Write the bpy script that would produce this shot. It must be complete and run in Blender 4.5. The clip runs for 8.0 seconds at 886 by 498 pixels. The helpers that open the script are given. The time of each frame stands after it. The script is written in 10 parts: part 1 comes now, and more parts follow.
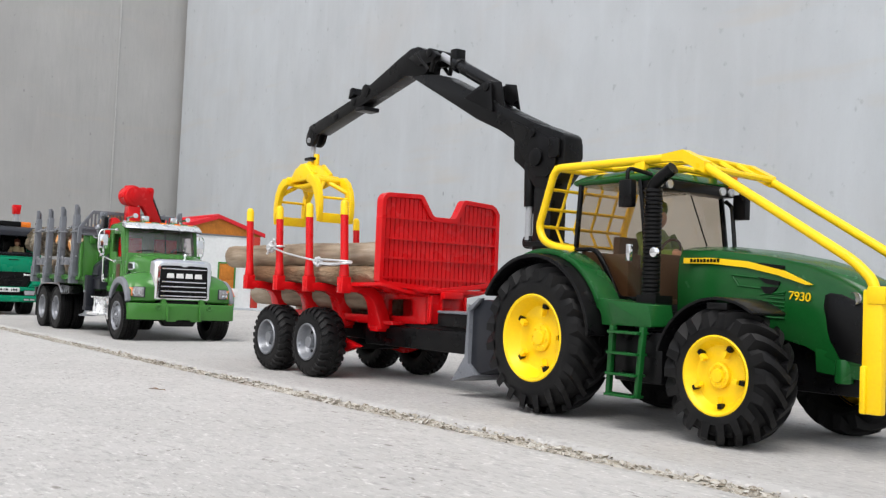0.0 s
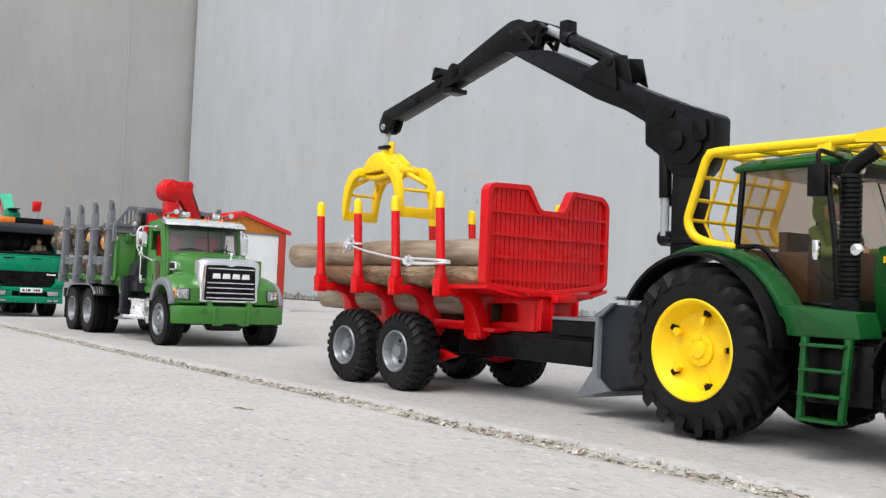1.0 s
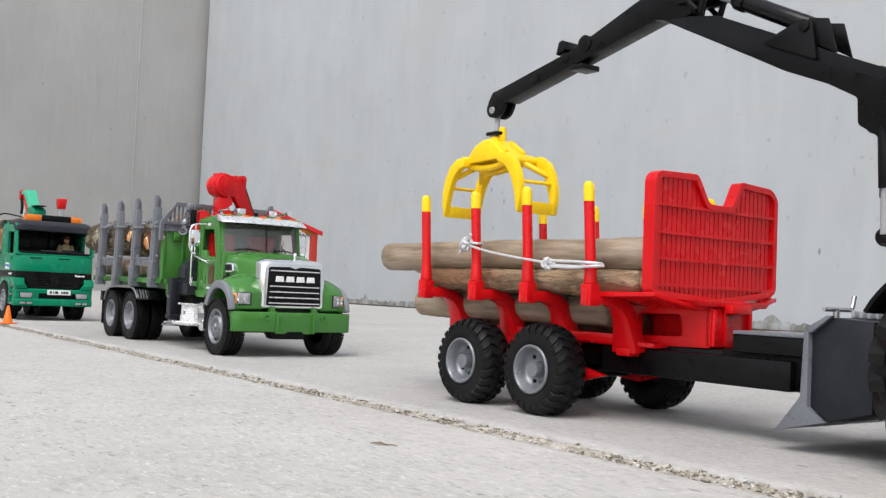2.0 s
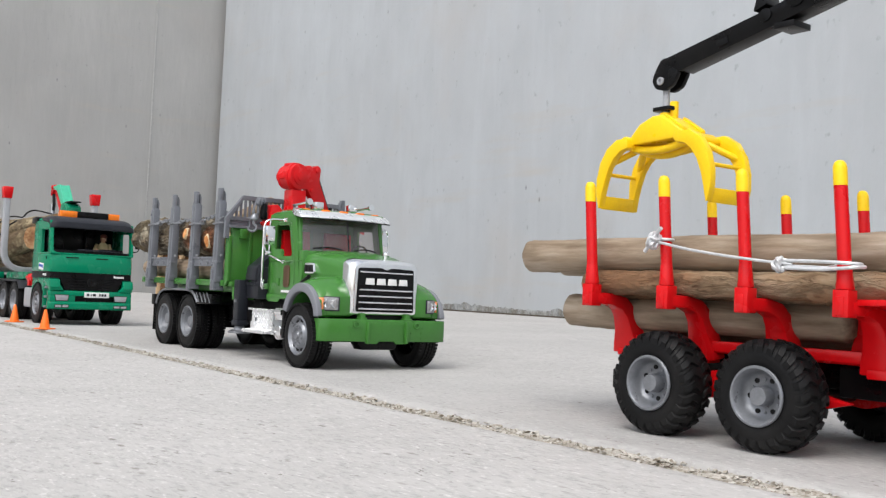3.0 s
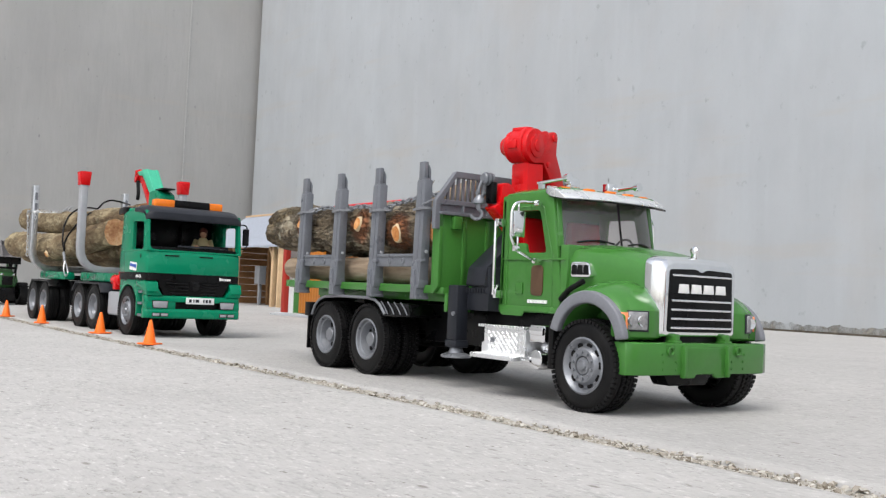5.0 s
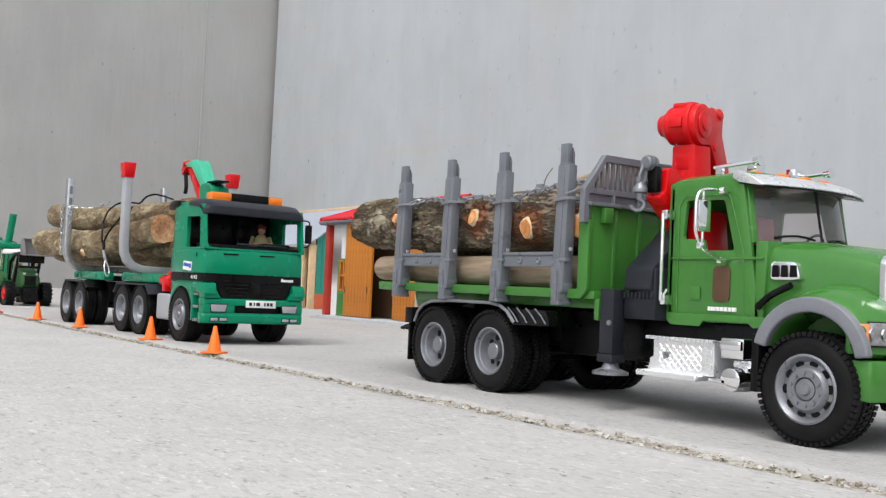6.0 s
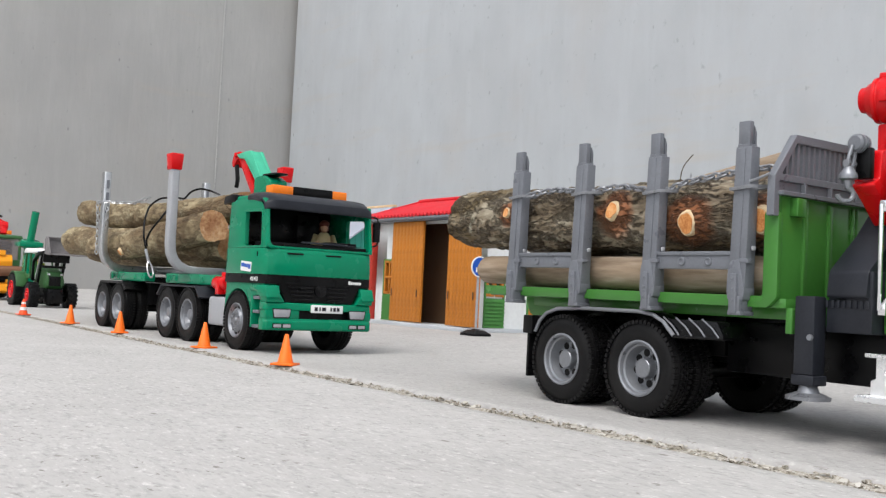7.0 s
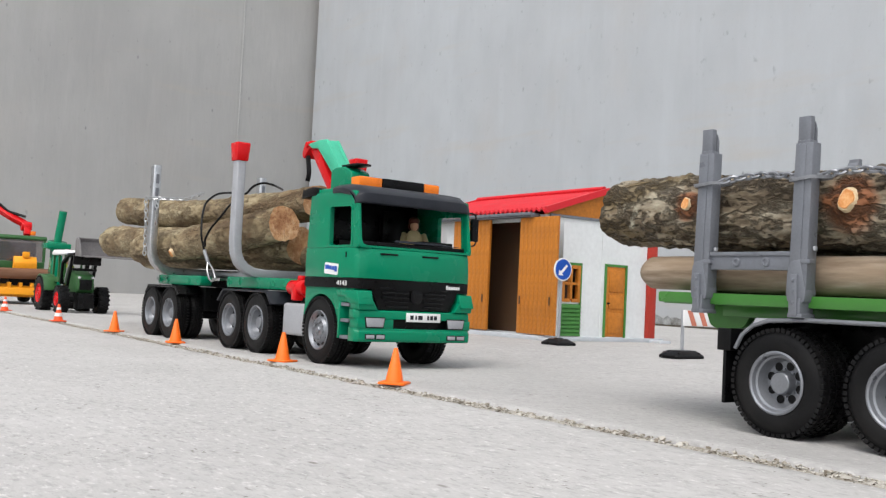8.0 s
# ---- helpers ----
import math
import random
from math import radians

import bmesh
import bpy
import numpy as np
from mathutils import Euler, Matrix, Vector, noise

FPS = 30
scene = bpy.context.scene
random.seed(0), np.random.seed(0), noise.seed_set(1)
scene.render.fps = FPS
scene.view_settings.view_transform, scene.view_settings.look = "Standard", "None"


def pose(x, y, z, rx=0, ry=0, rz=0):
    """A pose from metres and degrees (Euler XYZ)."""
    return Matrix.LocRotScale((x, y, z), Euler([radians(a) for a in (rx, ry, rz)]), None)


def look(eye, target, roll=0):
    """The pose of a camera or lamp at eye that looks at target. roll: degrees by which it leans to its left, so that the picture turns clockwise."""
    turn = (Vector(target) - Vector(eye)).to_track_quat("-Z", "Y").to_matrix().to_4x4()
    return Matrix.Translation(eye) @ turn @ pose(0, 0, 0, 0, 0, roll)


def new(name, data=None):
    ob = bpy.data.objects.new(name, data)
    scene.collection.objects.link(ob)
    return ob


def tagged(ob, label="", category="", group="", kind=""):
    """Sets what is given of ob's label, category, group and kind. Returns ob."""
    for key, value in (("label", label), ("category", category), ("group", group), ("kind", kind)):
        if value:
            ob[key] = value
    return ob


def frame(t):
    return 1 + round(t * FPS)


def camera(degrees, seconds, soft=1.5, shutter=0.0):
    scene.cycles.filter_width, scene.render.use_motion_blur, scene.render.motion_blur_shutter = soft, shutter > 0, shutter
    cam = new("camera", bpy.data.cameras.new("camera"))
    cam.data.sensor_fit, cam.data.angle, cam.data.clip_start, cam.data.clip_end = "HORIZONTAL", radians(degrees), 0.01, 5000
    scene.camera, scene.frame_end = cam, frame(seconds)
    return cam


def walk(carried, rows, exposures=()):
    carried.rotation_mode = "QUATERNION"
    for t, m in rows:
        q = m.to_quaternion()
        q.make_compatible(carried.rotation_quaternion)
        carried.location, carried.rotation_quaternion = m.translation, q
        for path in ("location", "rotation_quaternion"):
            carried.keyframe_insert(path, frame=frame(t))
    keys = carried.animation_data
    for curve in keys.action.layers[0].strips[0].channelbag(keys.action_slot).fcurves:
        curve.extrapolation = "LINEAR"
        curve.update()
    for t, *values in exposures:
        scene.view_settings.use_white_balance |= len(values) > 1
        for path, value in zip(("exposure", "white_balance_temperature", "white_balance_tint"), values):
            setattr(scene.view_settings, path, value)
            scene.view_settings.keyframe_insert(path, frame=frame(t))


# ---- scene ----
cam = camera(48.0, 8.0, soft=1.3)
PATH = [
    (0, (0.2002, -0.1239, 0.09), (-1.4083, 1.0611, 0.182), 2.4),
    (0.5, (0.1275, -0.1292, 0.09), (-1.4817, 1.0551, 0.181), 2.4),
    (1, (0.0516, -0.1319, 0.091), (-1.5594, 1.0499, 0.179), 2.3),
    (1.5, (-0.0318, -0.1377, 0.092), (-1.6421, 1.0449, 0.181), 2.4),
    (3, (-0.3221, -0.1515, 0.091), (-1.9385, 1.0219, 0.182), 2.5),
    (3.5, (-0.4269, -0.1571, 0.091), (-2.0451, 1.0139, 0.181), 2.5),
    (4, (-0.5348, -0.1602, 0.09), (-2.1555, 1.0077, 0.183), 2.5),
    (4.5, (-0.6483, -0.1639, 0.09), (-2.2727, 0.9992, 0.181), 2.5),
    (6, (-0.9508, -0.1834, 0.089), (-2.5795, 0.9742, 0.177), 2.6),
    (6.5, (-1.0338, -0.1856, 0.088), (-2.6662, 0.9673, 0.179), 2.7),
    (7, (-1.1269, -0.1877, 0.088), (-2.7622, 0.9599, 0.178), 2.8),
    (7.5, (-1.2244, -0.1938, 0.087), (-2.8629, 0.9499, 0.179), 2.8),
    (8, (-1.3309, -0.1967, 0.086), (-2.9723, 0.9416, 0.181), 2.8),
]
walk(cam, [(t, look(eye, target, roll)) for t, eye, target, roll in PATH])

# ---- sky and sun: a bright, fully overcast day ----
world = bpy.data.worlds.new("overcast_sky")
scene.world = world
world.use_nodes = True
wt = world.node_tree
sky = wt.nodes.new("ShaderNodeTexSky")
sky.sky_type = 'NISHITA'
sky.sun_disc = False
sky.sun_elevation, sky.sun_rotation = radians(58), radians(150)
sky.air_density, sky.dust_density = 1.0, 3.0
grey = wt.nodes.new("ShaderNodeHueSaturation")
grey.inputs["Saturation"].default_value = 0.32
wt.links.new(sky.outputs[0], grey.inputs["Color"])
wt.links.new(grey.outputs[0], wt.nodes["Background"].inputs[0])
wt.nodes["Background"].inputs[1].default_value = 0.15
sun = new("sun", bpy.data.lights.new("sun", 'SUN'))
sun.data.energy, sun.data.angle, sun.data.color = 0.75, radians(40), (1.0, 0.97, 0.93)
sun.matrix_world = look((1.3, -2.3, 4.6), (0, 0, 0))
scene.view_settings.exposure = 0.7

# ---- small mesh kit ----
def bx(bm, a, b, m=None):
    """A box between two corners, turned by m."""
    vs = bmesh.ops.create_cube(bm, size=1)["verts"]
    for v in vs:
        v.co = Vector([a[i] + (v.co[i] + 0.5) * (b[i] - a[i]) for i in range(3)])
        if m is not None:
            v.co = m @ v.co
    return vs


def cen(bm, c, s, m=None):
    return bx(bm, [c[i] - s[i] / 2 for i in range(3)], [c[i] + s[i] / 2 for i in range(3)], m)


def loft(bm, rings, cap=True, loop=True):
    """Skin between rings of equal length."""
    vs = [[bm.verts.new(p) for p in r] for r in rings]
    n = len(rings[0])
    for a, b in zip(vs, vs[1:]):
        for i in range(n if loop else n - 1):
            j = (i + 1) % n
            bm.faces.new((a[i], a[j], b[j], b[i]))
    if cap:
        bm.faces.new(vs[0][::-1])
        bm.faces.new(vs[-1])
    return vs


def prism(bm, pts, y0, y1, inset=None):
    """A side profile of (x, z) points, thick from y0 to y1."""
    loft(bm, [[(x, y0, z) for x, z in pts], [(x, y1, z) for x, z in pts]])


def prism_x(bm, pts, x0, x1):
    """A front profile of (y, z) points, thick from x0 to x1."""
    loft(bm, [[(x0, y, z) for y, z in pts], [(x1, y, z) for y, z in pts]])


def prism_z(bm, pts, z0, z1):
    loft(bm, [[(x, y, z0) for x, y in pts], [(x, y, z1) for x, y in pts]])


def ring(c, u, v, r, n, a0=0.0):
    return [c + u * (r * math.cos(a0 + 2 * math.pi * i / n)) + v * (r * math.sin(a0 + 2 * math.pi * i / n)) for i in range(n)]


def axes(d):
    d = Vector(d).normalized()
    u = d.cross(Vector((0, 0, 1)) if abs(d.z) < 0.9 else Vector((0, 1, 0))).normalized()
    return u, d.cross(u).normalized()


def cyl(bm, p, q, r, n=16, r2=None):
    p, q = Vector(p), Vector(q)
    u, v = axes(q - p)
    loft(bm, [ring(p, u, v, r, n), ring(q, u, v, r if r2 is None else r2, n)])


def bent(pts, rad, n=5):
    """A polyline with its corners rounded."""
    pts = [Vector(p) for p in pts]
    out = [pts[0]]
    for a, b, c in zip(pts, pts[1:], pts[2:]):
        k = min(rad, (a - b).length * 0.45, (c - b).length * 0.45)
        s, e = b + (a - b).normalized() * k, b + (c - b).normalized() * k
        for i in range(n + 1):
            t = i / n
            out.append(s * (1 - t) ** 2 + b * (2 * t * (1 - t)) + e * t * t)
    return out + [pts[-1]]


def tube(bm, pts, r, n=8, rad=0.0, sq=None, closed=False):
    """A pipe along points; sq = (width, height) for a rectangular section; r may be a list."""
    pts = bent(pts, rad) if rad else [Vector(p) for p in pts]
    rings, u0 = [], None
    for i, p in enumerate(pts):
        if closed:
            d = pts[(i + 1) % len(pts)] - pts[i - 1]
        else:
            d = pts[min(i + 1, len(pts) - 1)] - pts[max(i - 1, 0)]
        d.normalize()
        if u0 is None:
            u, v = axes(d)
        else:
            u = (u0 - d * u0.dot(d)).normalized()
            v = d.cross(u).normalized()
        u0 = u
        rr = r[i] if isinstance(r, (list, tuple)) else r
        if sq:
            rings.append([p + u * (a * sq[0] / 2) + v * (b * sq[1] / 2) for a, b in ((-1, -1), (1, -1), (1, 1), (-1, 1))])
        else:
            rings.append(ring(p, u, v, rr, n))
    if closed:
        rings.append(rings[0])
        vs = [[bm.verts.new(p) for p in rg] for rg in rings[:-1]]
        vs.append(vs[0])
        k = len(rings[0])
        for a, b in zip(vs, vs[1:]):
            for i in range(k):
                bm.faces.new((a[i], a[(i + 1) % k], b[(i + 1) % k], b[i]))
    else:
        loft(bm, rings)


def lathe(bm, prof, n=32, c=(0, 0, 0), closed=False):
    """Turns (y, r) points about the y axis through c."""
    c = Vector(c)
    rows = []
    for y, r in prof:
        if r < 1e-7:
            rows.append([bm.verts.new(c + Vector((0, y, 0)))])
        else:
            rows.append([bm.verts.new(c + Vector((r * math.cos(2 * math.pi * i / n), y, r * math.sin(2 * math.pi * i / n)))) for i in range(n)])
    pairs = list(zip(rows, rows[1:]))
    if closed:
        pairs.append((rows[-1], rows[0]))
    for a, b in pairs:
        for i in range(n):
            j = (i + 1) % n
            if len(a) == 1 and len(b) == 1:
                continue
            if len(a) == 1:
                bm.faces.new((a[0], b[j], b[i]))
            elif len(b) == 1:
                bm.faces.new((a[i], a[j], b[0]))
            else:
                bm.faces.new((a[i], a[j], b[j], b[i]))


def arc(cx, cz, r, a0, a1, n):
    return [(cx + r * math.cos(radians(a0 + (a1 - a0) * i / n)), cz + r * math.sin(radians(a0 + (a1 - a0) * i / n))) for i in range(n + 1)]


def band(bm, cx, cz, r0, r1, a0, a1, y0, y1, n=16):
    """A curved strip, such as a mudguard, between two radii."""
    prism(bm, arc(cx, cz, r1, a0, a1, n) + arc(cx, cz, r0, a1, a0, n), y0, y1)


def rounded(pts, rad, n=4):
    """A closed polygon with rounded corners."""
    out, k = [], len(pts)
    for i in range(k):
        a, b, c = Vector((*pts[i - 1], 0)), Vector((*pts[i], 0)), Vector((*pts[(i + 1) % k], 0))
        d = min(rad, (a - b).length * 0.45, (c - b).length * 0.45)
        s, e = b + (a - b).normalized() * d, b + (c - b).normalized() * d
        for j in range(n + 1):
            t = j / n
            p = s * (1 - t) ** 2 + b * (2 * t * (1 - t)) + e * t * t
            out.append((p.x, p.y))
    return out


def frame_panel(bm, outer, inner, y0, y1):
    """A sheet with a hole through it: two outlines of equal count in (x, z), thick from y0 to y1."""
    n = len(outer)
    o0, i0, o1, i1 = ([bm.verts.new((x, y, z)) for x, z in ps] for ps, y in ((outer, y0), (inner, y0), (outer, y1), (inner, y1)))
    for k in range(n):
        j = (k + 1) % n
        bm.faces.new((o0[k], o0[j], i0[j], i0[k]))
        bm.faces.new((o1[k], i1[k], i1[j], o1[j]))
        bm.faces.new((o0[k], o1[k], o1[j], o0[j]))
        bm.faces.new((i0[k], i0[j], i1[j], i1[k]))


def finish(bm, bev=0.0, seg=2, smooth=35):
    bmesh.ops.remove_doubles(bm, verts=bm.verts, dist=1e-6)
    bmesh.ops.recalc_face_normals(bm, faces=bm.faces)
    if bev:
        sharp = [e for e in bm.edges if len(e.link_faces) == 2 and e.calc_face_angle(0) > radians(28)]
        bmesh.ops.bevel(bm, geom=sharp, offset=bev, segments=seg, profile=0.5, affect='EDGES', clamp_overlap=True)


def to_mesh(name, bm, material, bev=0.0, smooth=35, seg=2):
    finish(bm, bev, seg)
    me = bpy.data.meshes.new(name)
    bm.to_mesh(me)
    bm.free()
    me.polygons.foreach_set("use_smooth", [True] * len(me.polygons))
    me.set_sharp_from_angle(angle=radians(smooth))
    me.materials.append(material)
    return me


def part(name, bm, material, parent=None, label="", bev=0.0, smooth=35, seg=2):
    ob = new(name, to_mesh(name, bm, material, bev, smooth, seg))
    if parent is not None:
        ob.parent = parent
    if label:
        ob["label"] = label
    return ob


def again(ob, parent, m, name=None):
    """One more object on the same mesh."""
    o = new(name or ob.name.split(".")[0], ob.data)
    o.parent = parent
    o.matrix_basis = m
    if "label" in ob:
        o["label"] = ob["label"]
    return o


def thing(name, m, label, category, group=""):
    e = new(name)
    e.empty_display_size = 0.02
    e.matrix_world = m
    return tagged(e, label, category, group)


def solo(name, bm, material, label, category, m=None, bev=0.0, group="", kind="", smooth=35):
    ob = part(name, bm, material, bev=bev, smooth=smooth)
    if m is not None:
        ob.matrix_world = m
    return tagged(ob, label, category, group, kind)


def text_mesh(name, text, size, depth, material, parent, m):
    cu = bpy.data.curves.new(name, 'FONT')
    cu.body, cu.size, cu.extrude, cu.align_x, cu.align_y = text, size, depth, 'CENTER', 'CENTER'
    tmp = new("tmp_text", cu)
    me = bpy.data.meshes.new_from_object(tmp)
    bpy.data.objects.remove(tmp)
    bpy.data.curves.remove(cu)
    me.materials.clear()
    me.materials.append(material)
    ob = new(name, me)
    ob.parent = parent
    ob.matrix_basis = m
    return ob


# ---- materials ----
def mat(name, col, rough=0.4, metal=0.0, vary=0.06, scale=60.0, bump=0.0, bump_scale=400.0, dust=0.0, spec=0.3, coat=0.0, dark=None):
    """A surface with grain at two scales, a little dust and fine relief."""
    m = bpy.data.materials.new(name)
    m.use_nodes = True
    t = m.node_tree
    b = t.nodes["Principled BSDF"]
    co = t.nodes.new("ShaderNodeTexCoord")
    n1 = t.nodes.new("ShaderNodeTexNoise")
    n1.inputs["Scale"].default_value, n1.inputs["Detail"].default_value = scale, 6
    n2 = t.nodes.new("ShaderNodeTexNoise")
    n2.inputs["Scale"].default_value, n2.inputs["Detail"].default_value = scale * 9, 3
    t.links.new(co.outputs["Object"], n1.inputs["Vector"])
    t.links.new(co.outputs["Object"], n2.inputs["Vector"])
    add = t.nodes.new("ShaderNodeMath")
    add.operation = 'ADD'
    t.links.new(n1.outputs["Fac"], add.inputs[0])
    t.links.new(n2.outputs["Fac"], add.inputs[1])
    ramp = t.nodes.new("ShaderNodeMapRange")
    ramp.inputs["From Min"].default_value, ramp.inputs["From Max"].default_value = 0.7, 1.3
    t.links.new(add.outputs[0], ramp.inputs["Value"])
    mix = t.nodes.new("ShaderNodeMix")
    mix.data_type = 'RGBA'
    lo = dark or [c * (1 - vary * 2) for c in col]
    hi = [min(1, c * (1 + vary)) for c in col]
    mix.inputs["A"].default_value, mix.inputs["B"].default_value = (*lo, 1), (*hi, 1)
    t.links.new(ramp.outputs[0], mix.inputs["Factor"])
    last = mix.outputs["Result"]
    if dust:
        n3 = t.nodes.new("ShaderNodeTexNoise")
        n3.inputs["Scale"].default_value, n3.inputs["Detail"].default_value = scale * 0.5, 8
        t.links.new(co.outputs["Object"], n3.inputs["Vector"])
        r3 = t.nodes.new("ShaderNodeMapRange")
        r3.inputs["From Min"].default_value, r3.inputs["From Max"].default_value = 0.45, 0.75
        r3.inputs["To Max"].default_value = dust
        t.links.new(n3.outputs["Fac"], r3.inputs["Value"])
        dm = t.nodes.new("ShaderNodeMix")
        dm.data_type = 'RGBA'
        dm.inputs["B"].default_value = (0.38, 0.35, 0.31, 1)
        t.links.new(r3.outputs[0], dm.inputs["Factor"])
        t.links.new(last, dm.inputs["A"])
        last = dm.outputs["Result"]
    t.links.new(last, b.inputs["Base Color"])
    rr = t.nodes.new("ShaderNodeMapRange")
    rr.inputs["From Min"].default_value, rr.inputs["From Max"].default_value = 0.3, 0.7
    rr.inputs["To Min"].default_value, rr.inputs["To Max"].default_value = max(0.02, rough - 0.07), min(1, rough + 0.1)
    t.links.new(n1.outputs["Fac"], rr.inputs["Value"])
    t.links.new(rr.outputs[0], b.inputs["Roughness"])
    b.inputs["Metallic"].default_value = metal
    b.inputs["Specular IOR Level"].default_value = spec
    b.inputs["Coat Weight"].default_value = coat
    if bump:
        bn = t.nodes.new("ShaderNodeBump")
        bn.inputs["Strength"].default_value, bn.inputs["Distance"].default_value = bump, 0.0006
        n4 = t.nodes.new("ShaderNodeTexNoise")
        n4.inputs["Scale"].default_value, n4.inputs["Detail"].default_value = bump_scale, 4
        t.links.new(co.outputs["Object"], n4.inputs["Vector"])
        t.links.new(n4.outputs["Fac"], bn.inputs["Height"])
        t.links.new(bn.outputs[0], b.inputs["Normal"])
    return m


def glass(name, tint, gloss=0.04, sky_sheen=0.0):
    m = bpy.data.materials.new(name)
    m.use_nodes = True
    t = m.node_tree
    t.nodes.remove(t.nodes["Principled BSDF"])
    tr, gl, fr, pw, ma, mx = (t.nodes.new("ShaderNode" + k) for k in ("BsdfTransparent", "BsdfGlossy", "LayerWeight", "Math", "Math", "MixShader"))
    tr.inputs[0].default_value = (*tint, 1)
    gl.inputs["Roughness"].default_value = gloss
    fr.inputs[0].default_value = 0.5
    pw.operation, ma.operation = 'POWER', 'MULTIPLY_ADD'
    pw.inputs[1].default_value = 4.5
    ma.inputs[1].default_value, ma.inputs[2].default_value = 0.9, 0.05
    t.links.new(fr.outputs["Facing"], pw.inputs[0])
    t.links.new(pw.outputs[0], ma.inputs[0])
    t.links.new(ma.outputs[0], mx.inputs[0])
    body = tr
    if sky_sheen:
        # an even grey diffuse share that stands in for sky reflected in the pane
        df, body = t.nodes.new("ShaderNodeBsdfDiffuse"), t.nodes.new("ShaderNodeMixShader")
        df.inputs[0].default_value = (0.36, 0.33, 0.34, 1)
        body.inputs[0].default_value = sky_sheen
        t.links.new(tr.outputs[0], body.inputs[1])
        t.links.new(df.outputs[0], body.inputs[2])
    t.links.new(body.outputs[0], mx.inputs[1])
    t.links.new(gl.outputs[0], mx.inputs[2])
    t.links.new(mx.outputs[0], t.nodes["Material Output"].inputs[0])
    return m


M_JDGREEN = mat("tractor_green_plastic", (0.006, 0.078, 0.015), 0.2, vary=0.05, dust=0.02)
M_YELLOW = mat("yellow_plastic", (0.92, 0.60, 0.008), 0.33, vary=0.03)
M_RED = mat("red_plastic", (0.60, 0.005, 0.008), 0.24, vary=0.025, scale=25, spec=0.28)
M_MGREEN = mat("truck_green_plastic", (0.05, 0.182, 0.033), 0.2, vary=0.025, scale=25, dust=0.008, spec=0.4)
M_AGREEN = mat("sea_green_plastic", (0.0012, 0.2, 0.1), 0.22, vary=0.025, scale=25, dust=0.004, spec=0.24)
M_MINT = mat("mint_plastic", (0.06, 0.45, 0.28), 0.35)
M_BLACK = mat("black_plastic", (0.004, 0.004, 0.0045), 0.3, vary=0.15, dust=0.006, spec=0.17)
M_BLACKG = mat("gloss_black_plastic", (0.004, 0.004, 0.0045), 0.2, vary=0.1, spec=0.25)
M_DGREY = mat("dark_grey_plastic", (0.018, 0.020, 0.026), 0.36, vary=0.1, dust=0.015, spec=0.22)
M_SGREY = mat("slate_grey_plastic", (0.145, 0.155, 0.175), 0.33, vary=0.06, dust=0.04, spec=0.45)
M_LGREY = mat("light_grey_plastic", (0.33, 0.34, 0.36), 0.38, vary=0.05)
M_SILVER = mat("silver_plastic", (0.23, 0.24, 0.26), 0.32, metal=0.5, vary=0.06)
M_CHROME = mat("chrome_plating", (0.88, 0.89, 0.91), 0.07, metal=1.0, vary=0.03)
M_TYRE = mat("tyre_rubber", (0.0055, 0.0055, 0.006), 0.5, vary=0.2, scale=45, bump=0.25, bump_scale=900, dust=0.02, spec=0.18)
M_ORANGE = mat("orange_plastic", (0.95, 0.19, 0.01), 0.35, vary=0.04)
M_AMBER = mat("amber_lens", (0.9, 0.22, 0.02), 0.15)
M_WHITE = mat("white_plastic", (0.78, 0.78, 0.77), 0.4, vary=0.03)
M_BROWN = mat("cab_interior_brown", (0.10, 0.055, 0.03), 0.5)
M_LENS = mat("clear_lens", (0.62, 0.63, 0.64), 0.08, metal=0.6)
M_GLASS = glass("smoked_cab_glass", (0.78, 0.71, 0.62))
M_GLASS2 = glass("sky_sheen_smoked_glass", (0.66, 0.62, 0.6), sky_sheen=0.2)
M_SKIN = mat("figure_skin_plastic", (0.55, 0.30, 0.19), 0.45)
M_SHIRTG = mat("figure_shirt_green", (0.19, 0.27, 0.06), 0.5)
M_SHIRTB = mat("figure_shirt_beige", (0.45, 0.36, 0.2), 0.5)
M_HAIR = mat("figure_hair_auburn", (0.09, 0.02, 0.012), 0.5)
M_STEEL = mat("galvanised_steel", (0.5, 0.51, 0.52), 0.33, metal=0.9, vary=0.12, scale=120)
M_LIP = mat("arch_grey_plastic", (0.185, 0.192, 0.215), 0.42, vary=0.05, dust=0.04)
M_AMBER2 = mat("pale_amber_lens", (0.85, 0.28, 0.12), 0.12)
M_BRIGHT = mat("bright_silver_plating", (0.82, 0.83, 0.84), 0.28, metal=0.75, vary=0.03)
M_HEADLAMP = mat("headlamp_lens", (0.34, 0.34, 0.35), 0.1, metal=0.35, vary=0.25, scale=300)
M_BLUE = mat("sign_blue", (0.01, 0.08, 0.42), 0.35)


# ---- wheels, built once per kind ----
WHEELS = {}


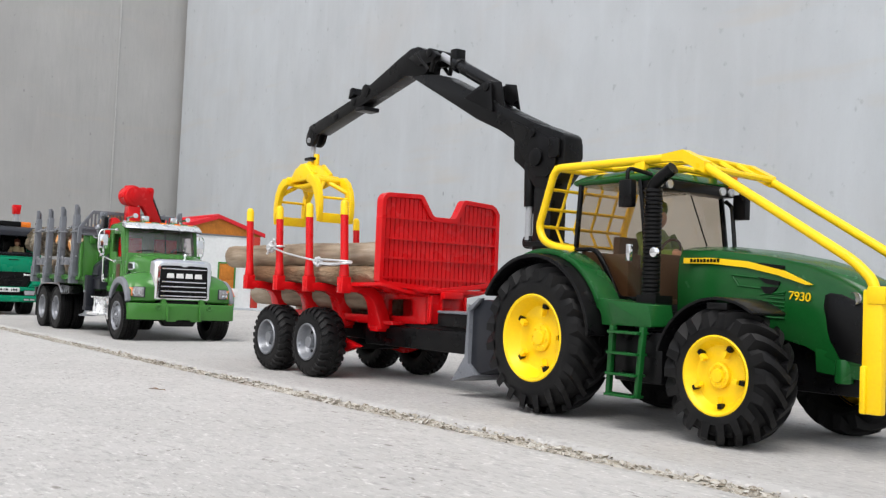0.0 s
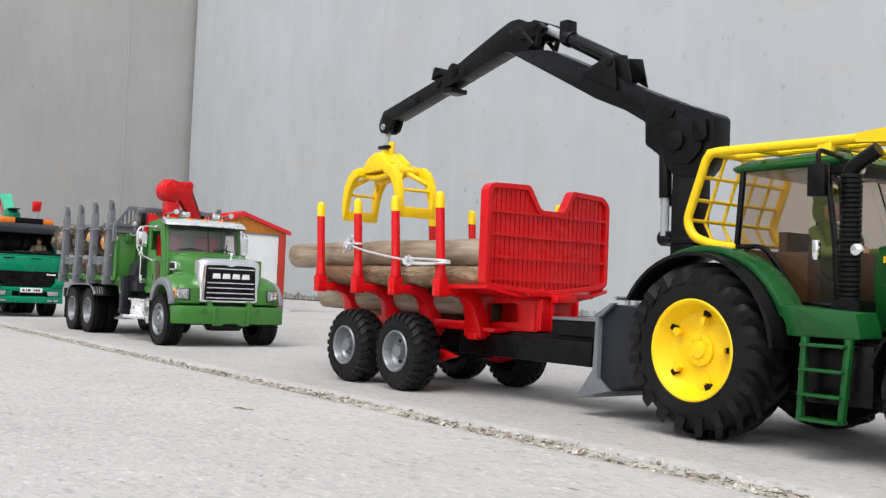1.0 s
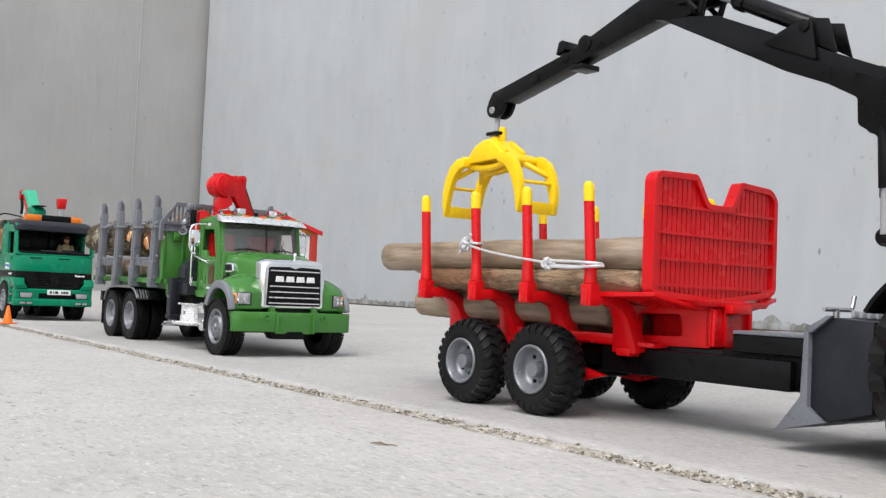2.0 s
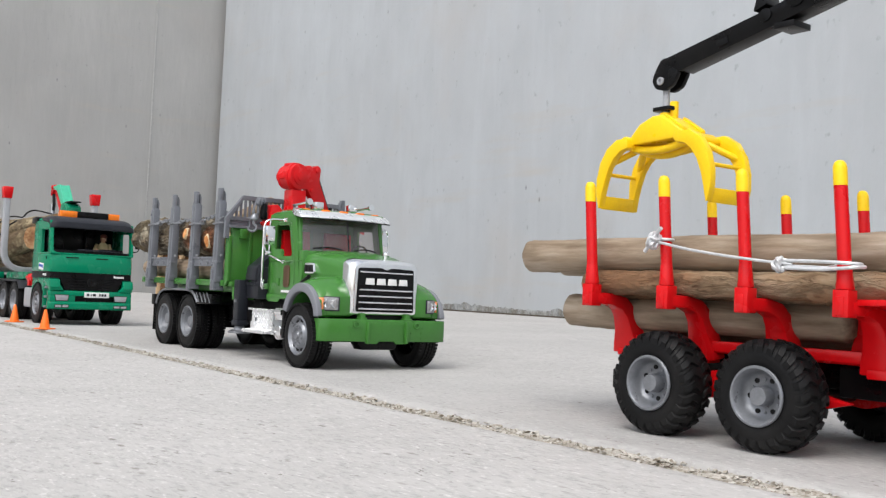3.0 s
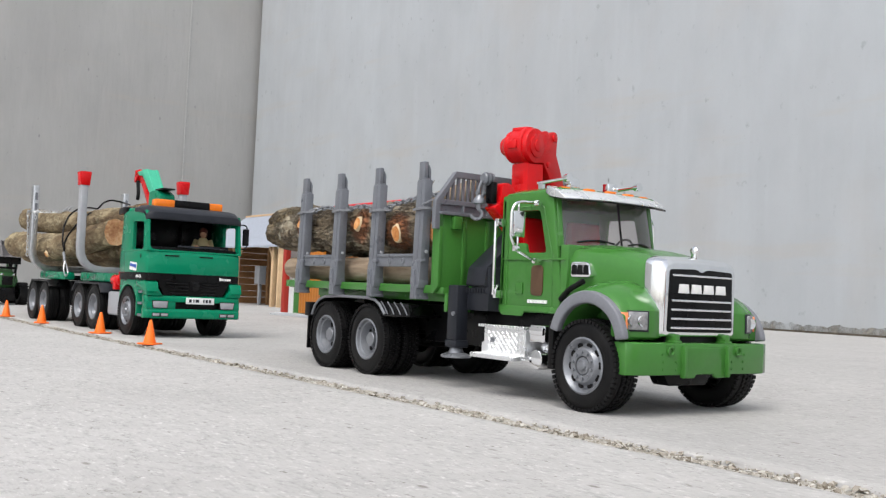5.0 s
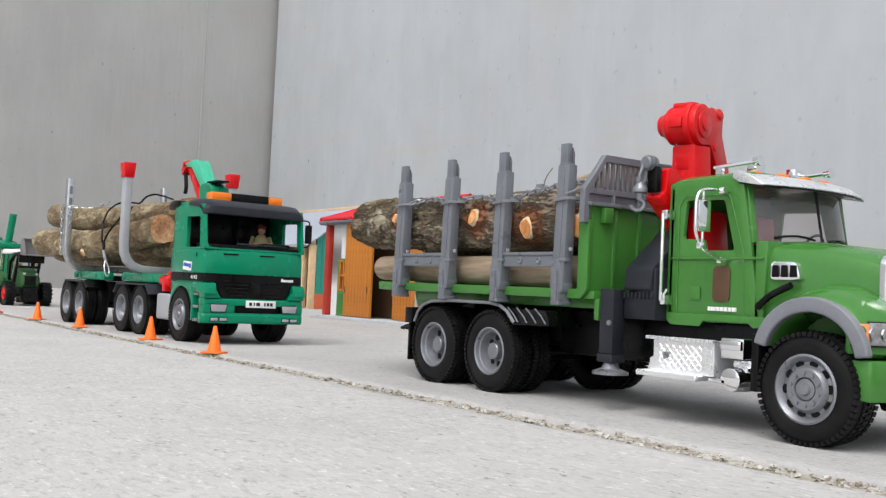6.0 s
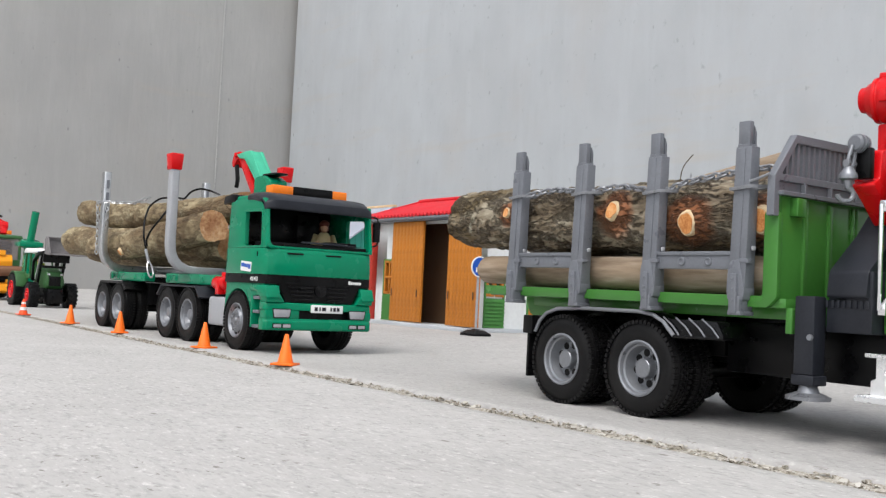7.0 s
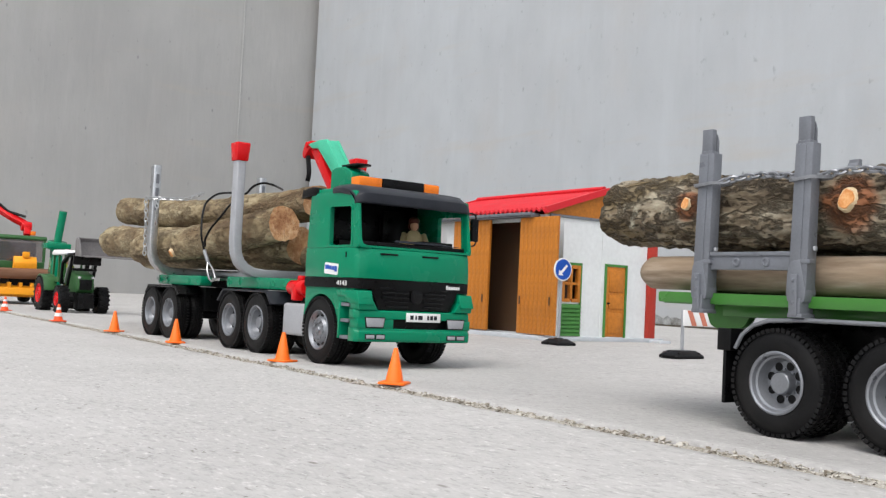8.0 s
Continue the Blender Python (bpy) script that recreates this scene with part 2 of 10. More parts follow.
def wheel_kind(kind):
    """Meshes (rim, tyre, hub) of a wheel whose outer face looks to -y, centred on its outer face plane."""
    if kind in WHEELS:
        return WHEELS[kind]
    t, r, h, dk = (bmesh.new() for _ in range(4))
    if kind in ("tractor_rear", "tractor_front"):
        big = kind == "tractor_rear"
        R, W, q, lugs = (0.0595, 0.037, 0.0338, 20) if big else (0.0455, 0.031, 0.0255, 18)
        base = R - 0.0062
        prof = [(0.0035, q - 0.0012), (0.0008, q + 0.001), (0.0002, q + 0.006), (0.0004, base - 0.009), (0.0028, base - 0.0028), (0.0065, base), (W / 2, base + 0.0016),
                (W - 0.0065, base), (W - 0.0028, base - 0.0028), (W - 0.0004, base - 0.009), (W, q + 0.003), (W - 0.004, q - 0.001)]
        lathe(t, prof, 64)
        for i in range(lugs):
            for side in (0, 1):
                a = 2 * math.pi * (i + 0.5 * side) / lugs
                rows = []
                for k in range(7):
                    f = k / 6
                    sweep = a + (0.34 if big else 0.38) * (1 - f) ** 1.15
                    yy = (-0.0005 + f * (W / 2 + 0.0022)) if side == 0 else (W + 0.0005 - f * (W / 2 + 0.0022))
                    top = R - (0.0038 * (1 - f) ** 4 + 0.0012 * (1 - f) ** 2)
                    low = base - (0.0075 * (1 - min(1, f * 3.2)) ** 1.3) - 0.001
                    half = 0.0026 + 0.0007 * (1 - f)
                    row = []
                    for dr, dw in ((low, 1.5), (top, 0.9), (top, -0.9), (low, -1.5)):
                        ang = sweep + dw * half / R
                        row.append((dr * math.cos(ang), yy, dr * math.sin(ang)))
                    rows.append(row)
                loft(t, rows)
        lathe(r, [(0.0042, q + 0.0004), (0.0012, q + 0.0008), (0.0006, q - 0.0004), (0.0016, q - 0.0022), (0.004, q - 0.0035), (0.0115, q - 0.0085), (0.0135, q * 0.55),
                  (0.0125, q * 0.42), (0.0122, q * 0.30), (0.0128, 0.0)] if big else
              [(0.0042, q + 0.0004), (0.0012, q + 0.0008), (0.0006, q - 0.0004), (0.0016, q - 0.002), (0.0035, q - 0.0032), (0.0072, q - 0.006), (0.0078, q * 0.5), (0.0072, 0.0)], 56)
        dep = 0.0122 if big else 0.0072
        lathe(h, [(dep + 0.002, q * 0.34), (dep - 0.0022, q * 0.32), (dep - 0.0028, q * 0.27), (dep - 0.0024, q * 0.18), (dep - 0.004, q * 0.16), (dep - 0.0045, 0)], 28)
        for i in range(8):
            a = 2 * math.pi * i / 8
            p = Vector((q * 0.25 * math.cos(a), dep - 0.0024, q * 0.25 * math.sin(a)))
            cyl(h, p, p + Vector((0, -0.0011, 0)), q * 0.036, 6)
        for i in range(5):
            a = 2 * math.pi * (i + 0.15) / 5
            u = Vector((math.cos(a), 0, math.sin(a)))
            m = Matrix.Translation(u * q * 0.7 + Vector((0, dep - 0.0045, 0))) @ Euler((0, -a, 0)).to_matrix().to_4x4()
            cen(h, (-q * 0.09, 0.0005, 0), (q * 0.16, 0.0045, q * 0.1), m)
            cen(dk, (q * 0.07, 0.0022, 0), (q * 0.13, 0.004, q * 0.12), m)
        out = (r, M_YELLOW), (t, M_TYRE), (h, M_YELLOW), (dk, M_BLACK)
    else:
        # lorry and trailer wheels
        R, W, q, dual = {"trailer": (0.0358, 0.03, 0.0184, False), "truck_front": (0.037, 0.026, 0.0222, False), "truck_rear": (0.0375, 0.044, 0.0213, True),
                         "lorry_front": (0.0395, 0.026, 0.0228, False), "lorry_rear": (0.0395, 0.044, 0.0222, True),
                         "small_rear": (0.044, 0.03, 0.024, False), "small_front": (0.033, 0.026, 0.017, False)}[kind]
        spans = [(0.0, W)] if not dual else [(0.0, W * 0.46), (W * 0.54, W)]
        for y0, y1 in spans:
            prof = [(y0 + 0.002, q - 0.001), (y0 + 0.0004, q + 0.0022), (y0, R - 0.009), (y0 + 0.0012, R - 0.0032), (y0 + 0.0035, R - 0.0006)]
            grooves = 3 if kind != "trailer" else 0
            for g in range(grooves):
                c0 = y0 + 0.0035 + (y1 - y0 - 0.007) * (g + 1) / (grooves + 1)
                prof += [(c0 - 0.0009, R), (c0 - 0.0006, R - 0.0016), (c0 + 0.0006, R - 0.0016), (c0 + 0.0009, R)]
            prof += [(y1 - 0.0035, R - 0.0006), (y1 - 0.0012, R - 0.0032), (y1, R - 0.009), (y1 - 0.0004, q + 0.0022), (y1 - 0.002, q - 0.001)]
            if kind == "trailer":
                prof = [(0.003, q - 0.001), (0.0012, q + 0.0012), (0.0002, q + 0.004), (0.0002, R - 0.0095), (0.0014, R - 0.0055), (0.0036, R - 0.0032), (0.009, R - 0.0016), (W / 2, R - 0.0012)]
                prof += [(W - y, r_) for y, r_ in prof[-2::-1]]
            lathe(t, prof, 72)
            blocks = {"trailer": 26, "small_rear": 20, "small_front": 18}.get(kind, 54)
            for i in range(blocks):
                a = 2 * math.pi * i / blocks
                if kind in ("trailer", "small_rear", "small_front"):
                    if kind == "trailer":
                        # hooked blocks that run from the shoulder to the middle, and a wavy centre row
                        for side in (0, 1):
                            rows = []
                            for k in range(5):
                                f = k / 4
                                yy = (0.0004 + f * 0.0125) if side == 0 else (W - 0.0004 - f * 0.0125)
                                ang = a + side * math.pi / blocks + (0.0, 0.05, 0.12, 0.10, 0.03)[k]
                                top = R + (-0.0042, -0.0012, 0.0, 0.0004, 0.0004)[k]
                                low = R - (0.0085, 0.005, 0.003, 0.0026, 0.0026)[k]
                                hw = (0.0026, 0.0027, 0.0025, 0.0026, 0.0021)[k]
                                rows.append([(dr * math.cos(ang + dw * hw / R), yy, dr * math.sin(ang + dw * hw / R)) for dr, dw in ((low, 1.2), (top, 0.85), (top, -0.85), (low, -1.2))])
                            loft(t, rows)
                        continue
                    for row, (u0, u1, off) in enumerate(((-0.0005, W * 0.52, 0.0), (W * 0.48, W + 0.0005, 0.5))):
                        ang = a + off * 2 * math.pi / blocks
                        wdt = 2 * math.pi * R / blocks * 0.42
                        m = Euler((0, -ang, 0)).to_matrix().to_4x4() @ Matrix.Translation((R - 0.0004, (u0 + u1) / 2, 0)) @ Euler((radians(24 if row != 1 else -24), 0, 0)).to_matrix().to_4x4()
                        cen(t, (0, 0, 0), (0.0034, (u1 - u0) * 0.96, wdt), m)
                else:
                    for u0, u1 in ((y0 + 0.0002, y0 + 0.0042), (y1 - 0.0042, y1 - 0.0002)):
                        m = Euler((0, -a, 0)).to_matrix().to_4x4() @ Matrix.Translation((R - 0.0012, (u0 + u1) / 2, 0))
                        cen(t, (0, 0, 0), (0.0028, u1 - u0, 2 * math.pi * R / blocks * 0.68), m)
                    # tread blocks on the middle ribs, staggered
                    for g in range(2):
                        u = y0 + 0.0035 + (y1 - y0 - 0.007) * (g + 1.5) / 4
                        m = Euler((0, -a - (g + 0.5) * math.pi / blocks, 0)).to_matrix().to_4x4() @ Matrix.Translation((R, u, 0))
                        cen(t, (0, 0, 0), (0.0018, (y1 - y0) * 0.115, 2 * math.pi * R / blocks * 0.6), m)
        if kind == "trailer":
            lathe(r, [(0.004, q), (0.0004, q + 0.001), (-0.0006, q + 0.0004), (-0.0006, q - 0.0008), (0.0012, q - 0.002), (0.0065, q - 0.003), (0.009, q - 0.0048), (0.0105, q * 0.6), (0.0105, 0)], 48)
            lathe(h, [(0.0107, q * 0.36), (0.003, q * 0.335), (0.0021, q * 0.31), (0.0018, q * 0.1), (0.0018, 0)], 24)
            for i in range(6):
                a = 2 * math.pi * (i + 0.3) / 6
                p = Vector((q * 0.6 * math.cos(a), 0.0112, q * 0.6 * math.sin(a)))
                cyl(dk, p, p - Vector((0, 0.0016, 0)), 0.0017, 10)
                p = Vector((q * 0.56 * math.cos(a + 0.5), 0.0108, q * 0.56 * math.sin(a + 0.5)))
                cyl(h, p, p - Vector((0, 0.0014, 0)), 0.0011, 8)
        elif dual:
            lathe(r, [(0.004, q), (0.0004, q + 0.0008), (-0.0002, q - 0.0004), (0.0006, q - 0.0016), (0.0035, q - 0.0024), (0.0042, q - 0.0038), (0.0095, q - 0.0052), (0.0118, q * 0.7), (0.0118, q * 0.42), (0.0105, q * 0.38), (0.0105, 0)], 48)
            lathe(h, [(0.0118, q * 0.40), (0.0075, q * 0.37), (0.0055, q * 0.36), (0.0048, q * 0.33), (0.0046, 0)], 28)
            for i in range(8):
                a = 2 * math.pi * (i + 0.3) / 8
                p = Vector((q * 0.57 * math.cos(a), 0.0121, q * 0.57 * math.sin(a)))
                cyl(dk, p, p - Vector((0, 0.0007, 0)), 0.0031, 14)
                p = Vector((q * 0.44 * math.cos(a + 0.39), 0.0118, q * 0.44 * math.sin(a + 0.39)))
                cyl(h, p, p - Vector((0, 0.0014, 0)), 0.0011, 6)
        else:
            lathe(r, [(0.004, q), (0.0004, q + 0.0008), (-0.0003, q - 0.0006), (0.0008, q - 0.0018), (0.0032, q - 0.0034), (0.0042, q - 0.0042), (0.0036, q * 0.72), (0.0012, q * 0.64), (0.0002, q * 0.60), (0.0002, q * 0.36), (0.003, q * 0.33), (0.003, 0)], 48)
            lathe(h, [(0.0034, q * 0.33), (0.0008, q * 0.31), (0.0004, q * 0.2), (-0.0014, q * 0.16), (-0.0018, 0)], 24)
            for i in range(10):
                a = 2 * math.pi * (i + 0.5) / 10
                u = Vector((math.cos(a), 0, math.sin(a)))
                m = Matrix.Translation(u * q * 0.755 + Vector((0, 0.0039, 0))) @ Euler((0, -a, 0)).to_matrix().to_4x4()
                loft(dk, [[m @ Vector((0.0021 * math.cos(b), dy, 0.0031 * math.sin(b))) for b in [2 * math.pi * j / 10 for j in range(10)]] for dy in (-0.0007, 0.002)])
            for i in range(10):
                a = 2 * math.pi * i / 10
                p = Vector((q * 0.48 * math.cos(a), 0.0006, q * 0.48 * math.sin(a)))
                cyl(h, p, p - Vector((0, 0.0018, 0)), 0.0014, 8)
        rimmat = M_RED if kind.startswith("small") else M_SILVER
        out = (r, rimmat), (t, M_TYRE), (h, rimmat), (dk, M_BLACK)
    WHEELS[kind] = [to_mesh(n, b, m, smooth=32) for n, (b, m) in zip(("wheel", "tyre", "hub", "rim_inset"), out)] + [R]
    return WHEELS[kind]


def wheel(parent, kind, x, y, turn=0.0, z=None, roll=0.0):
    """A wheel on the side of y, with its outer face at y."""
    rim, tyre, hub, holes, R = wheel_kind(kind)
    w = new("wheel", rim)
    w.parent = parent
    w.matrix_basis = Matrix.Translation((x, y, R if z is None else z)) @ pose(0, 0, 0, 0, 0, turn + (0 if y < 0 else 180)) @ pose(0, 0, 0, 0, roll, 0)
    for n, me in (("tyre", tyre), ("hub", hub), ("rim_inset", holes)):
        if not len(me.vertices):
            continue
        o = new(n, me)
        o.parent = w
    return w


# ---- logs and bark ----
def bark_mat(name, c0, c1, c2, scale=38.0, bump=1.0, along=(0.35, 1, 1), cracks=0.0, lichen=None, patch=None, scar=None, rough=0.85, deep=0.003):
    m = bpy.data.materials.new(name)
    m.use_nodes = True
    t = m.node_tree
    b = t.nodes["Principled BSDF"]
    co = t.nodes.new("ShaderNodeTexCoord")
    mp = t.nodes.new("ShaderNodeMapping")
    mp.inputs["Scale"].default_value = along
    t.links.new(co.outputs["Object"], mp.inputs["Vector"])
    n1, n2 = t.nodes.new("ShaderNodeTexNoise"), t.nodes.new("ShaderNodeTexNoise")
    n1.inputs["Scale"].default_value, n1.inputs["Detail"].default_value, n1.inputs["Roughness"].default_value = scale, 8, 0.65
    n2.inputs["Scale"].default_value, n2.inputs["Detail"].default_value = scale * 6, 6
    r = t.nodes.new("ShaderNodeValToRGB")
    r.color_ramp.elements[0].position, r.color_ramp.elements[0].color = 0.34, (*c0, 1)
    r.color_ramp.elements[1].position, r.color_ramp.elements[1].color = 0.68, (*c2, 1)
    e = r.color_ramp.elements.new(0.5)
    e.color = (*c1, 1)
    for n in (n1, n2):
        t.links.new(mp.outputs[0], n.inputs["Vector"])
    mx = t.nodes.new("ShaderNodeMix")
    mx.inputs["Factor"].default_value = 0.38
    t.links.new(n1.outputs["Fac"], mx.inputs["A"])
    t.links.new(n2.outputs["Fac"], mx.inputs["B"])
    t.links.new(mx.outputs["Result"], r.inputs[0])
    last, height = r.outputs[0], mx.outputs["Result"]
    if lichen:
        n3 = t.nodes.new("ShaderNodeTexNoise")
        n3.inputs["Scale"].default_value, n3.inputs["Detail"].default_value, n3.inputs["Roughness"].default_value = scale * 0.8, 7, 0.7
        t.links.new(co.outputs["Object"], n3.inputs["Vector"])
        q = t.nodes.new("ShaderNodeMapRange")
        q.inputs["From Min"].default_value, q.inputs["From Max"].default_value, q.inputs["To Max"].default_value = 0.60, 0.68, 0.7
        t.links.new(n3.outputs["Fac"], q.inputs["Value"])
        lm = t.nodes.new("ShaderNodeMix")
        lm.data_type = 'RGBA'
        lm.inputs["B"].default_value = (*lichen, 1)
        t.links.new(q.outputs[0], lm.inputs["Factor"])
        t.links.new(last, lm.inputs["A"])
        last = lm.outputs["Result"]
    if patch:
        n4 = t.nodes.new("ShaderNodeTexNoise")
        n4.inputs["Scale"].default_value, n4.inputs["Detail"].default_value, n4.inputs["Roughness"].default_value = scale * 0.55, 6, 0.62
        n4.inputs["Distortion"].default_value = 0.6
        t.links.new(mp.outputs[0], n4.inputs["Vector"])
        q = t.nodes.new("ShaderNodeMapRange")
        q.inputs["From Min"].default_value, q.inputs["From Max"].default_value, q.inputs["To Max"].default_value = 0.52, 0.62, 0.75
        t.links.new(n4.outputs["Fac"], q.inputs["Value"])
        pm = t.nodes.new("ShaderNodeMix")
        pm.data_type = 'RGBA'
        pm.inputs["B"].default_value = (*patch, 1)
        t.links.new(q.outputs[0], pm.inputs["Factor"])
        t.links.new(last, pm.inputs["A"])
        last = pm.outputs["Result"]
    if scar:
        # torn reddish inner bark round the knots, with a ragged edge
        at = t.nodes.new("ShaderNodeAttribute")
        at.attribute_name = "scar"
        ad = t.nodes.new("ShaderNodeMath")
        ad.operation = 'ADD'
        t.links.new(at.outputs["Fac"], ad.inputs[0])
        t.links.new(n1.outputs["Fac"], ad.inputs[1])
        q = t.nodes.new("ShaderNodeMapRange")
        q.inputs["From Min"].default_value, q.inputs["From Max"].default_value, q.inputs["To Max"].default_value = 0.74, 0.98, 0.85
        t.links.new(ad.outputs[0], q.inputs["Value"])
        sm = t.nodes.new("ShaderNodeMix")
        sm.data_type = 'RGBA'
        sm.inputs["B"].default_value = (*scar, 1)
        t.links.new(q.outputs[0], sm.inputs["Factor"])
        t.links.new(last, sm.inputs["A"])
        last = sm.outputs["Result"]
    if cracks:
        # plates of bark parted by dark fissures
        wob = t.nodes.new("ShaderNodeMix")
        wob.data_type = 'VECTOR'
        wob.inputs["Factor"].default_value = 0.035
        t.links.new(mp.outputs[0], wob.inputs["A"])
        t.links.new(n2.outputs["Color"], wob.inputs["B"])
        v = t.nodes.new("ShaderNodeTexVoronoi")
        v.feature = 'DISTANCE_TO_EDGE'
        v.inputs["Scale"].default_value = scale * 1.5
        t.links.new(wob.outputs["Result"], v.inputs["Vector"])
        q = t.nodes.new("ShaderNodeMapRange")
        q.inputs["From Min"].default_value, q.inputs["From Max"].default_value, q.inputs["To Min"].default_value, q.inputs["To Max"].default_value = 0.0, 0.16, cracks, 0.0
        t.links.new(v.outputs["Distance"], q.inputs["Value"])
        cm = t.nodes.new("ShaderNodeMix")
        cm.data_type = 'RGBA'
        cm.inputs["B"].default_value = (*[k * 0.7 for k in c0], 1)
        t.links.new(q.outputs[0], cm.inputs["Factor"])
        t.links.new(last, cm.inputs["A"])
        last = cm.outputs["Result"]
        sb = t.nodes.new("ShaderNodeMath")
        sb.operation = 'SUBTRACT'
        t.links.new(height, sb.inputs[0])
        t.links.new(q.outputs[0], sb.inputs[1])
        height = sb.outputs[0]
    t.links.new(last, b.inputs["Base Color"])
    b.inputs["Roughness"].default_value = rough
    b.inputs["Specular IOR Level"].default_value = 0.25
    bn = t.nodes.new("ShaderNodeBump")
    bn.inputs["Strength"].default_value, bn.inputs["Distance"].default_value = bump, deep
    t.links.new(height, bn.inputs["Height"])
    t.links.new(bn.outputs[0], b.inputs["Normal"])
    return m


M_PEELED = bark_mat("peeled_wood", (0.12, 0.08, 0.05), (0.27, 0.21, 0.15), (0.45, 0.38, 0.305), 34, 0.7, (0.14, 1, 1), patch=(0.27, 0.20, 0.135))
M_BARK = bark_mat("rough_bark", (0.045, 0.03, 0.018), (0.19, 0.15, 0.10), (0.46, 0.42, 0.32), 34, 1.0, (0.4, 1, 1), cracks=0.6, lichen=(0.5, 0.49, 0.38), patch=(0.14, 0.10, 0.045), scar=(0.25, 0.085, 0.03), rough=0.55, deep=0.006)
M_BARK2 = bark_mat("smooth_mossy_bark", (0.075, 0.048, 0.027), (0.28, 0.22, 0.13), (0.50, 0.44, 0.29), 26, 1.0, (0.4, 1, 1), cracks=0.45, lichen=(0.5, 0.46, 0.31), patch=(0.14, 0.09, 0.048), deep=0.004)
M_RUGGED = bark_mat("rugged_stripped_wood", (0.13, 0.075, 0.04), (0.30, 0.21, 0.13), (0.47, 0.37, 0.26), 40, 1.0, (0.3, 1, 1), cracks=0.3, patch=(0.24, 0.12, 0.06))
M_ROLL = bark_mat("smooth_brown_wood", (0.13, 0.06, 0.035), (0.19, 0.095, 0.055), (0.24, 0.13, 0.08), 14, 0.2, (1, 0.12, 1))
M_END = bark_mat("cut_wood", (0.27, 0.11, 0.05), (0.50, 0.28, 0.14), (0.72, 0.54, 0.35), 30, 0.8, (1, 1, 1), cracks=0.25)
M_KNOT = bark_mat("fresh_knot", (0.42, 0.14, 0.04), (0.62, 0.27, 0.09), (0.72, 0.42, 0.2), 120, 0.3, (1, 1, 1))
M_END2 = bark_mat("pale_sapwood", (0.5, 0.36, 0.2), (0.62, 0.48, 0.3), (0.7, 0.58, 0.4), 90, 0.3, (1, 1, 1))


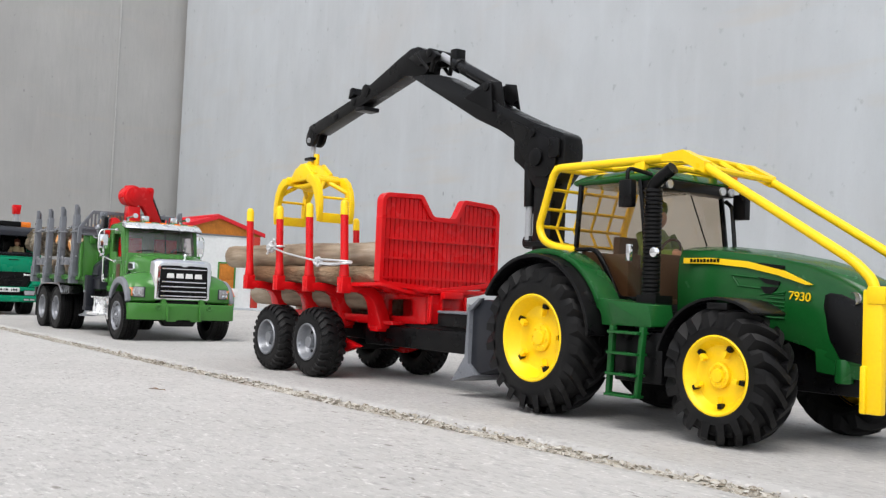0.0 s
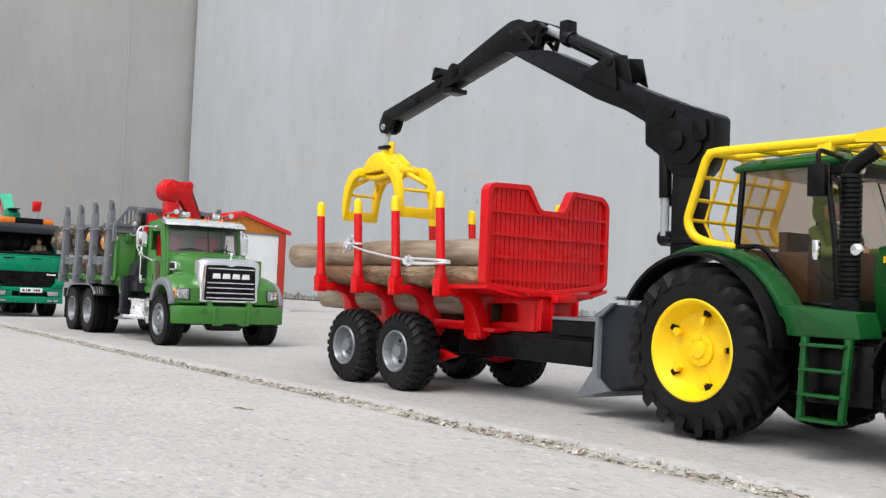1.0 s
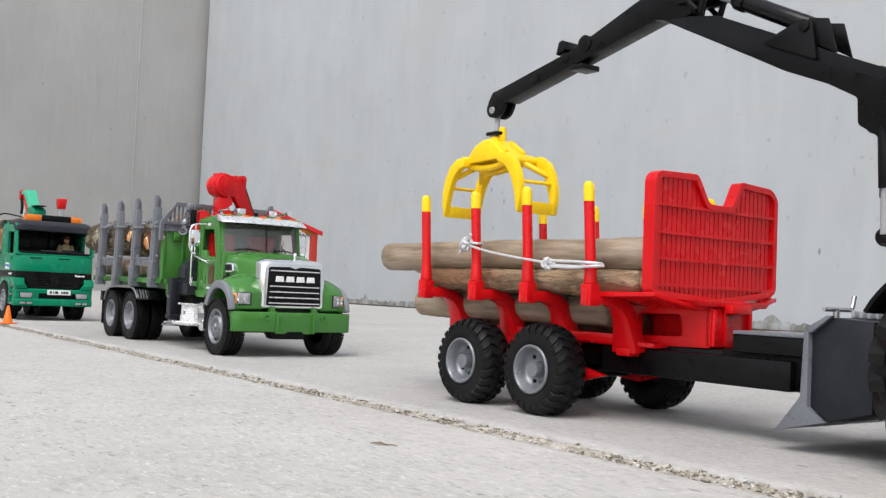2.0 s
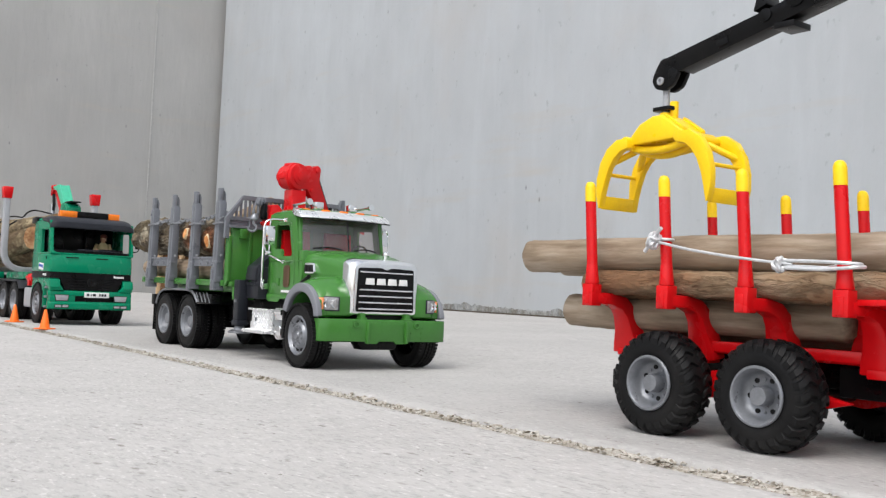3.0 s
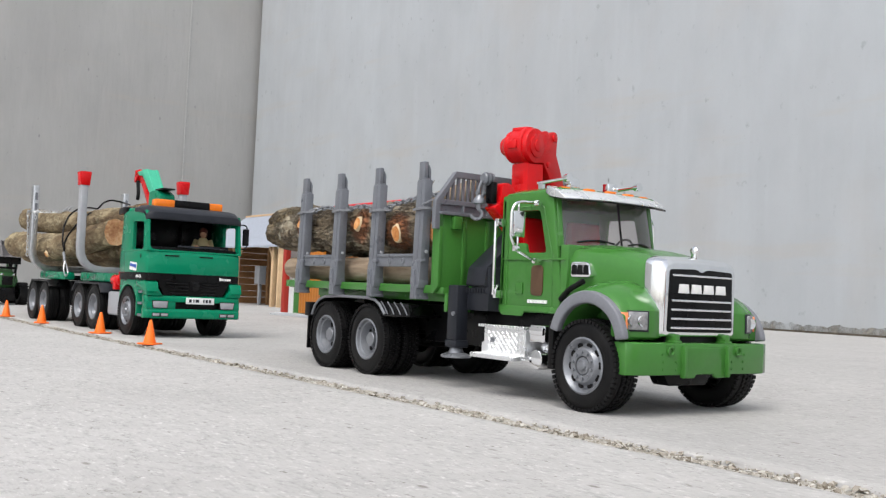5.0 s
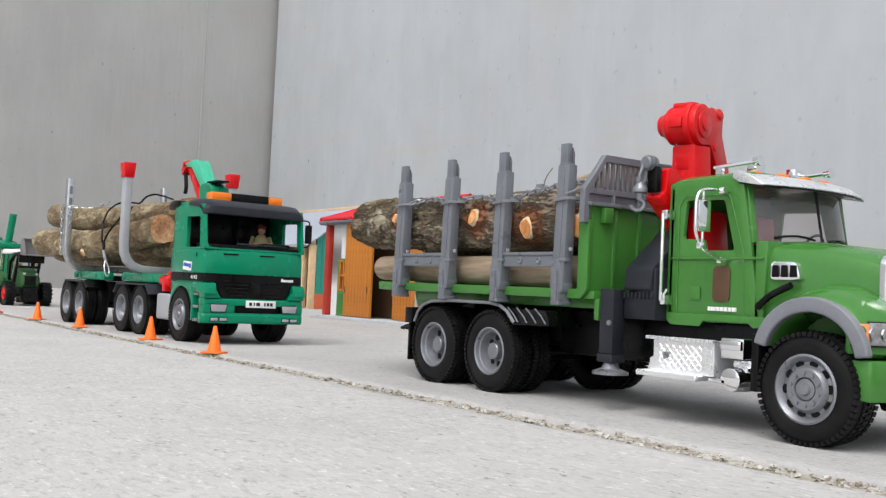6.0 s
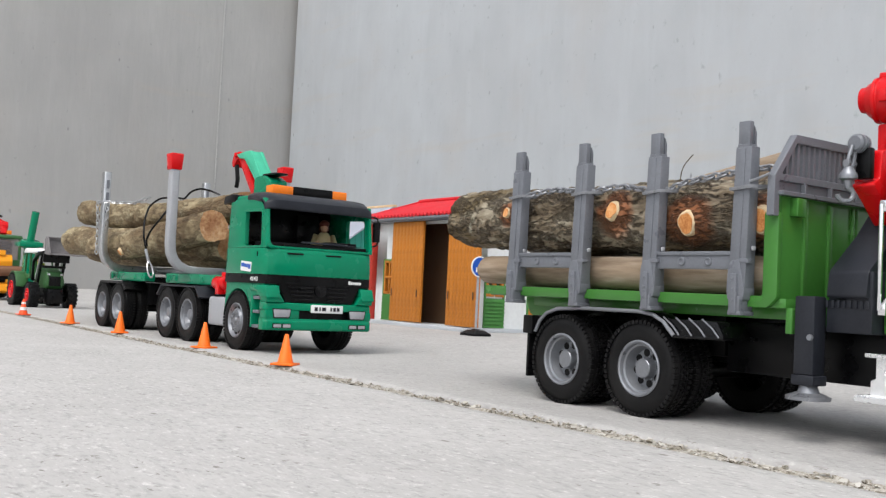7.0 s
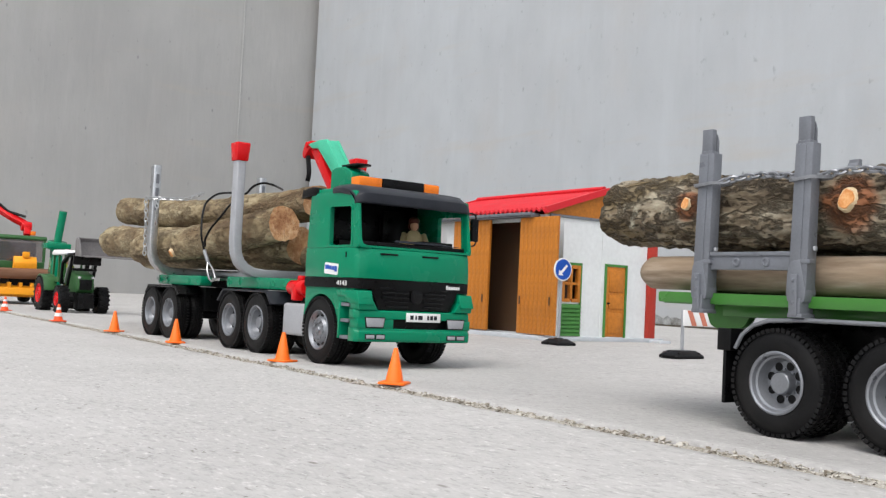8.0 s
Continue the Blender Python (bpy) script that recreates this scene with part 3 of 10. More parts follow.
def log(name, m, p, q, r0, r1, material, label, seed=0, rough=0.06, round_end=0.0, knots=(), n=26, steps=60, bow=0.0, group="", end=None):
    """A trunk from p to q in the frame m, uneven, with cut ends; knots: (along 0..1, angle in degrees, radius)."""
    rg = random.Random(seed)
    p, q = Vector(p), Vector(q)
    d = (q - p).normalized()
    u, v = axes(d)
    bm = bmesh.new()
    rings = []
    for i in range(steps + 1):
        f = i / steps
        c = p.lerp(q, f) + v * (bow * math.sin(math.pi * f)) + u * (0.002 * noise.noise(Vector((f * 3, seed, 0.5))))
        r = r0 + (r1 - r0) * f
        if round_end:
            e = min(f, 1 - f) * (q - p).length / round_end
            if e < 1:
                r *= 0.62 + 0.38 * math.sqrt(max(0, 1 - (1 - e) ** 2))
        rg_ = []
        for k in range(n):
            a = 2 * math.pi * k / n
            w = noise.noise(Vector((math.cos(a) * 1.6, math.sin(a) * 1.6, f * 5 + seed * 3.7))) * rough + noise.noise(Vector((math.cos(a) * 6, math.sin(a) * 6, f * 26 + seed))) * rough * 0.55 \
                + noise.noise(Vector((math.cos(a) * 14, math.sin(a) * 14, f * 70 + seed))) * rough * 0.4
            for kf, ka, kr in knots:
                da = (math.degrees(a) - ka + 180) % 360 - 180
                dd = math.hypot((f - kf) * (q - p).length, math.radians(da) * r) / (kr * 2.2)
                if dd < 1:
                    k_ = (1 - dd * dd) ** 1.3
                    w = w * (1 - k_) + 0.09 * k_
            rg_.append(c + (u * math.cos(a) + v * math.sin(a)) * r * (1 + w))
        rings.append(rg_)
    scar = bm.verts.layers.float.new("scar")
    vs = loft(bm, rings, cap=False)
    for i, row in enumerate(vs):
        for k, vert in enumerate(row):
            for kf, ka, kr in knots:
                da = (360 * k / n - ka + 180) % 360 - 180
                dd = math.hypot((i / steps - kf) * (q - p).length * 0.8, math.radians(da) * r0 * 0.8) / (kr * 3.3)
                vert[scar] = max(vert[scar], 1 - dd)
    for ringv, flip in ((vs[0], True), (vs[-1], False)):
        c = bm.verts.new(sum((x.co for x in ringv), Vector()) / n + d * rg.uniform(-0.0008, 0.0008))
        for k in range(n):
            f = bm.faces.new((ringv[(k + 1) % n], ringv[k], c) if flip else (ringv[k], ringv[(k + 1) % n], c))
            f.material_index = 1
    ob = part(name, bm, material, smooth=60)
    ob.data.materials.append(end or M_END)
    ob.matrix_world = m
    for kf, ka, kr in knots:
        f, a = kf, math.radians(ka)
        out = u * math.cos(a) + v * math.sin(a)
        c = p.lerp(q, f) + v * (bow * math.sin(math.pi * f)) + out * (r0 + (r1 - r0) * f) * 1.105
        side = d.cross(out).normalized()
        for nm, mt, ra, h in (("knot_ring", M_END2, kr * 1.06, 0.0012), ("knot", M_KNOT, kr * 0.92, 0.0018)):
            b2 = bmesh.new()
            lower = [c - out * 0.006 + (d * math.cos(2 * math.pi * k / 18) * ra * 1.35 + side * math.sin(2 * math.pi * k / 18) * ra * 1.35) for k in range(18)]
            top = [c + out * h + (d * math.cos(2 * math.pi * k / 18) * ra * 0.8 + side * math.sin(2 * math.pi * k / 18) * ra) * (1 + 0.3 * noise.noise(Vector((math.cos(2 * math.pi * k / 18) * 1.4 + ra * 90, math.sin(2 * math.pi * k / 18) * 1.4 + seed, f * 9)))) for k in range(18)]
            loft(b2, [lower, top])
            part(nm, b2, mt, ob, smooth=50)
    return tagged(ob, label, "log", group)


def chain_mesh(pts, link=0.0075, wire=0.0009, width=0.0021):
    """Interlocked oval links along a path."""
    pts = [Vector(p) for p in pts]
    lens = [0]
    for a, b in zip(pts, pts[1:]):
        lens.append(lens[-1] + (b - a).length)
    bm = bmesh.new()
    count = max(2, int(lens[-1] / (link * 0.72)))
    for i in range(count):
        s = lens[-1] * (i + 0.5) / count
        k = max(j for j in range(len(pts) - 1) if lens[j] <= s + 1e-9)
        f = (s - lens[k]) / (lens[k + 1] - lens[k] + 1e-9)
        c = pts[k].lerp(pts[k + 1], f)
        d = (pts[k + 1] - pts[k]).normalized()
        u, v = axes(d)
        a = radians(45 + 90 * (i % 2))
        w = u * math.cos(a) + v * math.sin(a)
        loop = [c + d * (link / 2 * math.cos(2 * math.pi * j / 12)) * (1.0 if abs(math.cos(2 * math.pi * j / 12)) > 0.6 else 0.9) + w * (width * math.sin(2 * math.pi * j / 12)) for j in range(12)]
        tube(bm, loop, wire, 5, closed=True)
    return bm


# ---- the yard: concrete slabs, joint and tall concrete walls ----
def concrete(name, col, stain, speck=1.0, streak=False, edge=None):
    m = bpy.data.materials.new(name)
    m.use_nodes = True
    t = m.node_tree
    b = t.nodes["Principled BSDF"]
    co = t.nodes.new("ShaderNodeTexCoord")

    def noise_node(scale, detail=6, stretch=(1, 1, 1), rough=0.55):
        mp = t.nodes.new("ShaderNodeMapping")
        mp.inputs["Scale"].default_value = stretch
        t.links.new(co.outputs["Object"], mp.inputs["Vector"])
        n = t.nodes.new("ShaderNodeTexNoise")
        n.inputs["Scale"].default_value, n.inputs["Detail"].default_value, n.inputs["Roughness"].default_value = scale, detail, rough
        t.links.new(mp.outputs[0], n.inputs["Vector"])
        return n.outputs["Fac"]

    def ranged(v, a, z, lo=0.0, hi=1.0):
        r = t.nodes.new("ShaderNodeMapRange")
        for k, x in (("From Min", a), ("From Max", z), ("To Min", lo), ("To Max", hi)):
            r.inputs[k].default_value = x
        t.links.new(v, r.inputs["Value"])
        return r.outputs[0]

    def mixed(fac, a, c):
        x = t.nodes.new("ShaderNodeMix")
        x.data_type = 'RGBA'
        t.links.new(fac, x.inputs["Factor"])
        if isinstance(a, tuple):
            x.inputs["A"].default_value = (*a, 1)
        else:
            t.links.new(a, x.inputs["A"])
        x.inputs["B"].default_value = (*c, 1)
        return x.outputs["Result"]

    big = noise_node(1.6 if streak else 4.0, 8, (1, 1, 0.8) if streak else (1, 1, 1))
    c = mixed(ranged(big, 0.3, 0.72), col, stain)
    mid = noise_node(5.0 if streak else 22.0, 8, (1.2, 1.2, 0.7) if streak else (1, 1.0, 1))
    c = mixed(ranged(mid, 0.42, 0.8, 0, 0.5), c, tuple(k * 0.8 for k in col))
    c = mixed(ranged(noise_node(14 if streak else 60, 5, (1, 1, 0.12) if streak else (1, 1, 1)), 0.5, 0.85, 0, 0.25 if streak else 0.45), c, tuple(min(1, k * 1.22) for k in col))
    if streak:
        # bug holes, drips and small rust marks in the wall face
        v = t.nodes.new("ShaderNodeTexVoronoi")
        v.inputs["Scale"].default_value = 5.5
        mp = t.nodes.new("ShaderNodeMapping")
        mp.inputs["Scale"].default_value = (1.6, 1.6, 0.8)
        t.links.new(co.outputs["Object"], mp.inputs["Vector"])
        t.links.new(mp.outputs[0], v.inputs["Vector"])
        spots = ranged(v.outputs["Distance"], 0.025, 0.065, 0.75, 0)
        gate = ranged(noise_node(3.5, 3), 0.42, 0.56)
        g = t.nodes.new("ShaderNodeMath")
        g.operation = 'MULTIPLY'
        t.links.new(spots, g.inputs[0])
        t.links.new(gate, g.inputs[1])
        c = mixed(g.outputs[0], c, (0.10, 0.10, 0.11))
        c = mixed(ranged(noise_node(2.3, 6, (1, 1, 0.8)), 0.54, 0.75, 0, 0.35), c, (0.46, 0.43, 0.40))
        c = mixed(ranged(noise_node(5, 5, (0.25, 0.25, 2.2)), 0.6, 0.78, 0, 0.35), c, (0.50, 0.44, 0.36))
        # small dark smears and thin drips
        c = mixed(ranged(noise_node(30, 4, (1, 1, 0.8)), 0.66, 0.76, 0, 0.5), c, tuple(k * 0.55 for k in col))
        c = mixed(ranged(noise_node(13, 2, (1, 1, 0.05)), 0.7, 0.78, 0, 0.15), c, tuple(k * 0.68 for k in col))
        c = mixed(ranged(noise_node(120, 3), 0.6, 0.8, 0, 0.25), c, tuple(k * 0.75 for k in col))
    else:
        fine = noise_node(260, 4, (0.45, 1, 1))
        c = mixed(ranged(fine, 0.52, 0.72, 0, 0.6 * speck), c, tuple(k * 0.55 for k in col))
        c = mixed(ranged(noise_node(320, 3, (0.5, 1, 1)), 0.58, 0.76, 0, 0.65), c, tuple(min(0.9, k * 1.5) for k in col))
        v = t.nodes.new("ShaderNodeTexVoronoi")
        v.inputs["Scale"].default_value = 34
        # short dark pits and pale chips pressed in by the broom
        for sc, st, d0, d1, seed, dk, amt in ((85, (0.55, 1.5, 1), 0.10, 0.2, 0.0, (0.16, 0.145, 0.125), 0.8), (150, (0.5, 1.4, 1), 0.12, 0.24, 5.0, (0.2, 0.19, 0.17), 0.65), (120, (0.6, 1.4, 1), 0.10, 0.22, 9.0, (0.62, 0.61, 0.59), 0.4)):
            vv = t.nodes.new("ShaderNodeTexVoronoi")
            vv.inputs["Scale"].default_value = sc
            m2 = t.nodes.new("ShaderNodeMapping")
            m2.inputs["Scale"].default_value, m2.inputs["Location"].default_value = st, (seed, seed, 0)
            t.links.new(co.outputs["Object"], m2.inputs["Vector"])
            wob = t.nodes.new("ShaderNodeMix")
            wob.data_type = 'VECTOR'
            wob.inputs["Factor"].default_value = 0.02
            wn = t.nodes.new("ShaderNodeTexNoise")
            wn.inputs["Scale"].default_value = sc * 1.5
            t.links.new(co.outputs["Object"], wn.inputs["Vector"])
            t.links.new(m2.outputs[0], wob.inputs["A"])
            t.links.new(wn.outputs["Color"], wob.inputs["B"])
            t.links.new(wob.outputs["Result"], vv.inputs["Vector"])
            gg = t.nodes.new("ShaderNodeMath")
            gg.operation = 'MULTIPLY'
            t.links.new(ranged(vv.outputs["Distance"], d0, d1, amt, 0), gg.inputs[0])
            t.links.new(ranged(noise_node(11 + seed, 4), 0.44, 0.6), gg.inputs[1])
            c = mixed(gg.outputs[0], c, dk)
        mp = t.nodes.new("ShaderNodeMapping")
        mp.inputs["Scale"].default_value = (0.7, 1.5, 1)
        t.links.new(co.outputs["Object"], mp.inputs["Vector"])
        t.links.new(mp.outputs[0], v.inputs["Vector"])
        g = t.nodes.new("ShaderNodeMath")
        g.operation = 'MULTIPLY'
        t.links.new(ranged(v.outputs["Distance"], 0.06, 0.13, 0.7, 0), g.inputs[0])
        t.links.new(ranged(noise_node(9, 3), 0.46, 0.6), g.inputs[1])
        c = mixed(g.outputs[0], c, (0.13, 0.11, 0.09))
    t.links.new(c, b.inputs["Base Color"])
    b.inputs["Roughness"].default_value = 0.85
    b.inputs["Specular IOR Level"].default_value = 0.3
    bn = t.nodes.new("ShaderNodeBump")
    bn.inputs["Strength"].default_value = 0.5 if streak else 0.55
    bn.inputs["Distance"].default_value = 0.004 if streak else 0.0012
    ad = t.nodes.new("ShaderNodeMath")
    ad.operation = 'ADD'
    t.links.new(noise_node(30 if streak else 330, 8, (1, 1, 0.25) if streak else (0.45, 1, 1)), ad.inputs[0])
    t.links.new(noise_node(4 if streak else 60, 5), ad.inputs[1])
    t.links.new(ad.outputs[0], bn.inputs["Height"])
    t.links.new(bn.outputs[0], b.inputs["Normal"])
    return m


M_SLAB = concrete("broomed_concrete", (0.48, 0.47, 0.457), (0.41, 0.40, 0.387))
M_SLAB2 = concrete("worn_broomed_concrete", (0.43, 0.42, 0.408), (0.36, 0.352, 0.341))
M_WALL = concrete("cast_concrete_wall", (0.495, 0.525, 0.55), (0.45, 0.47, 0.487), streak=True)
# end wall: the same cast concrete in a darker, more neutral grey
M_WALL2 = concrete("neutral_grey_concrete_wall", (0.455, 0.452, 0.44), (0.39, 0.386, 0.376), streak=True)
M_RUBBLE = mat("joint_rubble", (0.40, 0.36, 0.30), 0.9, vary=0.3, scale=40, bump=0.6, dark=(0.16, 0.13, 0.09))
M_GAP = mat("seam_dirt", (0.09, 0.075, 0.055), 0.95, vary=0.4, scale=80)
M_JOINT = mat("broken_joint_mortar", (0.46, 0.44, 0.40), 0.95, vary=0.25, scale=70, bump=1.0, bump_scale=300, dark=(0.17, 0.145, 0.10))

JOINT_Y = 0.302


def joint_wobble(x, k):
    return 0.0035 * noise.noise(Vector((x * 9, k * 7.3, 0.2))) + 0.0022 * noise.noise(Vector((x * 60, k * 3.1, 1.7))) + 0.007 * noise.noise(Vector((x * 0.9, 2.2, 0.4)))


def slab_height(y):
    """The yard rises a little from the lane towards the buildings."""
    t = min(1.0, max(0.0, (y - 0.6) / 0.33))
    return 0.014 * t * t * (3 - 2 * t)


def slab(name, ys, first_edge, label, z=0.0):
    """A slab whose joint edge is broken and uneven."""
    bm = bmesh.new()
    xs = [-60, -20, -9] + [-6 + 0.012 * i for i in range(601)] + [1.6, 5, 20, 60]
    rows = []
    for x in xs:
        e = JOINT_Y + (0.0122 if first_edge > 0 else -0.0112) + joint_wobble(x, first_edge)
        lip = 0.0012 * noise.noise(Vector((x * 40, first_edge, 3.0)))
        edge = [(x, e + first_edge * 0.0005, z - 0.03), (x, e + 0.0016 * noise.noise(Vector((x * 70, 5.0, first_edge))), z - 0.006),
                (x, e + first_edge * 0.0012, z - 0.002 + lip), (x, e + first_edge * 0.0035, z + lip * 0.4)]
        rows.append([bm.verts.new(p) for p in edge] + [bm.verts.new((x, y, z + (slab_height(y) if first_edge > 0 else 0.0))) for y in ys])
    for a, b in zip(rows, rows[1:]):
        for i in range(len(a) - 1):
            bm.faces.new((a[i], a[i + 1], b[i + 1], b[i]))
    ob = part(name, bm, M_SLAB2 if first_edge > 0 else M_SLAB, smooth=50)
    return tagged(ob, label, "concrete ground", kind="structure")


slab("ground", [0.33, 0.4, 0.5, 0.6, 0.66, 0.72, 0.78, 0.84, 0.9, 0.96, 1.02, 1.08, 1.14, 1.2, 1.6, 2.2, 2.69, 6, 60], 1,
     "light grey broomed concrete yard slab, weathered and speckled")
slab("pavement", [0.28, 0.2, 0.1, 0, -0.2, -0.6, -2, -8, -60], -1, "pale concrete slab in front of the open joint", z=-0.0015)

bm = bmesh.new()
bx(bm, (-60, JOINT_Y - 0.03, -0.05), (60, JOINT_Y + 0.03, -0.0085))
rows = []
for i in range(1501):
    x = -5.2 + 0.004 * i
    row = []
    for k in range(9):
        y = JOINT_Y - 0.0185 + 0.0046 * k
        h = 0.55 * noise.noise(Vector((x * 55, y * 90, 1.3))) + 0.45 * noise.noise(Vector((x * 190, y * 210, 7.7))) + 0.5 * noise.noise(Vector((x * 9, 0.3, 4.1)))
        row.append(bm.verts.new((x, y, -0.0034 + 0.0028 * h)))
    rows.append(row)
for a, b in zip(rows, rows[1:]):
    for k in range(8):
        bm.faces.new((a[k], b[k], b[k + 1], a[k + 1]))
tagged(part("joint_floor", bm, M_JOINT, smooth=25), "rough broken mortar filling the slab joint", "slab joint", kind="structure")

rng = random.Random(4)
bm = bmesh.new()
for i in range(5000):
    x = rng.uniform(-4.6, 0.75)
    y = JOINT_Y + joint_wobble(x, 0.3) + rng.uniform(-0.0122, 0.0128)
    s = rng.choice((0.001, 0.0012, 0.0014, 0.0017, 0.0021, 0.0028))
    m = Matrix.Translation((x, y, -0.0028 + rng.uniform(-0.0004, 0.0012))) @ Matrix.Diagonal((1, 1, 0.45, 1)) @ Euler((rng.uniform(0, 6), rng.uniform(0, 6), rng.uniform(0, 6))).to_matrix().to_4x4() @ Matrix.Diagonal((rng.uniform(0.8, 1.7), rng.uniform(0.7, 1.2), rng.uniform(0.5, 0.9), 1))
    vs = bmesh.ops.create_icosphere(bm, subdivisions=1, radius=s, matrix=m)["verts"] if i % 7 else cen(bm, (0, 0, 0), (s * 1.5, s * 1.3, s), m)
    for v in vs:
        v.co += Vector((rng.uniform(-1, 1), rng.uniform(-1, 1), rng.uniform(-1, 1))) * s * 0.22
stones = solo("joint_gravel", bm, M_RUBBLE, "loose grit and small broken stones in the slab joint", "gravel", kind="stuff", smooth=20)
t = M_RUBBLE.node_tree
geo = t.nodes.new("ShaderNodeNewGeometry")
rp = t.nodes.new("ShaderNodeValToRGB")
rp.color_ramp.elements[0].color, rp.color_ramp.elements[1].color = (0.13, 0.105, 0.075, 1), (0.53, 0.515, 0.475, 1)
el = rp.color_ramp.elements.new(0.45)
el.color = (0.37, 0.34, 0.29, 1)
t.links.new(geo.outputs["Random Per Island"], rp.inputs[0])
t.links.new(rp.outputs[0], t.nodes["Principled BSDF"].inputs["Base Color"])

# walls: each a thick slab with a worn foot; a dark open seam in the corner
def wall(name, a, b, material, label):
    bm = bmesh.new()
    bx(bm, a, b)
    return tagged(part(name, bm, material, bev=0.004), label, "concrete wall", kind="structure")


wall("wall_north", (-7.03, 2.69, -0.1), (14, 3.0, 4.2), M_WALL, "tall pale grey cast concrete wall with drip streaks and bug holes")
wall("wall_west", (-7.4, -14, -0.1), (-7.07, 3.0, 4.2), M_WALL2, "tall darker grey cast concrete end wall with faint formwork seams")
wall("wall_corner_seam", (-7.08, 2.72, -0.1), (-7.02, 2.9, 4.2), M_GAP, "dark open seam between the two concrete walls")
bm = bmesh.new()


def stain_top(x):
    """Uneven upper edge of the splashed dirt."""
    a = noise.noise(Vector((x * 2.1, 0, 9))) * 0.012 + max(0.0, noise.noise(Vector((x * 11.0, 3.0, 1))) - 0.1) * 0.05 + noise.noise(Vector((x * 45, 1.0, 2))) * 0.012
    return max(0.018, 0.032 + a)


rows = []
for i in range(1101):
    x = -7.0 + i * 0.011
    h = stain_top(x) + 0.012
    rows.append([bm.verts.new((x, y, z)) for y, z in ((2.6895, h), (2.6885, h - 0.002), (2.6875, 0.02), (2.684, 0.012))])
for a, b in zip(rows, rows[1:]):
    for k in range(3):
        bm.faces.new((a[k], b[k], b[k + 1], a[k + 1]))
M_FOOT = mat("splashed_dirt", (0.24, 0.228, 0.2), 0.95, vary=0.25, scale=10, bump=0.4)
ft = M_FOOT.node_tree
fc, fm_, fn, fr_, ftr, fmx = (ft.nodes.new("ShaderNode" + k) for k in ("TexCoord", "Mapping", "TexNoise", "MapRange", "BsdfTransparent", "MixShader"))
fm_.inputs["Scale"].default_value = (1, 1, 0.7)
fn.inputs["Scale"].default_value, fn.inputs["Detail"].default_value, fn.inputs["Roughness"].default_value = 16, 8, 0.7
fr_.inputs["From Min"].default_value, fr_.inputs["From Max"].default_value, fr_.inputs["To Max"].default_value = 0.36, 0.62, 0.85
ft.links.new(fc.outputs["Object"], fm_.inputs["Vector"])
ft.links.new(fm_.outputs[0], fn.inputs["Vector"])
ft.links.new(fn.outputs["Fac"], fr_.inputs["Value"])
ft.links.new(fr_.outputs[0], fmx.inputs[0])
ft.links.new(ftr.outputs[0], fmx.inputs[1])
ft.links.new(ft.nodes["Principled BSDF"].outputs[0], fmx.inputs[2])
ft.links.new(fmx.outputs[0], ft.nodes["Material Output"].inputs[0])
tagged(part("baseboard", bm, M_FOOT, smooth=60), "damp splashed dirt along the foot of the wall", "wall foot", kind="structure")
bm = bmesh.new()
bx(bm, (-7.0, 2.681, 0.0), (12, 2.6843, 0.0205))
tagged(part("trim", bm, M_GAP), "dark seam where the wall meets the yard", "wall seam", kind="structure")
bm = bmesh.new()
for x0, x1 in ((2.2, 2.212), (0.62, 0.626)):
    bx(bm, (-7.068, x0, 0), (-7.064, x1, 4.2))
tagged(part("trim", bm, mat("formwork_ridge", (0.42, 0.42, 0.41), 0.9, vary=0.1), bev=0.001), "thin vertical formwork ridges on the end wall", "wall ridge", kind="structure")

# ---- forestry tractor ----
JD = pose(-0.4072, 0.486, 0, 0, 0, -0.5)
jd = thing("tractor", JD, "green toy farm tractor with yellow wheels and yellow forestry guard bars", "toy tractor")
wheel(jd, "tractor_rear", 0.0215, -0.0895, roll=8)
wheel(jd, "tractor_rear", 0.0215, 0.0895, roll=3)
wheel(jd, "tractor_front", 0.197, -0.086, roll=20)
wheel(jd, "tractor_front", 0.197, 0.086)

bm = bmesh.new()
bx(bm, (-0.035, -0.024, 0.034), (0.13, 0.024, 0.09))
bx(bm, (0.1, -0.02, 0.036), (0.262, 0.02, 0.075))
cyl(bm, (0.0215, -0.076, 0.059), (0.0215, 0.076, 0.059), 0.012)
bx(bm, (0.181, -0.055, 0.036), (0.213, 0.055, 0.054))
cyl(bm, (0.197, -0.076, 0.045), (0.197, 0.076, 0.045), 0.007)
bx(bm, (0.1, -0.076, 0.034), (0.145, -0.024, 0.07))
bx(bm, (0.1, 0.024, 0.034), (0.145, 0.076, 0.07))
bx(bm, (-0.06, -0.02, 0.03), (-0.02, 0.02, 0.075))
part("chassis", bm, M_BLACK, jd, "black plastic chassis and axles", bev=0.0015)


def hood_ring(x, w, top, low, crown=0.004):
    return [(x, -w, low), (x, -w - 0.0012, (low + top) / 2), (x, -w, top - 0.010), (x, -w * 0.86, top - 0.0025), (x, -w * 0.45, top), (x, 0, top + crown * 0.4),
            (x, w * 0.45, top), (x, w * 0.86, top - 0.0025), (x, w, top - 0.010), (x, w + 0.0012, (low + top) / 2), (x, w, low)]


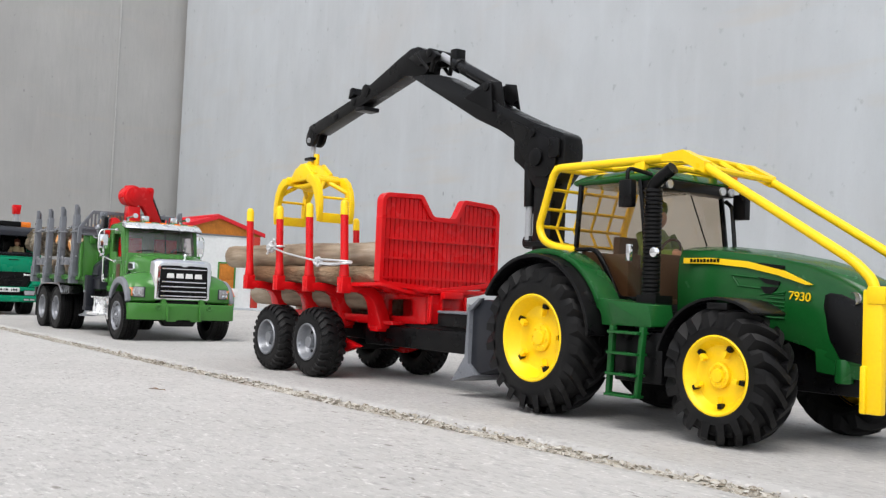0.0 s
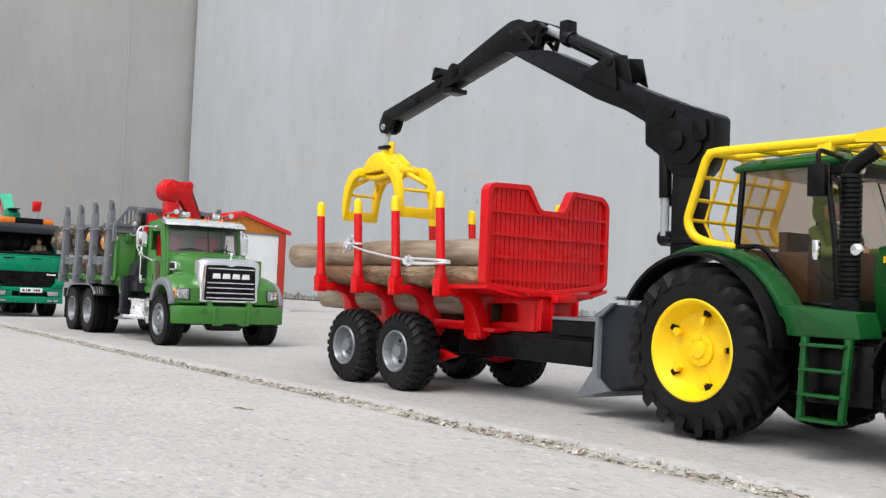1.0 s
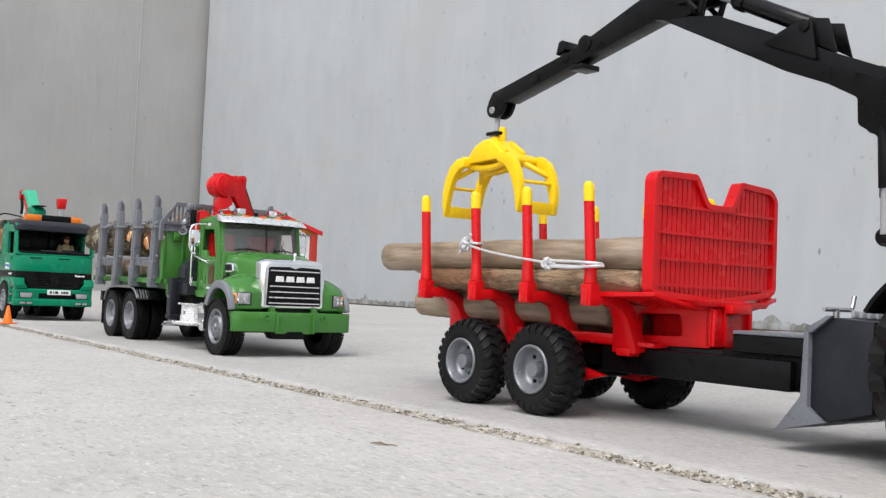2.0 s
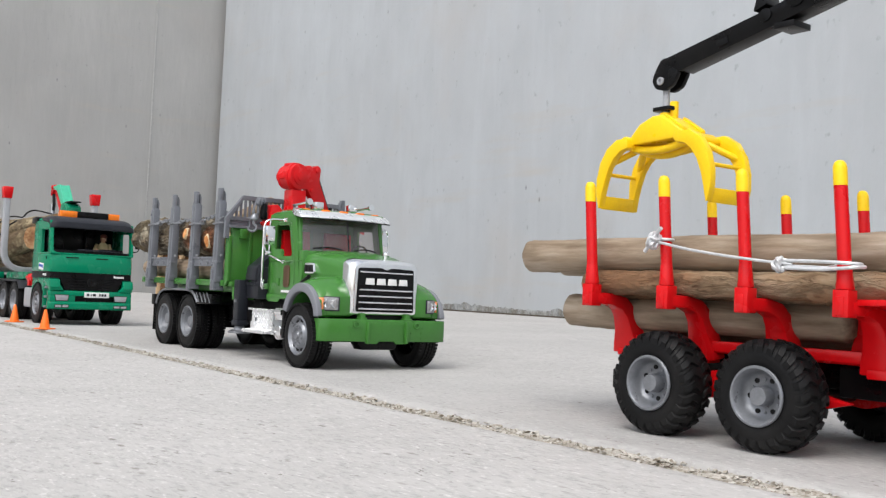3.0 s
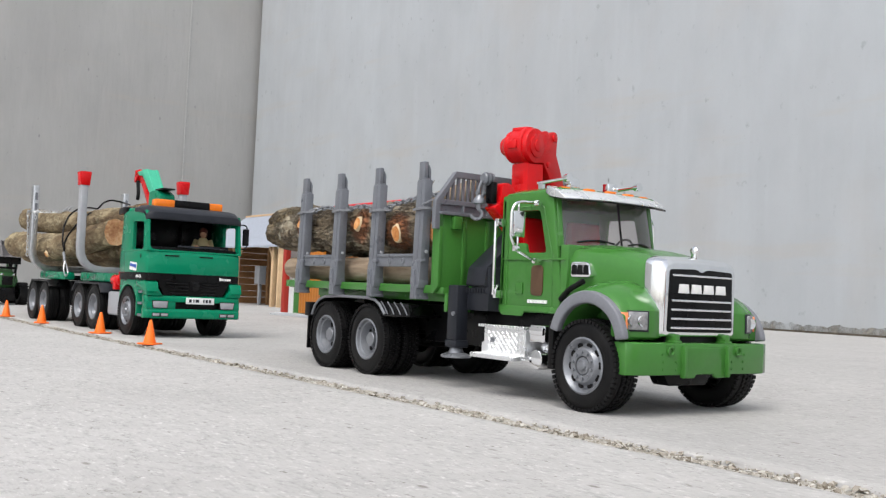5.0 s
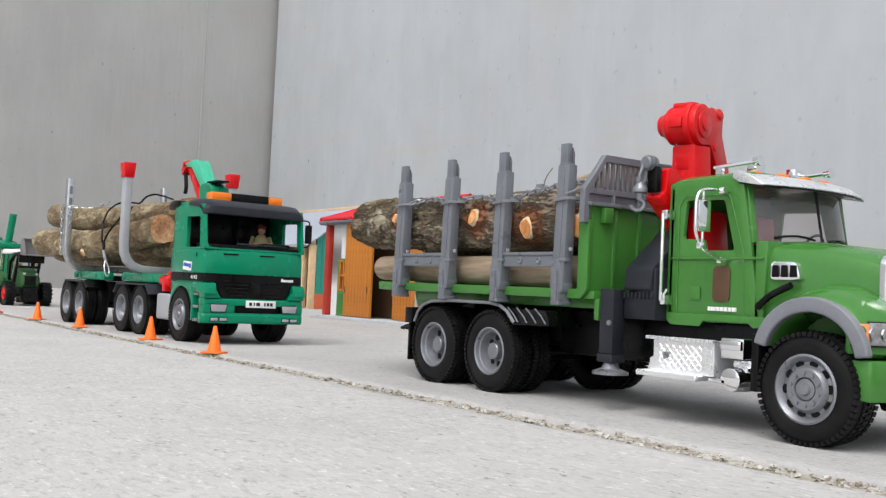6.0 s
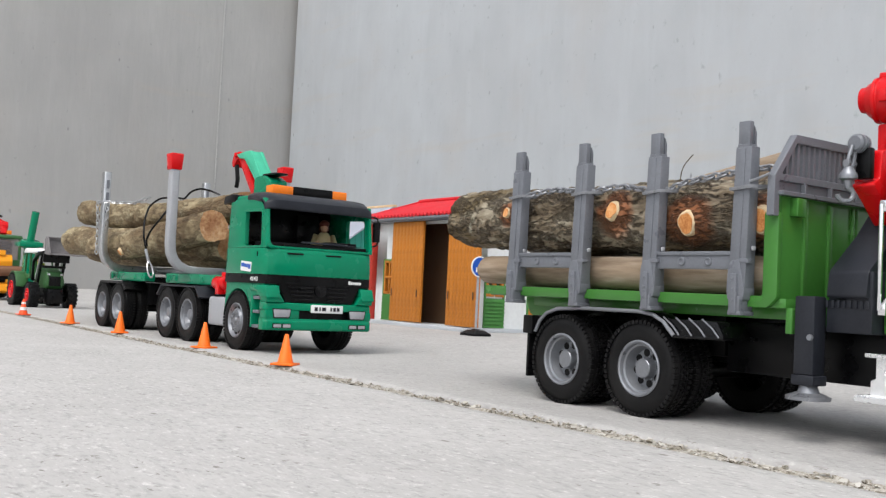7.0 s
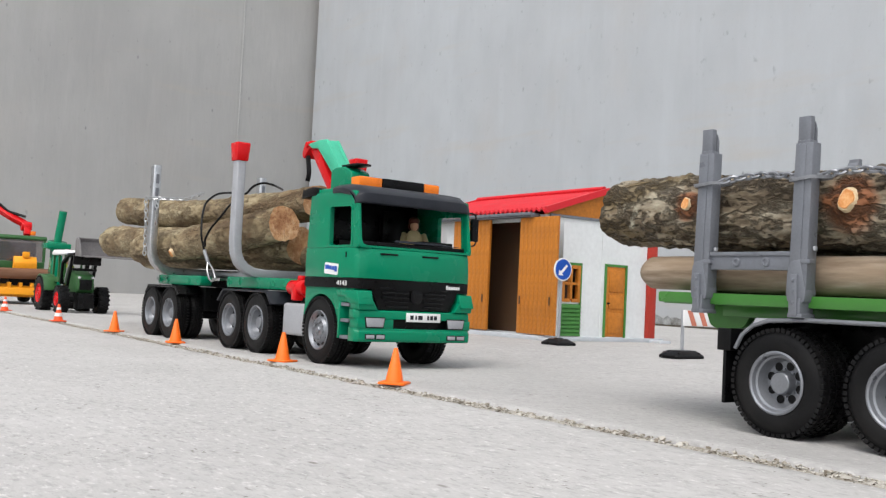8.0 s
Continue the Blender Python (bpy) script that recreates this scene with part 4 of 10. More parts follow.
bm = bmesh.new()
loft(bm, [hood_ring(0.116, 0.0285, 0.1335, 0.078), hood_ring(0.15, 0.0305, 0.1325, 0.076), hood_ring(0.19, 0.0305, 0.1285, 0.074), hood_ring(0.225, 0.0295, 0.1225, 0.066),
          hood_ring(0.245, 0.0285, 0.1165, 0.058), hood_ring(0.262, 0.0265, 0.109, 0.056), hood_ring(0.2715, 0.023, 0.099, 0.058)])
hood = part("hood", bm, M_JDGREEN, jd, "glossy green sloping engine hood", bev=0.0009, smooth=45)

for s in (-1, 1):
    # stripe, vents and lettering on each flank
    bm = bmesh.new()
    up = [(0.124, 0.1245), (0.15, 0.1245), (0.18, 0.122), (0.21, 0.1155), (0.2315, 0.1065)]
    lo = [(0.226, 0.1065), (0.205, 0.1125), (0.18, 0.1175), (0.15, 0.1203), (0.124, 0.1205)]
    loft(bm, [[(x, s * 0.031, z) for x, z in up + lo], [(x, s * 0.0325, z) for x, z in up + lo]])
    stripe = part("stripe", bm, M_YELLOW, jd, "yellow side stripe with a dark name mark")
    bm = bmesh.new()
    for k in range(9):
        x = 0.1305 + k * 0.0030
        bx(bm, (x, s * 0.0322, 0.1213), (x + 0.0021, s * 0.0329, 0.1238 - 0.0003 * (k % 2)))
    part("name_mark", bm, M_BLACK, stripe)
    bm = bmesh.new()
    # a slot above the stripe and two below it
    for slot, o in (([(0.186, 0.1212), (0.2075, 0.1192), (0.2085, 0.1166), (0.192, 0.1182)], 0.0006), ([(0.189, 0.1112), (0.2062, 0.1084), (0.2058, 0.1056), (0.195, 0.107)], 0.0), ([(0.191, 0.1048), (0.205, 0.1045), (0.2005, 0.0998), (0.195, 0.1)], 0.0)):
        prism(bm, rounded(slot, 0.001), *sorted((s * 0.0275, s * (0.0324 - o))))
    part("hood_vent", bm, M_BLACK, jd)
    bm = bmesh.new()
    for k in range(7):
        z = 0.100 - k * 0.0026
        cyl(bm, (0.196 - k * 0.0003, s * 0.0313, z), (0.210, s * 0.0313, z - 0.0006), 0.0007, 6)
    for p, q in (((0.167, 0.1125), (0.189, 0.1105)), ((0.172, 0.105), (0.191, 0.1035)), ((0.168, 0.111), (0.1725, 0.1052)), ((0.191, 0.0992), (0.2105, 0.1012))):
        cyl(bm, (p[0], s * 0.0315, p[1]), (q[0], s * 0.0315, q[1]), 0.0008, 6)
    part("cooling_ribs", bm, M_JDGREEN, jd)
    bm = bmesh.new()
    u = Vector((0.2585, s * 0.0292, 0.0985))
    lathe(bm, [(0.0, 0.0052), (-0.0014, 0.005), (-0.002, 0.0)], 24, (0, 0, 0))
    for v in bm.verts:
        v.co = Vector((v.co.x * 1.3, -s * v.co.y * -1.0, v.co.z * 0.8))
        v.co = u + (Euler((0, 0, s * 0.45)).to_matrix() @ v.co)
    part("headlight", bm, M_LENS, jd, "oval grey headlight")
def nose_ring(x, w, top, low):
    return [(x, -w, low), (x, -w - 0.0009, (low + top) / 2), (x, -w, top - 0.004), (x, -w * 0.8, top), (x, w * 0.8, top), (x, w, top - 0.004), (x, w + 0.0009, (low + top) / 2), (x, w, low)]


bm = bmesh.new()
rings = [nose_ring(0.238, 0.0293, 0.1045, 0.083), nose_ring(0.2425, 0.0294, 0.1055, 0.071), nose_ring(0.2495, 0.0288, 0.1045, 0.0595), nose_ring(0.2625, 0.0272, 0.0995, 0.0575), nose_ring(0.2705, 0.0242, 0.094, 0.058), nose_ring(0.2745, 0.0185, 0.088, 0.06)]
loft(bm, rings)
part("grille", bm, M_BLACK, jd, "black grille wrapping the nose", bev=0.0008, smooth=50)
text_mesh("model_number", "7930", 0.0082, 0.0004, M_YELLOW, hood, pose(0.2215, -0.0316, 0.0985, 90, 4, 2))
text_mesh("model_number", "7930", 0.0082, 0.0004, M_YELLOW, hood, pose(0.2215, 0.0316, 0.0985, 90, 4, 178))

bm = bmesh.new()
loft(bm, [[(0.232, -0.03, 0.066), (0.232, 0.03, 0.066), (0.232, 0.028, 0.05), (0.232, -0.028, 0.05)], [(0.262, -0.027, 0.064), (0.262, 0.027, 0.064), (0.262, 0.024, 0.047), (0.262, -0.024, 0.047)],
          [(0.276, -0.022, 0.062), (0.276, 0.022, 0.062), (0.276, 0.018, 0.05), (0.276, -0.018, 0.05)]])
cyl(bm, (0.25, -0.024, 0.06), (0.25, -0.024, 0.044), 0.006, 12)
cyl(bm, (0.25, 0.024, 0.06), (0.25, 0.024, 0.044), 0.006, 12)
part("front_weight", bm, M_JDGREEN, jd, "green nose block below the grille", bev=0.002)

# mudguards
for s in (-1, 1):
    a, b = sorted((s * 0.052, s * 0.0915))
    bm = bmesh.new()
    band(bm, 0.0215, 0.059, 0.0635, 0.0665, 5, 150, a, b, 22)
    part("mudguard_edge", bm, M_BLACK, jd, "black rubber mudguard edge", bev=0.0006)
    a, b = sorted((s * 0.056, s * 0.079))
    bm = bmesh.new()
    band(bm, 0.0215, 0.059, 0.0667, 0.0712, 22, 148, a, b, 22)
    prism(bm, [(0.080, 0.0925), (0.098, 0.092), (0.104, 0.073), (0.0885, 0.073), (0.0875, 0.08)], a, b)
    part("mudguard", bm, M_JDGREEN, jd, "green rear mudguard", bev=0.001)
    bm = bmesh.new()
    a, b = sorted((s * 0.052, s * 0.086))
    band(bm, 0.197, 0.045, 0.0490, 0.0512, 55, 165, a, b, 18)
    bx(bm, (0.19, min(a, s * 0.03), 0.088), (0.206, max(b - 0.03, s * 0.052), 0.0925))
    part("front_mudguard", bm, M_BLACK, jd, "black front mudguard", bev=0.0006)

# cab
cab_side = [(0.0245, 0.131), (0.0285, 0.1825), (0.0925, 0.1825), (0.1, 0.131), (0.103, 0.0925), (0.0735, 0.0925), (0.0585, 0.118), (0.048, 0.131)]
for s in (-1, 1):
    bm = bmesh.new()
    y = s * 0.0465
    for chain in ([(0.0245, 0.13), (0.0285, 0.184)], [(0.0925, 0.184), (0.1, 0.131), (0.103, 0.0925)], [(0.0245, 0.131), (0.047, 0.131), (0.058, 0.118), (0.0735, 0.093), (0.103, 0.093)]):
        tube(bm, [(x, y, z) for x, z in chain], 0, sq=(0.0034, 0.0034), rad=0.006)
    part("cab_frame", bm, M_BLACKG, jd, "black cab pillars", bev=0.0006)
    bm = bmesh.new()
    bm.faces.new([bm.verts.new((x, y, z)) for x, z in rounded(cab_side, 0.002)])
    part("side_window", bm, M_GLASS, jd, "clear smoky side window")
for x, n, zz in ((0.0265, "rear_window", 0.131), (0.0962, "windscreen", 0.131)):
    bm = bmesh.new()
    lean = 0.002 if x < 0.05 else -0.0038
    bm.faces.new([bm.verts.new(q) for q in ((x - lean, -0.0455, zz), (x - lean, 0.0455, zz), (x + lean, 0.0455, 0.1845), (x + lean, -0.0455, 0.1845))])
    part(n, bm, M_GLASS, jd, "clear smoky cab glass")
bm = bmesh.new()
tube(bm, [(0.102, 0.02, 0.137), (0.0965, 0.006, 0.176)], 0.0006, 5)
part("wiper", bm, M_BLACK, jd)
bm = bmesh.new()
loft(bm, [[(0.0225, -0.0475, 0.182), (0.101, -0.0475, 0.182), (0.101, 0.0475, 0.182), (0.0225, 0.0475, 0.182)],
          [(0.0195, -0.05, 0.1855), (0.105, -0.05, 0.186), (0.105, 0.05, 0.186), (0.0195, 0.05, 0.1855)],
          [(0.03, -0.042, 0.191), (0.096, -0.042, 0.1925), (0.096, 0.042, 0.1925), (0.03, 0.042, 0.191)]])
roof = part("roof", bm, M_JDGREEN, jd, "green cab roof", bev=0.0016)
bm = bmesh.new()
bx(bm, (0.0915, -0.0465, 0.1765), (0.1065, 0.0465, 0.1845))
visor = part("roof_visor", bm, M_BLACK, jd, bev=0.0015)
for y in (-0.0415, -0.031, 0.031, 0.0415):
    bm = bmesh.new()
    lathe(bm, [(0, 0.0034), (-0.0015, 0.0032), (-0.002, 0)], 14)
    o = part("work_light", bm, M_LENS, visor, "small round work light")
    o.matrix_basis = pose(0.1066, y, 0.1805, 0, 0, 90)
bm = bmesh.new()
cyl(bm, (0.1035, 0.0465, 0.184), (0.1035, 0.0465, 0.1955), 0.0046, 16)
part("beacon", bm, M_AMBER, jd, "amber beacon lamp")
bm = bmesh.new()
lathe(bm, [(0.0, 0.010), (0.0035, 0.009), (0.0055, 0.004), (0.006, 0.0)], 20)
for v in bm.verts:
    v.co = Vector((v.co.x, v.co.z, 0.1925 + v.co.y * 1.6))
for v in bm.verts:
    v.co.x += 0.07
part("roof_hatch", bm, M_BLACK, jd, "round black roof cap")

# interior and driver's seat, brown lower panels
bm = bmesh.new()
bx(bm, (0.03, -0.044, 0.088), (0.1, 0.044, 0.094))
bx(bm, (0.028, -0.044, 0.094), (0.033, 0.044, 0.1295))
bx(bm, (0.04, -0.016, 0.094), (0.062, 0.016, 0.116))
bx(bm, (0.036, -0.016, 0.11), (0.043, 0.016, 0.143))
bx(bm, (0.045, -0.04, 0.094), (0.076, -0.026, 0.1275))
bx(bm, (0.09, -0.028, 0.094), (0.098, 0.028, 0.128))
tube(bm, [(0.084, 0, 0.128), (0.092, 0, 0.122)], 0.0018, 6)
tube(bm, [(0.083 + 0.003 * math.sin(a), 0.011 * math.cos(a), 0.132 + 0.009 * math.sin(a)) for a in [2 * math.pi * i / 16 for i in range(16)]], 0.0012, 6, closed=True)
part("interior", bm, M_BROWN, jd, "brown seat, console and steering wheel", bev=0.001)

# corrugated exhaust stack
bm = bmesh.new()
prof = []
for k in range(27):
    z = k * 0.00298
    prof += [(z, 0.0058), (z + 0.0007, 0.0066), (z + 0.0022, 0.0066), (z + 0.0029, 0.0058)]
lathe(bm, [(0, 0.0)] + prof + [(prof[-1][0], 0)], 22)
for v in bm.verts:
    v.co = Vector((v.co.x, v.co.z, v.co.y)) + Vector((0.1195, -0.0615, 0.0925))
tube(bm, [(0.1185, -0.0615, 0.168), (0.1185, -0.0615, 0.1755), (0.1245, -0.0615, 0.1800), (0.1368, -0.0615, 0.1868)], 0.0047, 14, rad=0.005)
bx(bm, (0.112, -0.068, 0.072), (0.13, -0.05, 0.096))
part("exhaust_pipe", bm, M_BLACK, jd, "corrugated black exhaust pipe", bev=0.0)
bm = bmesh.new()
lathe(bm, [(0, 0.0042), (-0.002, 0.0036), (-0.0024, 0)], 16, (0.1285, -0.0685, 0.1265))
bx(bm, (0.0925, -0.0605, 0.121), (0.0965, -0.0565, 0.1335))
part("door_latch", bm, M_CHROME, jd, "small grey latch and round lamp", bev=0.0004)
for s in (-1, 1):
    bm = bmesh.new()
    x = 0.1035 if s < 0 else 0.1085
    ym = -0.0725 if s < 0 else 0.0525
    bx(bm, (x - 0.0055, ym - 0.003, 0.1595), (x + 0.0065, ym + 0.003, 0.1795))
    tube(bm, [(x, ym, 0.178), (x, ym, 0.1885), (x, s * 0.047, 0.1865)], 0.0017, 8, rad=0.006)
    part("mirror", bm, M_BLACK, jd, "black wing mirror", bev=0.0012)
    bm = bmesh.new()
    tube(bm, [(0.102, s * 0.047, 0.133), (0.1075, s * 0.0478, 0.134), (0.1035, s * 0.0478, 0.17), (0.0975, s * 0.047, 0.1745)], 0.0018, 8, rad=0.006)
    part("grab_rail", bm, M_BLACKG, jd, "black grab rail beside the windscreen")
    # steps
    y = s * 0.084
    bm = bmesh.new()
    tube(bm, [(0.1055, y, 0.0735), (0.103, y, 0.0245), (0.1305, y, 0.0245), (0.1345, y, 0.0735)], 0, sq=(0.0042, 0.0042))
    ladder = part("step_ladder", bm, M_JDGREEN, jd, "green cab step ladder", bev=0.0006)
    for k in range(4):
        z = 0.0245 + k * 0.0148
        bm = bmesh.new()
        bx(bm, (0.1035 + k * 0.0005, y - 0.006, z - 0.001), (0.1312 + k * 0.001, y + 0.006, z + 0.001))
        part("rung", bm, M_JDGREEN, ladder, bev=0.0004)
    bm = bmesh.new()
    a, b = sorted((s * 0.058, s * 0.082))
    prism(bm, rounded([(0.096, 0.0915), (0.136, 0.0895), (0.140, 0.0735), (0.1035, 0.0735)], 0.0015), a, b)
    part("step_panel", bm, M_JDGREEN, jd, bev=0.001)

# forestry guard: tube frame round roof and hood, wire grid behind the cab
SIDE = {-1: -0.041, 1: 0.034}  # the guard sits a little to one side of the hood
for s in (-1, 1):
    y, yo, dz = s * 0.05, SIDE[s], -0.003 if s > 0 else 0.0
    bm = bmesh.new()
    tube(bm, [(0.024, s * 0.046, 0.1305), (0.006, y, 0.1325), (-0.011, y, 0.1385), (-0.0175, y, 0.15), (0.0005, y, 0.1985), (0.117, yo * 1.02, 0.1982 + dz), (0.131, yo, 0.1990 + dz), (0.1495, yo, 0.1890 + dz), (0.2655, yo, 0.1215 + dz), (0.2795, yo, 0.1085), (0.2795, yo, 0.093)], 0.0033, 12, rad=0.008)
    loft(bm, [[(0.112, yo * 1.03 + d, z + dz) for d, z in ((-0.004, 0.1955), (0.004, 0.1955), (0.004, 0.201), (-0.004, 0.201))], [(0.131, yo + d, z + dz) for d, z in ((-0.0045, 0.194), (0.0045, 0.194), (0.0045, 0.2028), (-0.0045, 0.2028))], [(0.151, yo + d, z + dz) for d, z in ((-0.0042, 0.184), (0.0042, 0.184), (0.0042, 0.1925), (-0.0042, 0.1925))]])
    part("guard_tube", bm, M_YELLOW, jd, "bent yellow guard tube")
    bm = bmesh.new()
    bx(bm, (0.2735, yo - 0.0032, 0.029), (0.2865, yo + 0.0032, 0.104))
    bx(bm, (0.2735, yo - 0.0052, 0.029), (0.2775, yo + 0.0052, 0.058))
    bx(bm, (0.2765, yo - 0.0042, 0.095), (0.2885, yo + 0.0042, 0.106))
    part("guard_post", bm, M_YELLOW, jd, "flat yellow front guard post", bev=0.0012)
def rod(name, a, b, r, label=""):
    bm = bmesh.new()
    tube(bm, [a, b], r, 8)
    return part(name, bm, M_YELLOW, jd, label)


for x, z, w in ((0.0005, 0.1985, 0.05), (0.036, 0.1985, 0.0475), (0.09, 0.198, 0.0435), (0.131, 0.1985, 0.04), (0.1505, 0.188, 0.04)):
    rod("guard_crossbar", (x, -w, z), (x, w if x < 0.05 else 0.035, z - (0.0015 if x > 0.05 else 0)), 0.0026)
for y in (-0.02, 0.016):
    rod("guard_bar", (0.0005, y, 0.1985), (0.131, y, 0.1975), 0.002)
for z in (0.102, 0.062):
    rod("guard_crossbar", (0.281, -0.04, z), (0.281, 0.034, z), 0.003)
for y in (-0.024, -0.004, 0.016):
    rod("guard_bar", (0.131, y, 0.1978), (0.1505, y, 0.1868), 0.0024)
bm = bmesh.new()
bx(bm, (0.085, -0.0465, 0.186), (0.095, -0.0405, 0.1975))
part("guard_bracket", bm, M_YELLOW, jd, bev=0.0006)


def back(z):
    return (-0.0175 + (z - 0.15) / 0.0485 * 0.018) if z > 0.15 else (-0.0175 + (0.15 - z) * 0.6)


for z in (0.1365, 0.151, 0.1655, 0.1815):
    rod("guard_wire", (back(z), -0.049, z), (back(z), 0.049, z), 0.0014)
for y in (-0.03, -0.01, 0.01, 0.03):
    bm = bmesh.new()
    tube(bm, [(back(0.1365), y, 0.1365), (back(0.15), y, 0.15), (back(0.198), y, 0.198)], 0.0013, 6)
    part("guard_wire", bm, M_YELLOW, jd)

# winch with push blade on the back
bm = bmesh.new()
prism(bm, [(-0.088, 0.079), (-0.074, 0.0875), (-0.046, 0.086), (-0.046, 0.03), (-0.075, 0.022), (-0.0885, 0.03)], -0.062, 0.062)
winch = part("winch_body", bm, M_DGREY, jd, "dark grey winch housing", bev=0.0012)
bm = bmesh.new()
prism(bm, [(-0.0915, 0.079), (-0.0885, 0.0805), (-0.0885, 0.03), (-0.078, 0.021), (-0.112, 0.0125), (-0.0935, 0.036)], -0.0655, 0.0655)
for y in (-0.0655, 0.0615):
    prism(bm, [(-0.0915, 0.079), (-0.076, 0.0885), (-0.072, 0.0885), (-0.087, 0.077)], y, y + 0.004)
part("push_blade", bm, M_SGREY, winch, "grey push blade with a worn edge", bev=0.0008)
bm = bmesh.new()
for k in range(4):
    bx(bm, (-0.072 + k * 0.0055, -0.045, 0.0875), (-0.0695 + k * 0.0055, 0.03, 0.092))
part("winch_ribs", bm, M_LGREY, winch, bev=0.0005)
bm = bmesh.new()
tube(bm, [(-0.092, -0.03, 0.07), (-0.092, -0.03, 0.0935)], 0.0022, 8)
tube(bm, [(-0.092, -0.044, 0.0925), (-0.092, -0.012, 0.0925), (-0.092, -0.009, 0.102)], 0.0016, 8, rad=0.003)
part("winch_hook", bm, M_STEEL, winch, "small steel hook bar")


def figure(name, m, shirt, label, hat=None):
    """A seated toy figure as one plain shape."""
    bm = bmesh.new()
    def blob(c, r, mi):
        n0 = len(bm.faces)
        bmesh.ops.create_icosphere(bm, subdivisions=2, radius=1, matrix=Matrix.Translation(c) @ Matrix.Diagonal((*r, 1)))
        bm.faces.ensure_lookup_table()
        for f in bm.faces[n0:]:
            f.material_index = mi
    def limb(pts, r, mi):
        n0 = len(bm.faces)
        tube(bm, pts, r, 8)
        bm.faces.ensure_lookup_table()
        for f in bm.faces[n0:]:
            f.material_index = mi
    blob((0, 0, 0.016), (0.010, 0.014, 0.019), 0)
    blob((0.001, 0, 0.0405), (0.0068, 0.0062, 0.0085), 1)
    blob((-0.0012, 0, 0.0468), (0.0092, 0.0085, 0.0072), 2)
    blob((-0.004, 0, 0.04), (0.006, 0.0085, 0.0095), 2)
    for s in (-1, 1):
        limb([(0, s * 0.014, 0.028), (0.008, s * 0.018, 0.014), (0.026, s * 0.011, 0.014)], 0.0042, 0)
        blob((0.028, s * 0.011, 0.0145), (0.004, 0.0035, 0.0035), 1)
    for f in bm.faces:
        f.smooth = True
    me = bpy.data.meshes.new(name)
    bm.to_mesh(me)
    bm.free()
    for k in (shirt, M_SKIN, hat or M_BROWN):
        me.materials.append(k)
    ob = new(name, me)
    ob.matrix_world = m
    return tagged(ob, label, "toy figure")


figure("driver_doll", JD @ pose(0.06, 0.008, 0.112) @ Matrix.Scale(1.18, 4), M_SHIRTG, "seated toy driver doll in a green shirt inside the tractor cab", M_SHIRTG)

# ---- forestry trailer with loading crane ----
def shrink(pts, d):
    """A closed outline moved inwards."""
    area = sum(a[0] * b[1] - b[0] * a[1] for a, b in zip(pts, pts[1:] + pts[:1]))
    out = []
    for i, p in enumerate(pts):
        a, b = Vector((*pts[i - 1], 0)), Vector((*pts[(i + 1) % len(pts)], 0))
        e = (b - a).normalized() * (d if area > 0 else -d)
        out.append((p[0] - e.y, p[1] + e.x))
    return out


TR = pose(-0.6118, 0.4676, 0, 0, 0, 1.4)
TL = TR @ Matrix.Translation((0.011, -0.0056, 0))  # frame of the load bed
tr = thing("timber_trailer", TR, "red toy timber trailer with yellow-tipped stakes and a black crane", "toy trailer")
for x in (-0.2, -0.1125):
    for y in (-0.0825, 0.0825):
        wheel(tr, "trailer", x + 0.011, y - 0.0056, roll=x * 400)

# front grid board with a notch
outer = [(-0.0735, 0.1), (-0.0735, 0.1815), (-0.068, 0.187), (-0.0245, 0.1885), (-0.0105, 0.1675), (0.017, 0.1675), (0.0275, 0.188), (0.068, 0.186), (0.0765, 0.178), (0.0765, 0.104), (0.07, 0.1), (0.045, 0.0965), (0.003, 0.0915), (-0.03, 0.094), (-0.066, 0.0965)]


def board_top(y):
    if y < -0.0245:
        return 0.187
    if y < -0.0105:
        return 0.1885 - (y + 0.0245) / 0.014 * 0.021
    if y < 0.017:
        return 0.1675
    if y < 0.0275:
        return 0.1675 + (y - 0.017) / 0.0105 * 0.0205
    return 0.1865


bm = bmesh.new()
rim = rounded(outer, 0.004)
ins = []
for i, p in enumerate(rim):
    a, b = Vector((*rim[i - 1], 0)), Vector((*rim[(i + 1) % len(rim)], 0))
    d = (b - a).normalized()
    ins.append((p[0] + d.y * 0.0048, p[1] - d.x * 0.0048))
loft(bm, [[(-0.004, y, z) for y, z in rim], [(0.006, y, z) for y, z in rim], [(0.006, y, z) for y, z in ins], [(-0.004, y, z) for y, z in ins], [(-0.004, y, z) for y, z in rim]], cap=False)
grid = part("front_grid", bm, M_RED, tr, "red slatted front grid with a notch", bev=0.0004, seg=1)
for k in range(27):
    y = -0.0695 + k * 0.00545
    bm = bmesh.new()
    bx(bm, (-0.001, y - 0.0022, 0.0965), (0.003, y + 0.0022, board_top(y) - 0.003))
    part("slat", bm, M_RED, grid)
for z in (0.105, 0.124, 0.143, 0.163):
    bm = bmesh.new()
    bx(bm, (-0.0022, -0.0715, z - 0.0011), (0.0054, 0.0745, z + 0.0011))
    part("grid_rail", bm, M_RED, grid)
bm = bmesh.new()
bx(bm, (-0.0019, -0.012, 0.093), (0.0012, 0.018, 0.1655))
part("grid_panel", bm, M_RED, grid)

# bunks with stakes
STAKES = (-0.265, -0.1935, -0.1285, -0.0593)


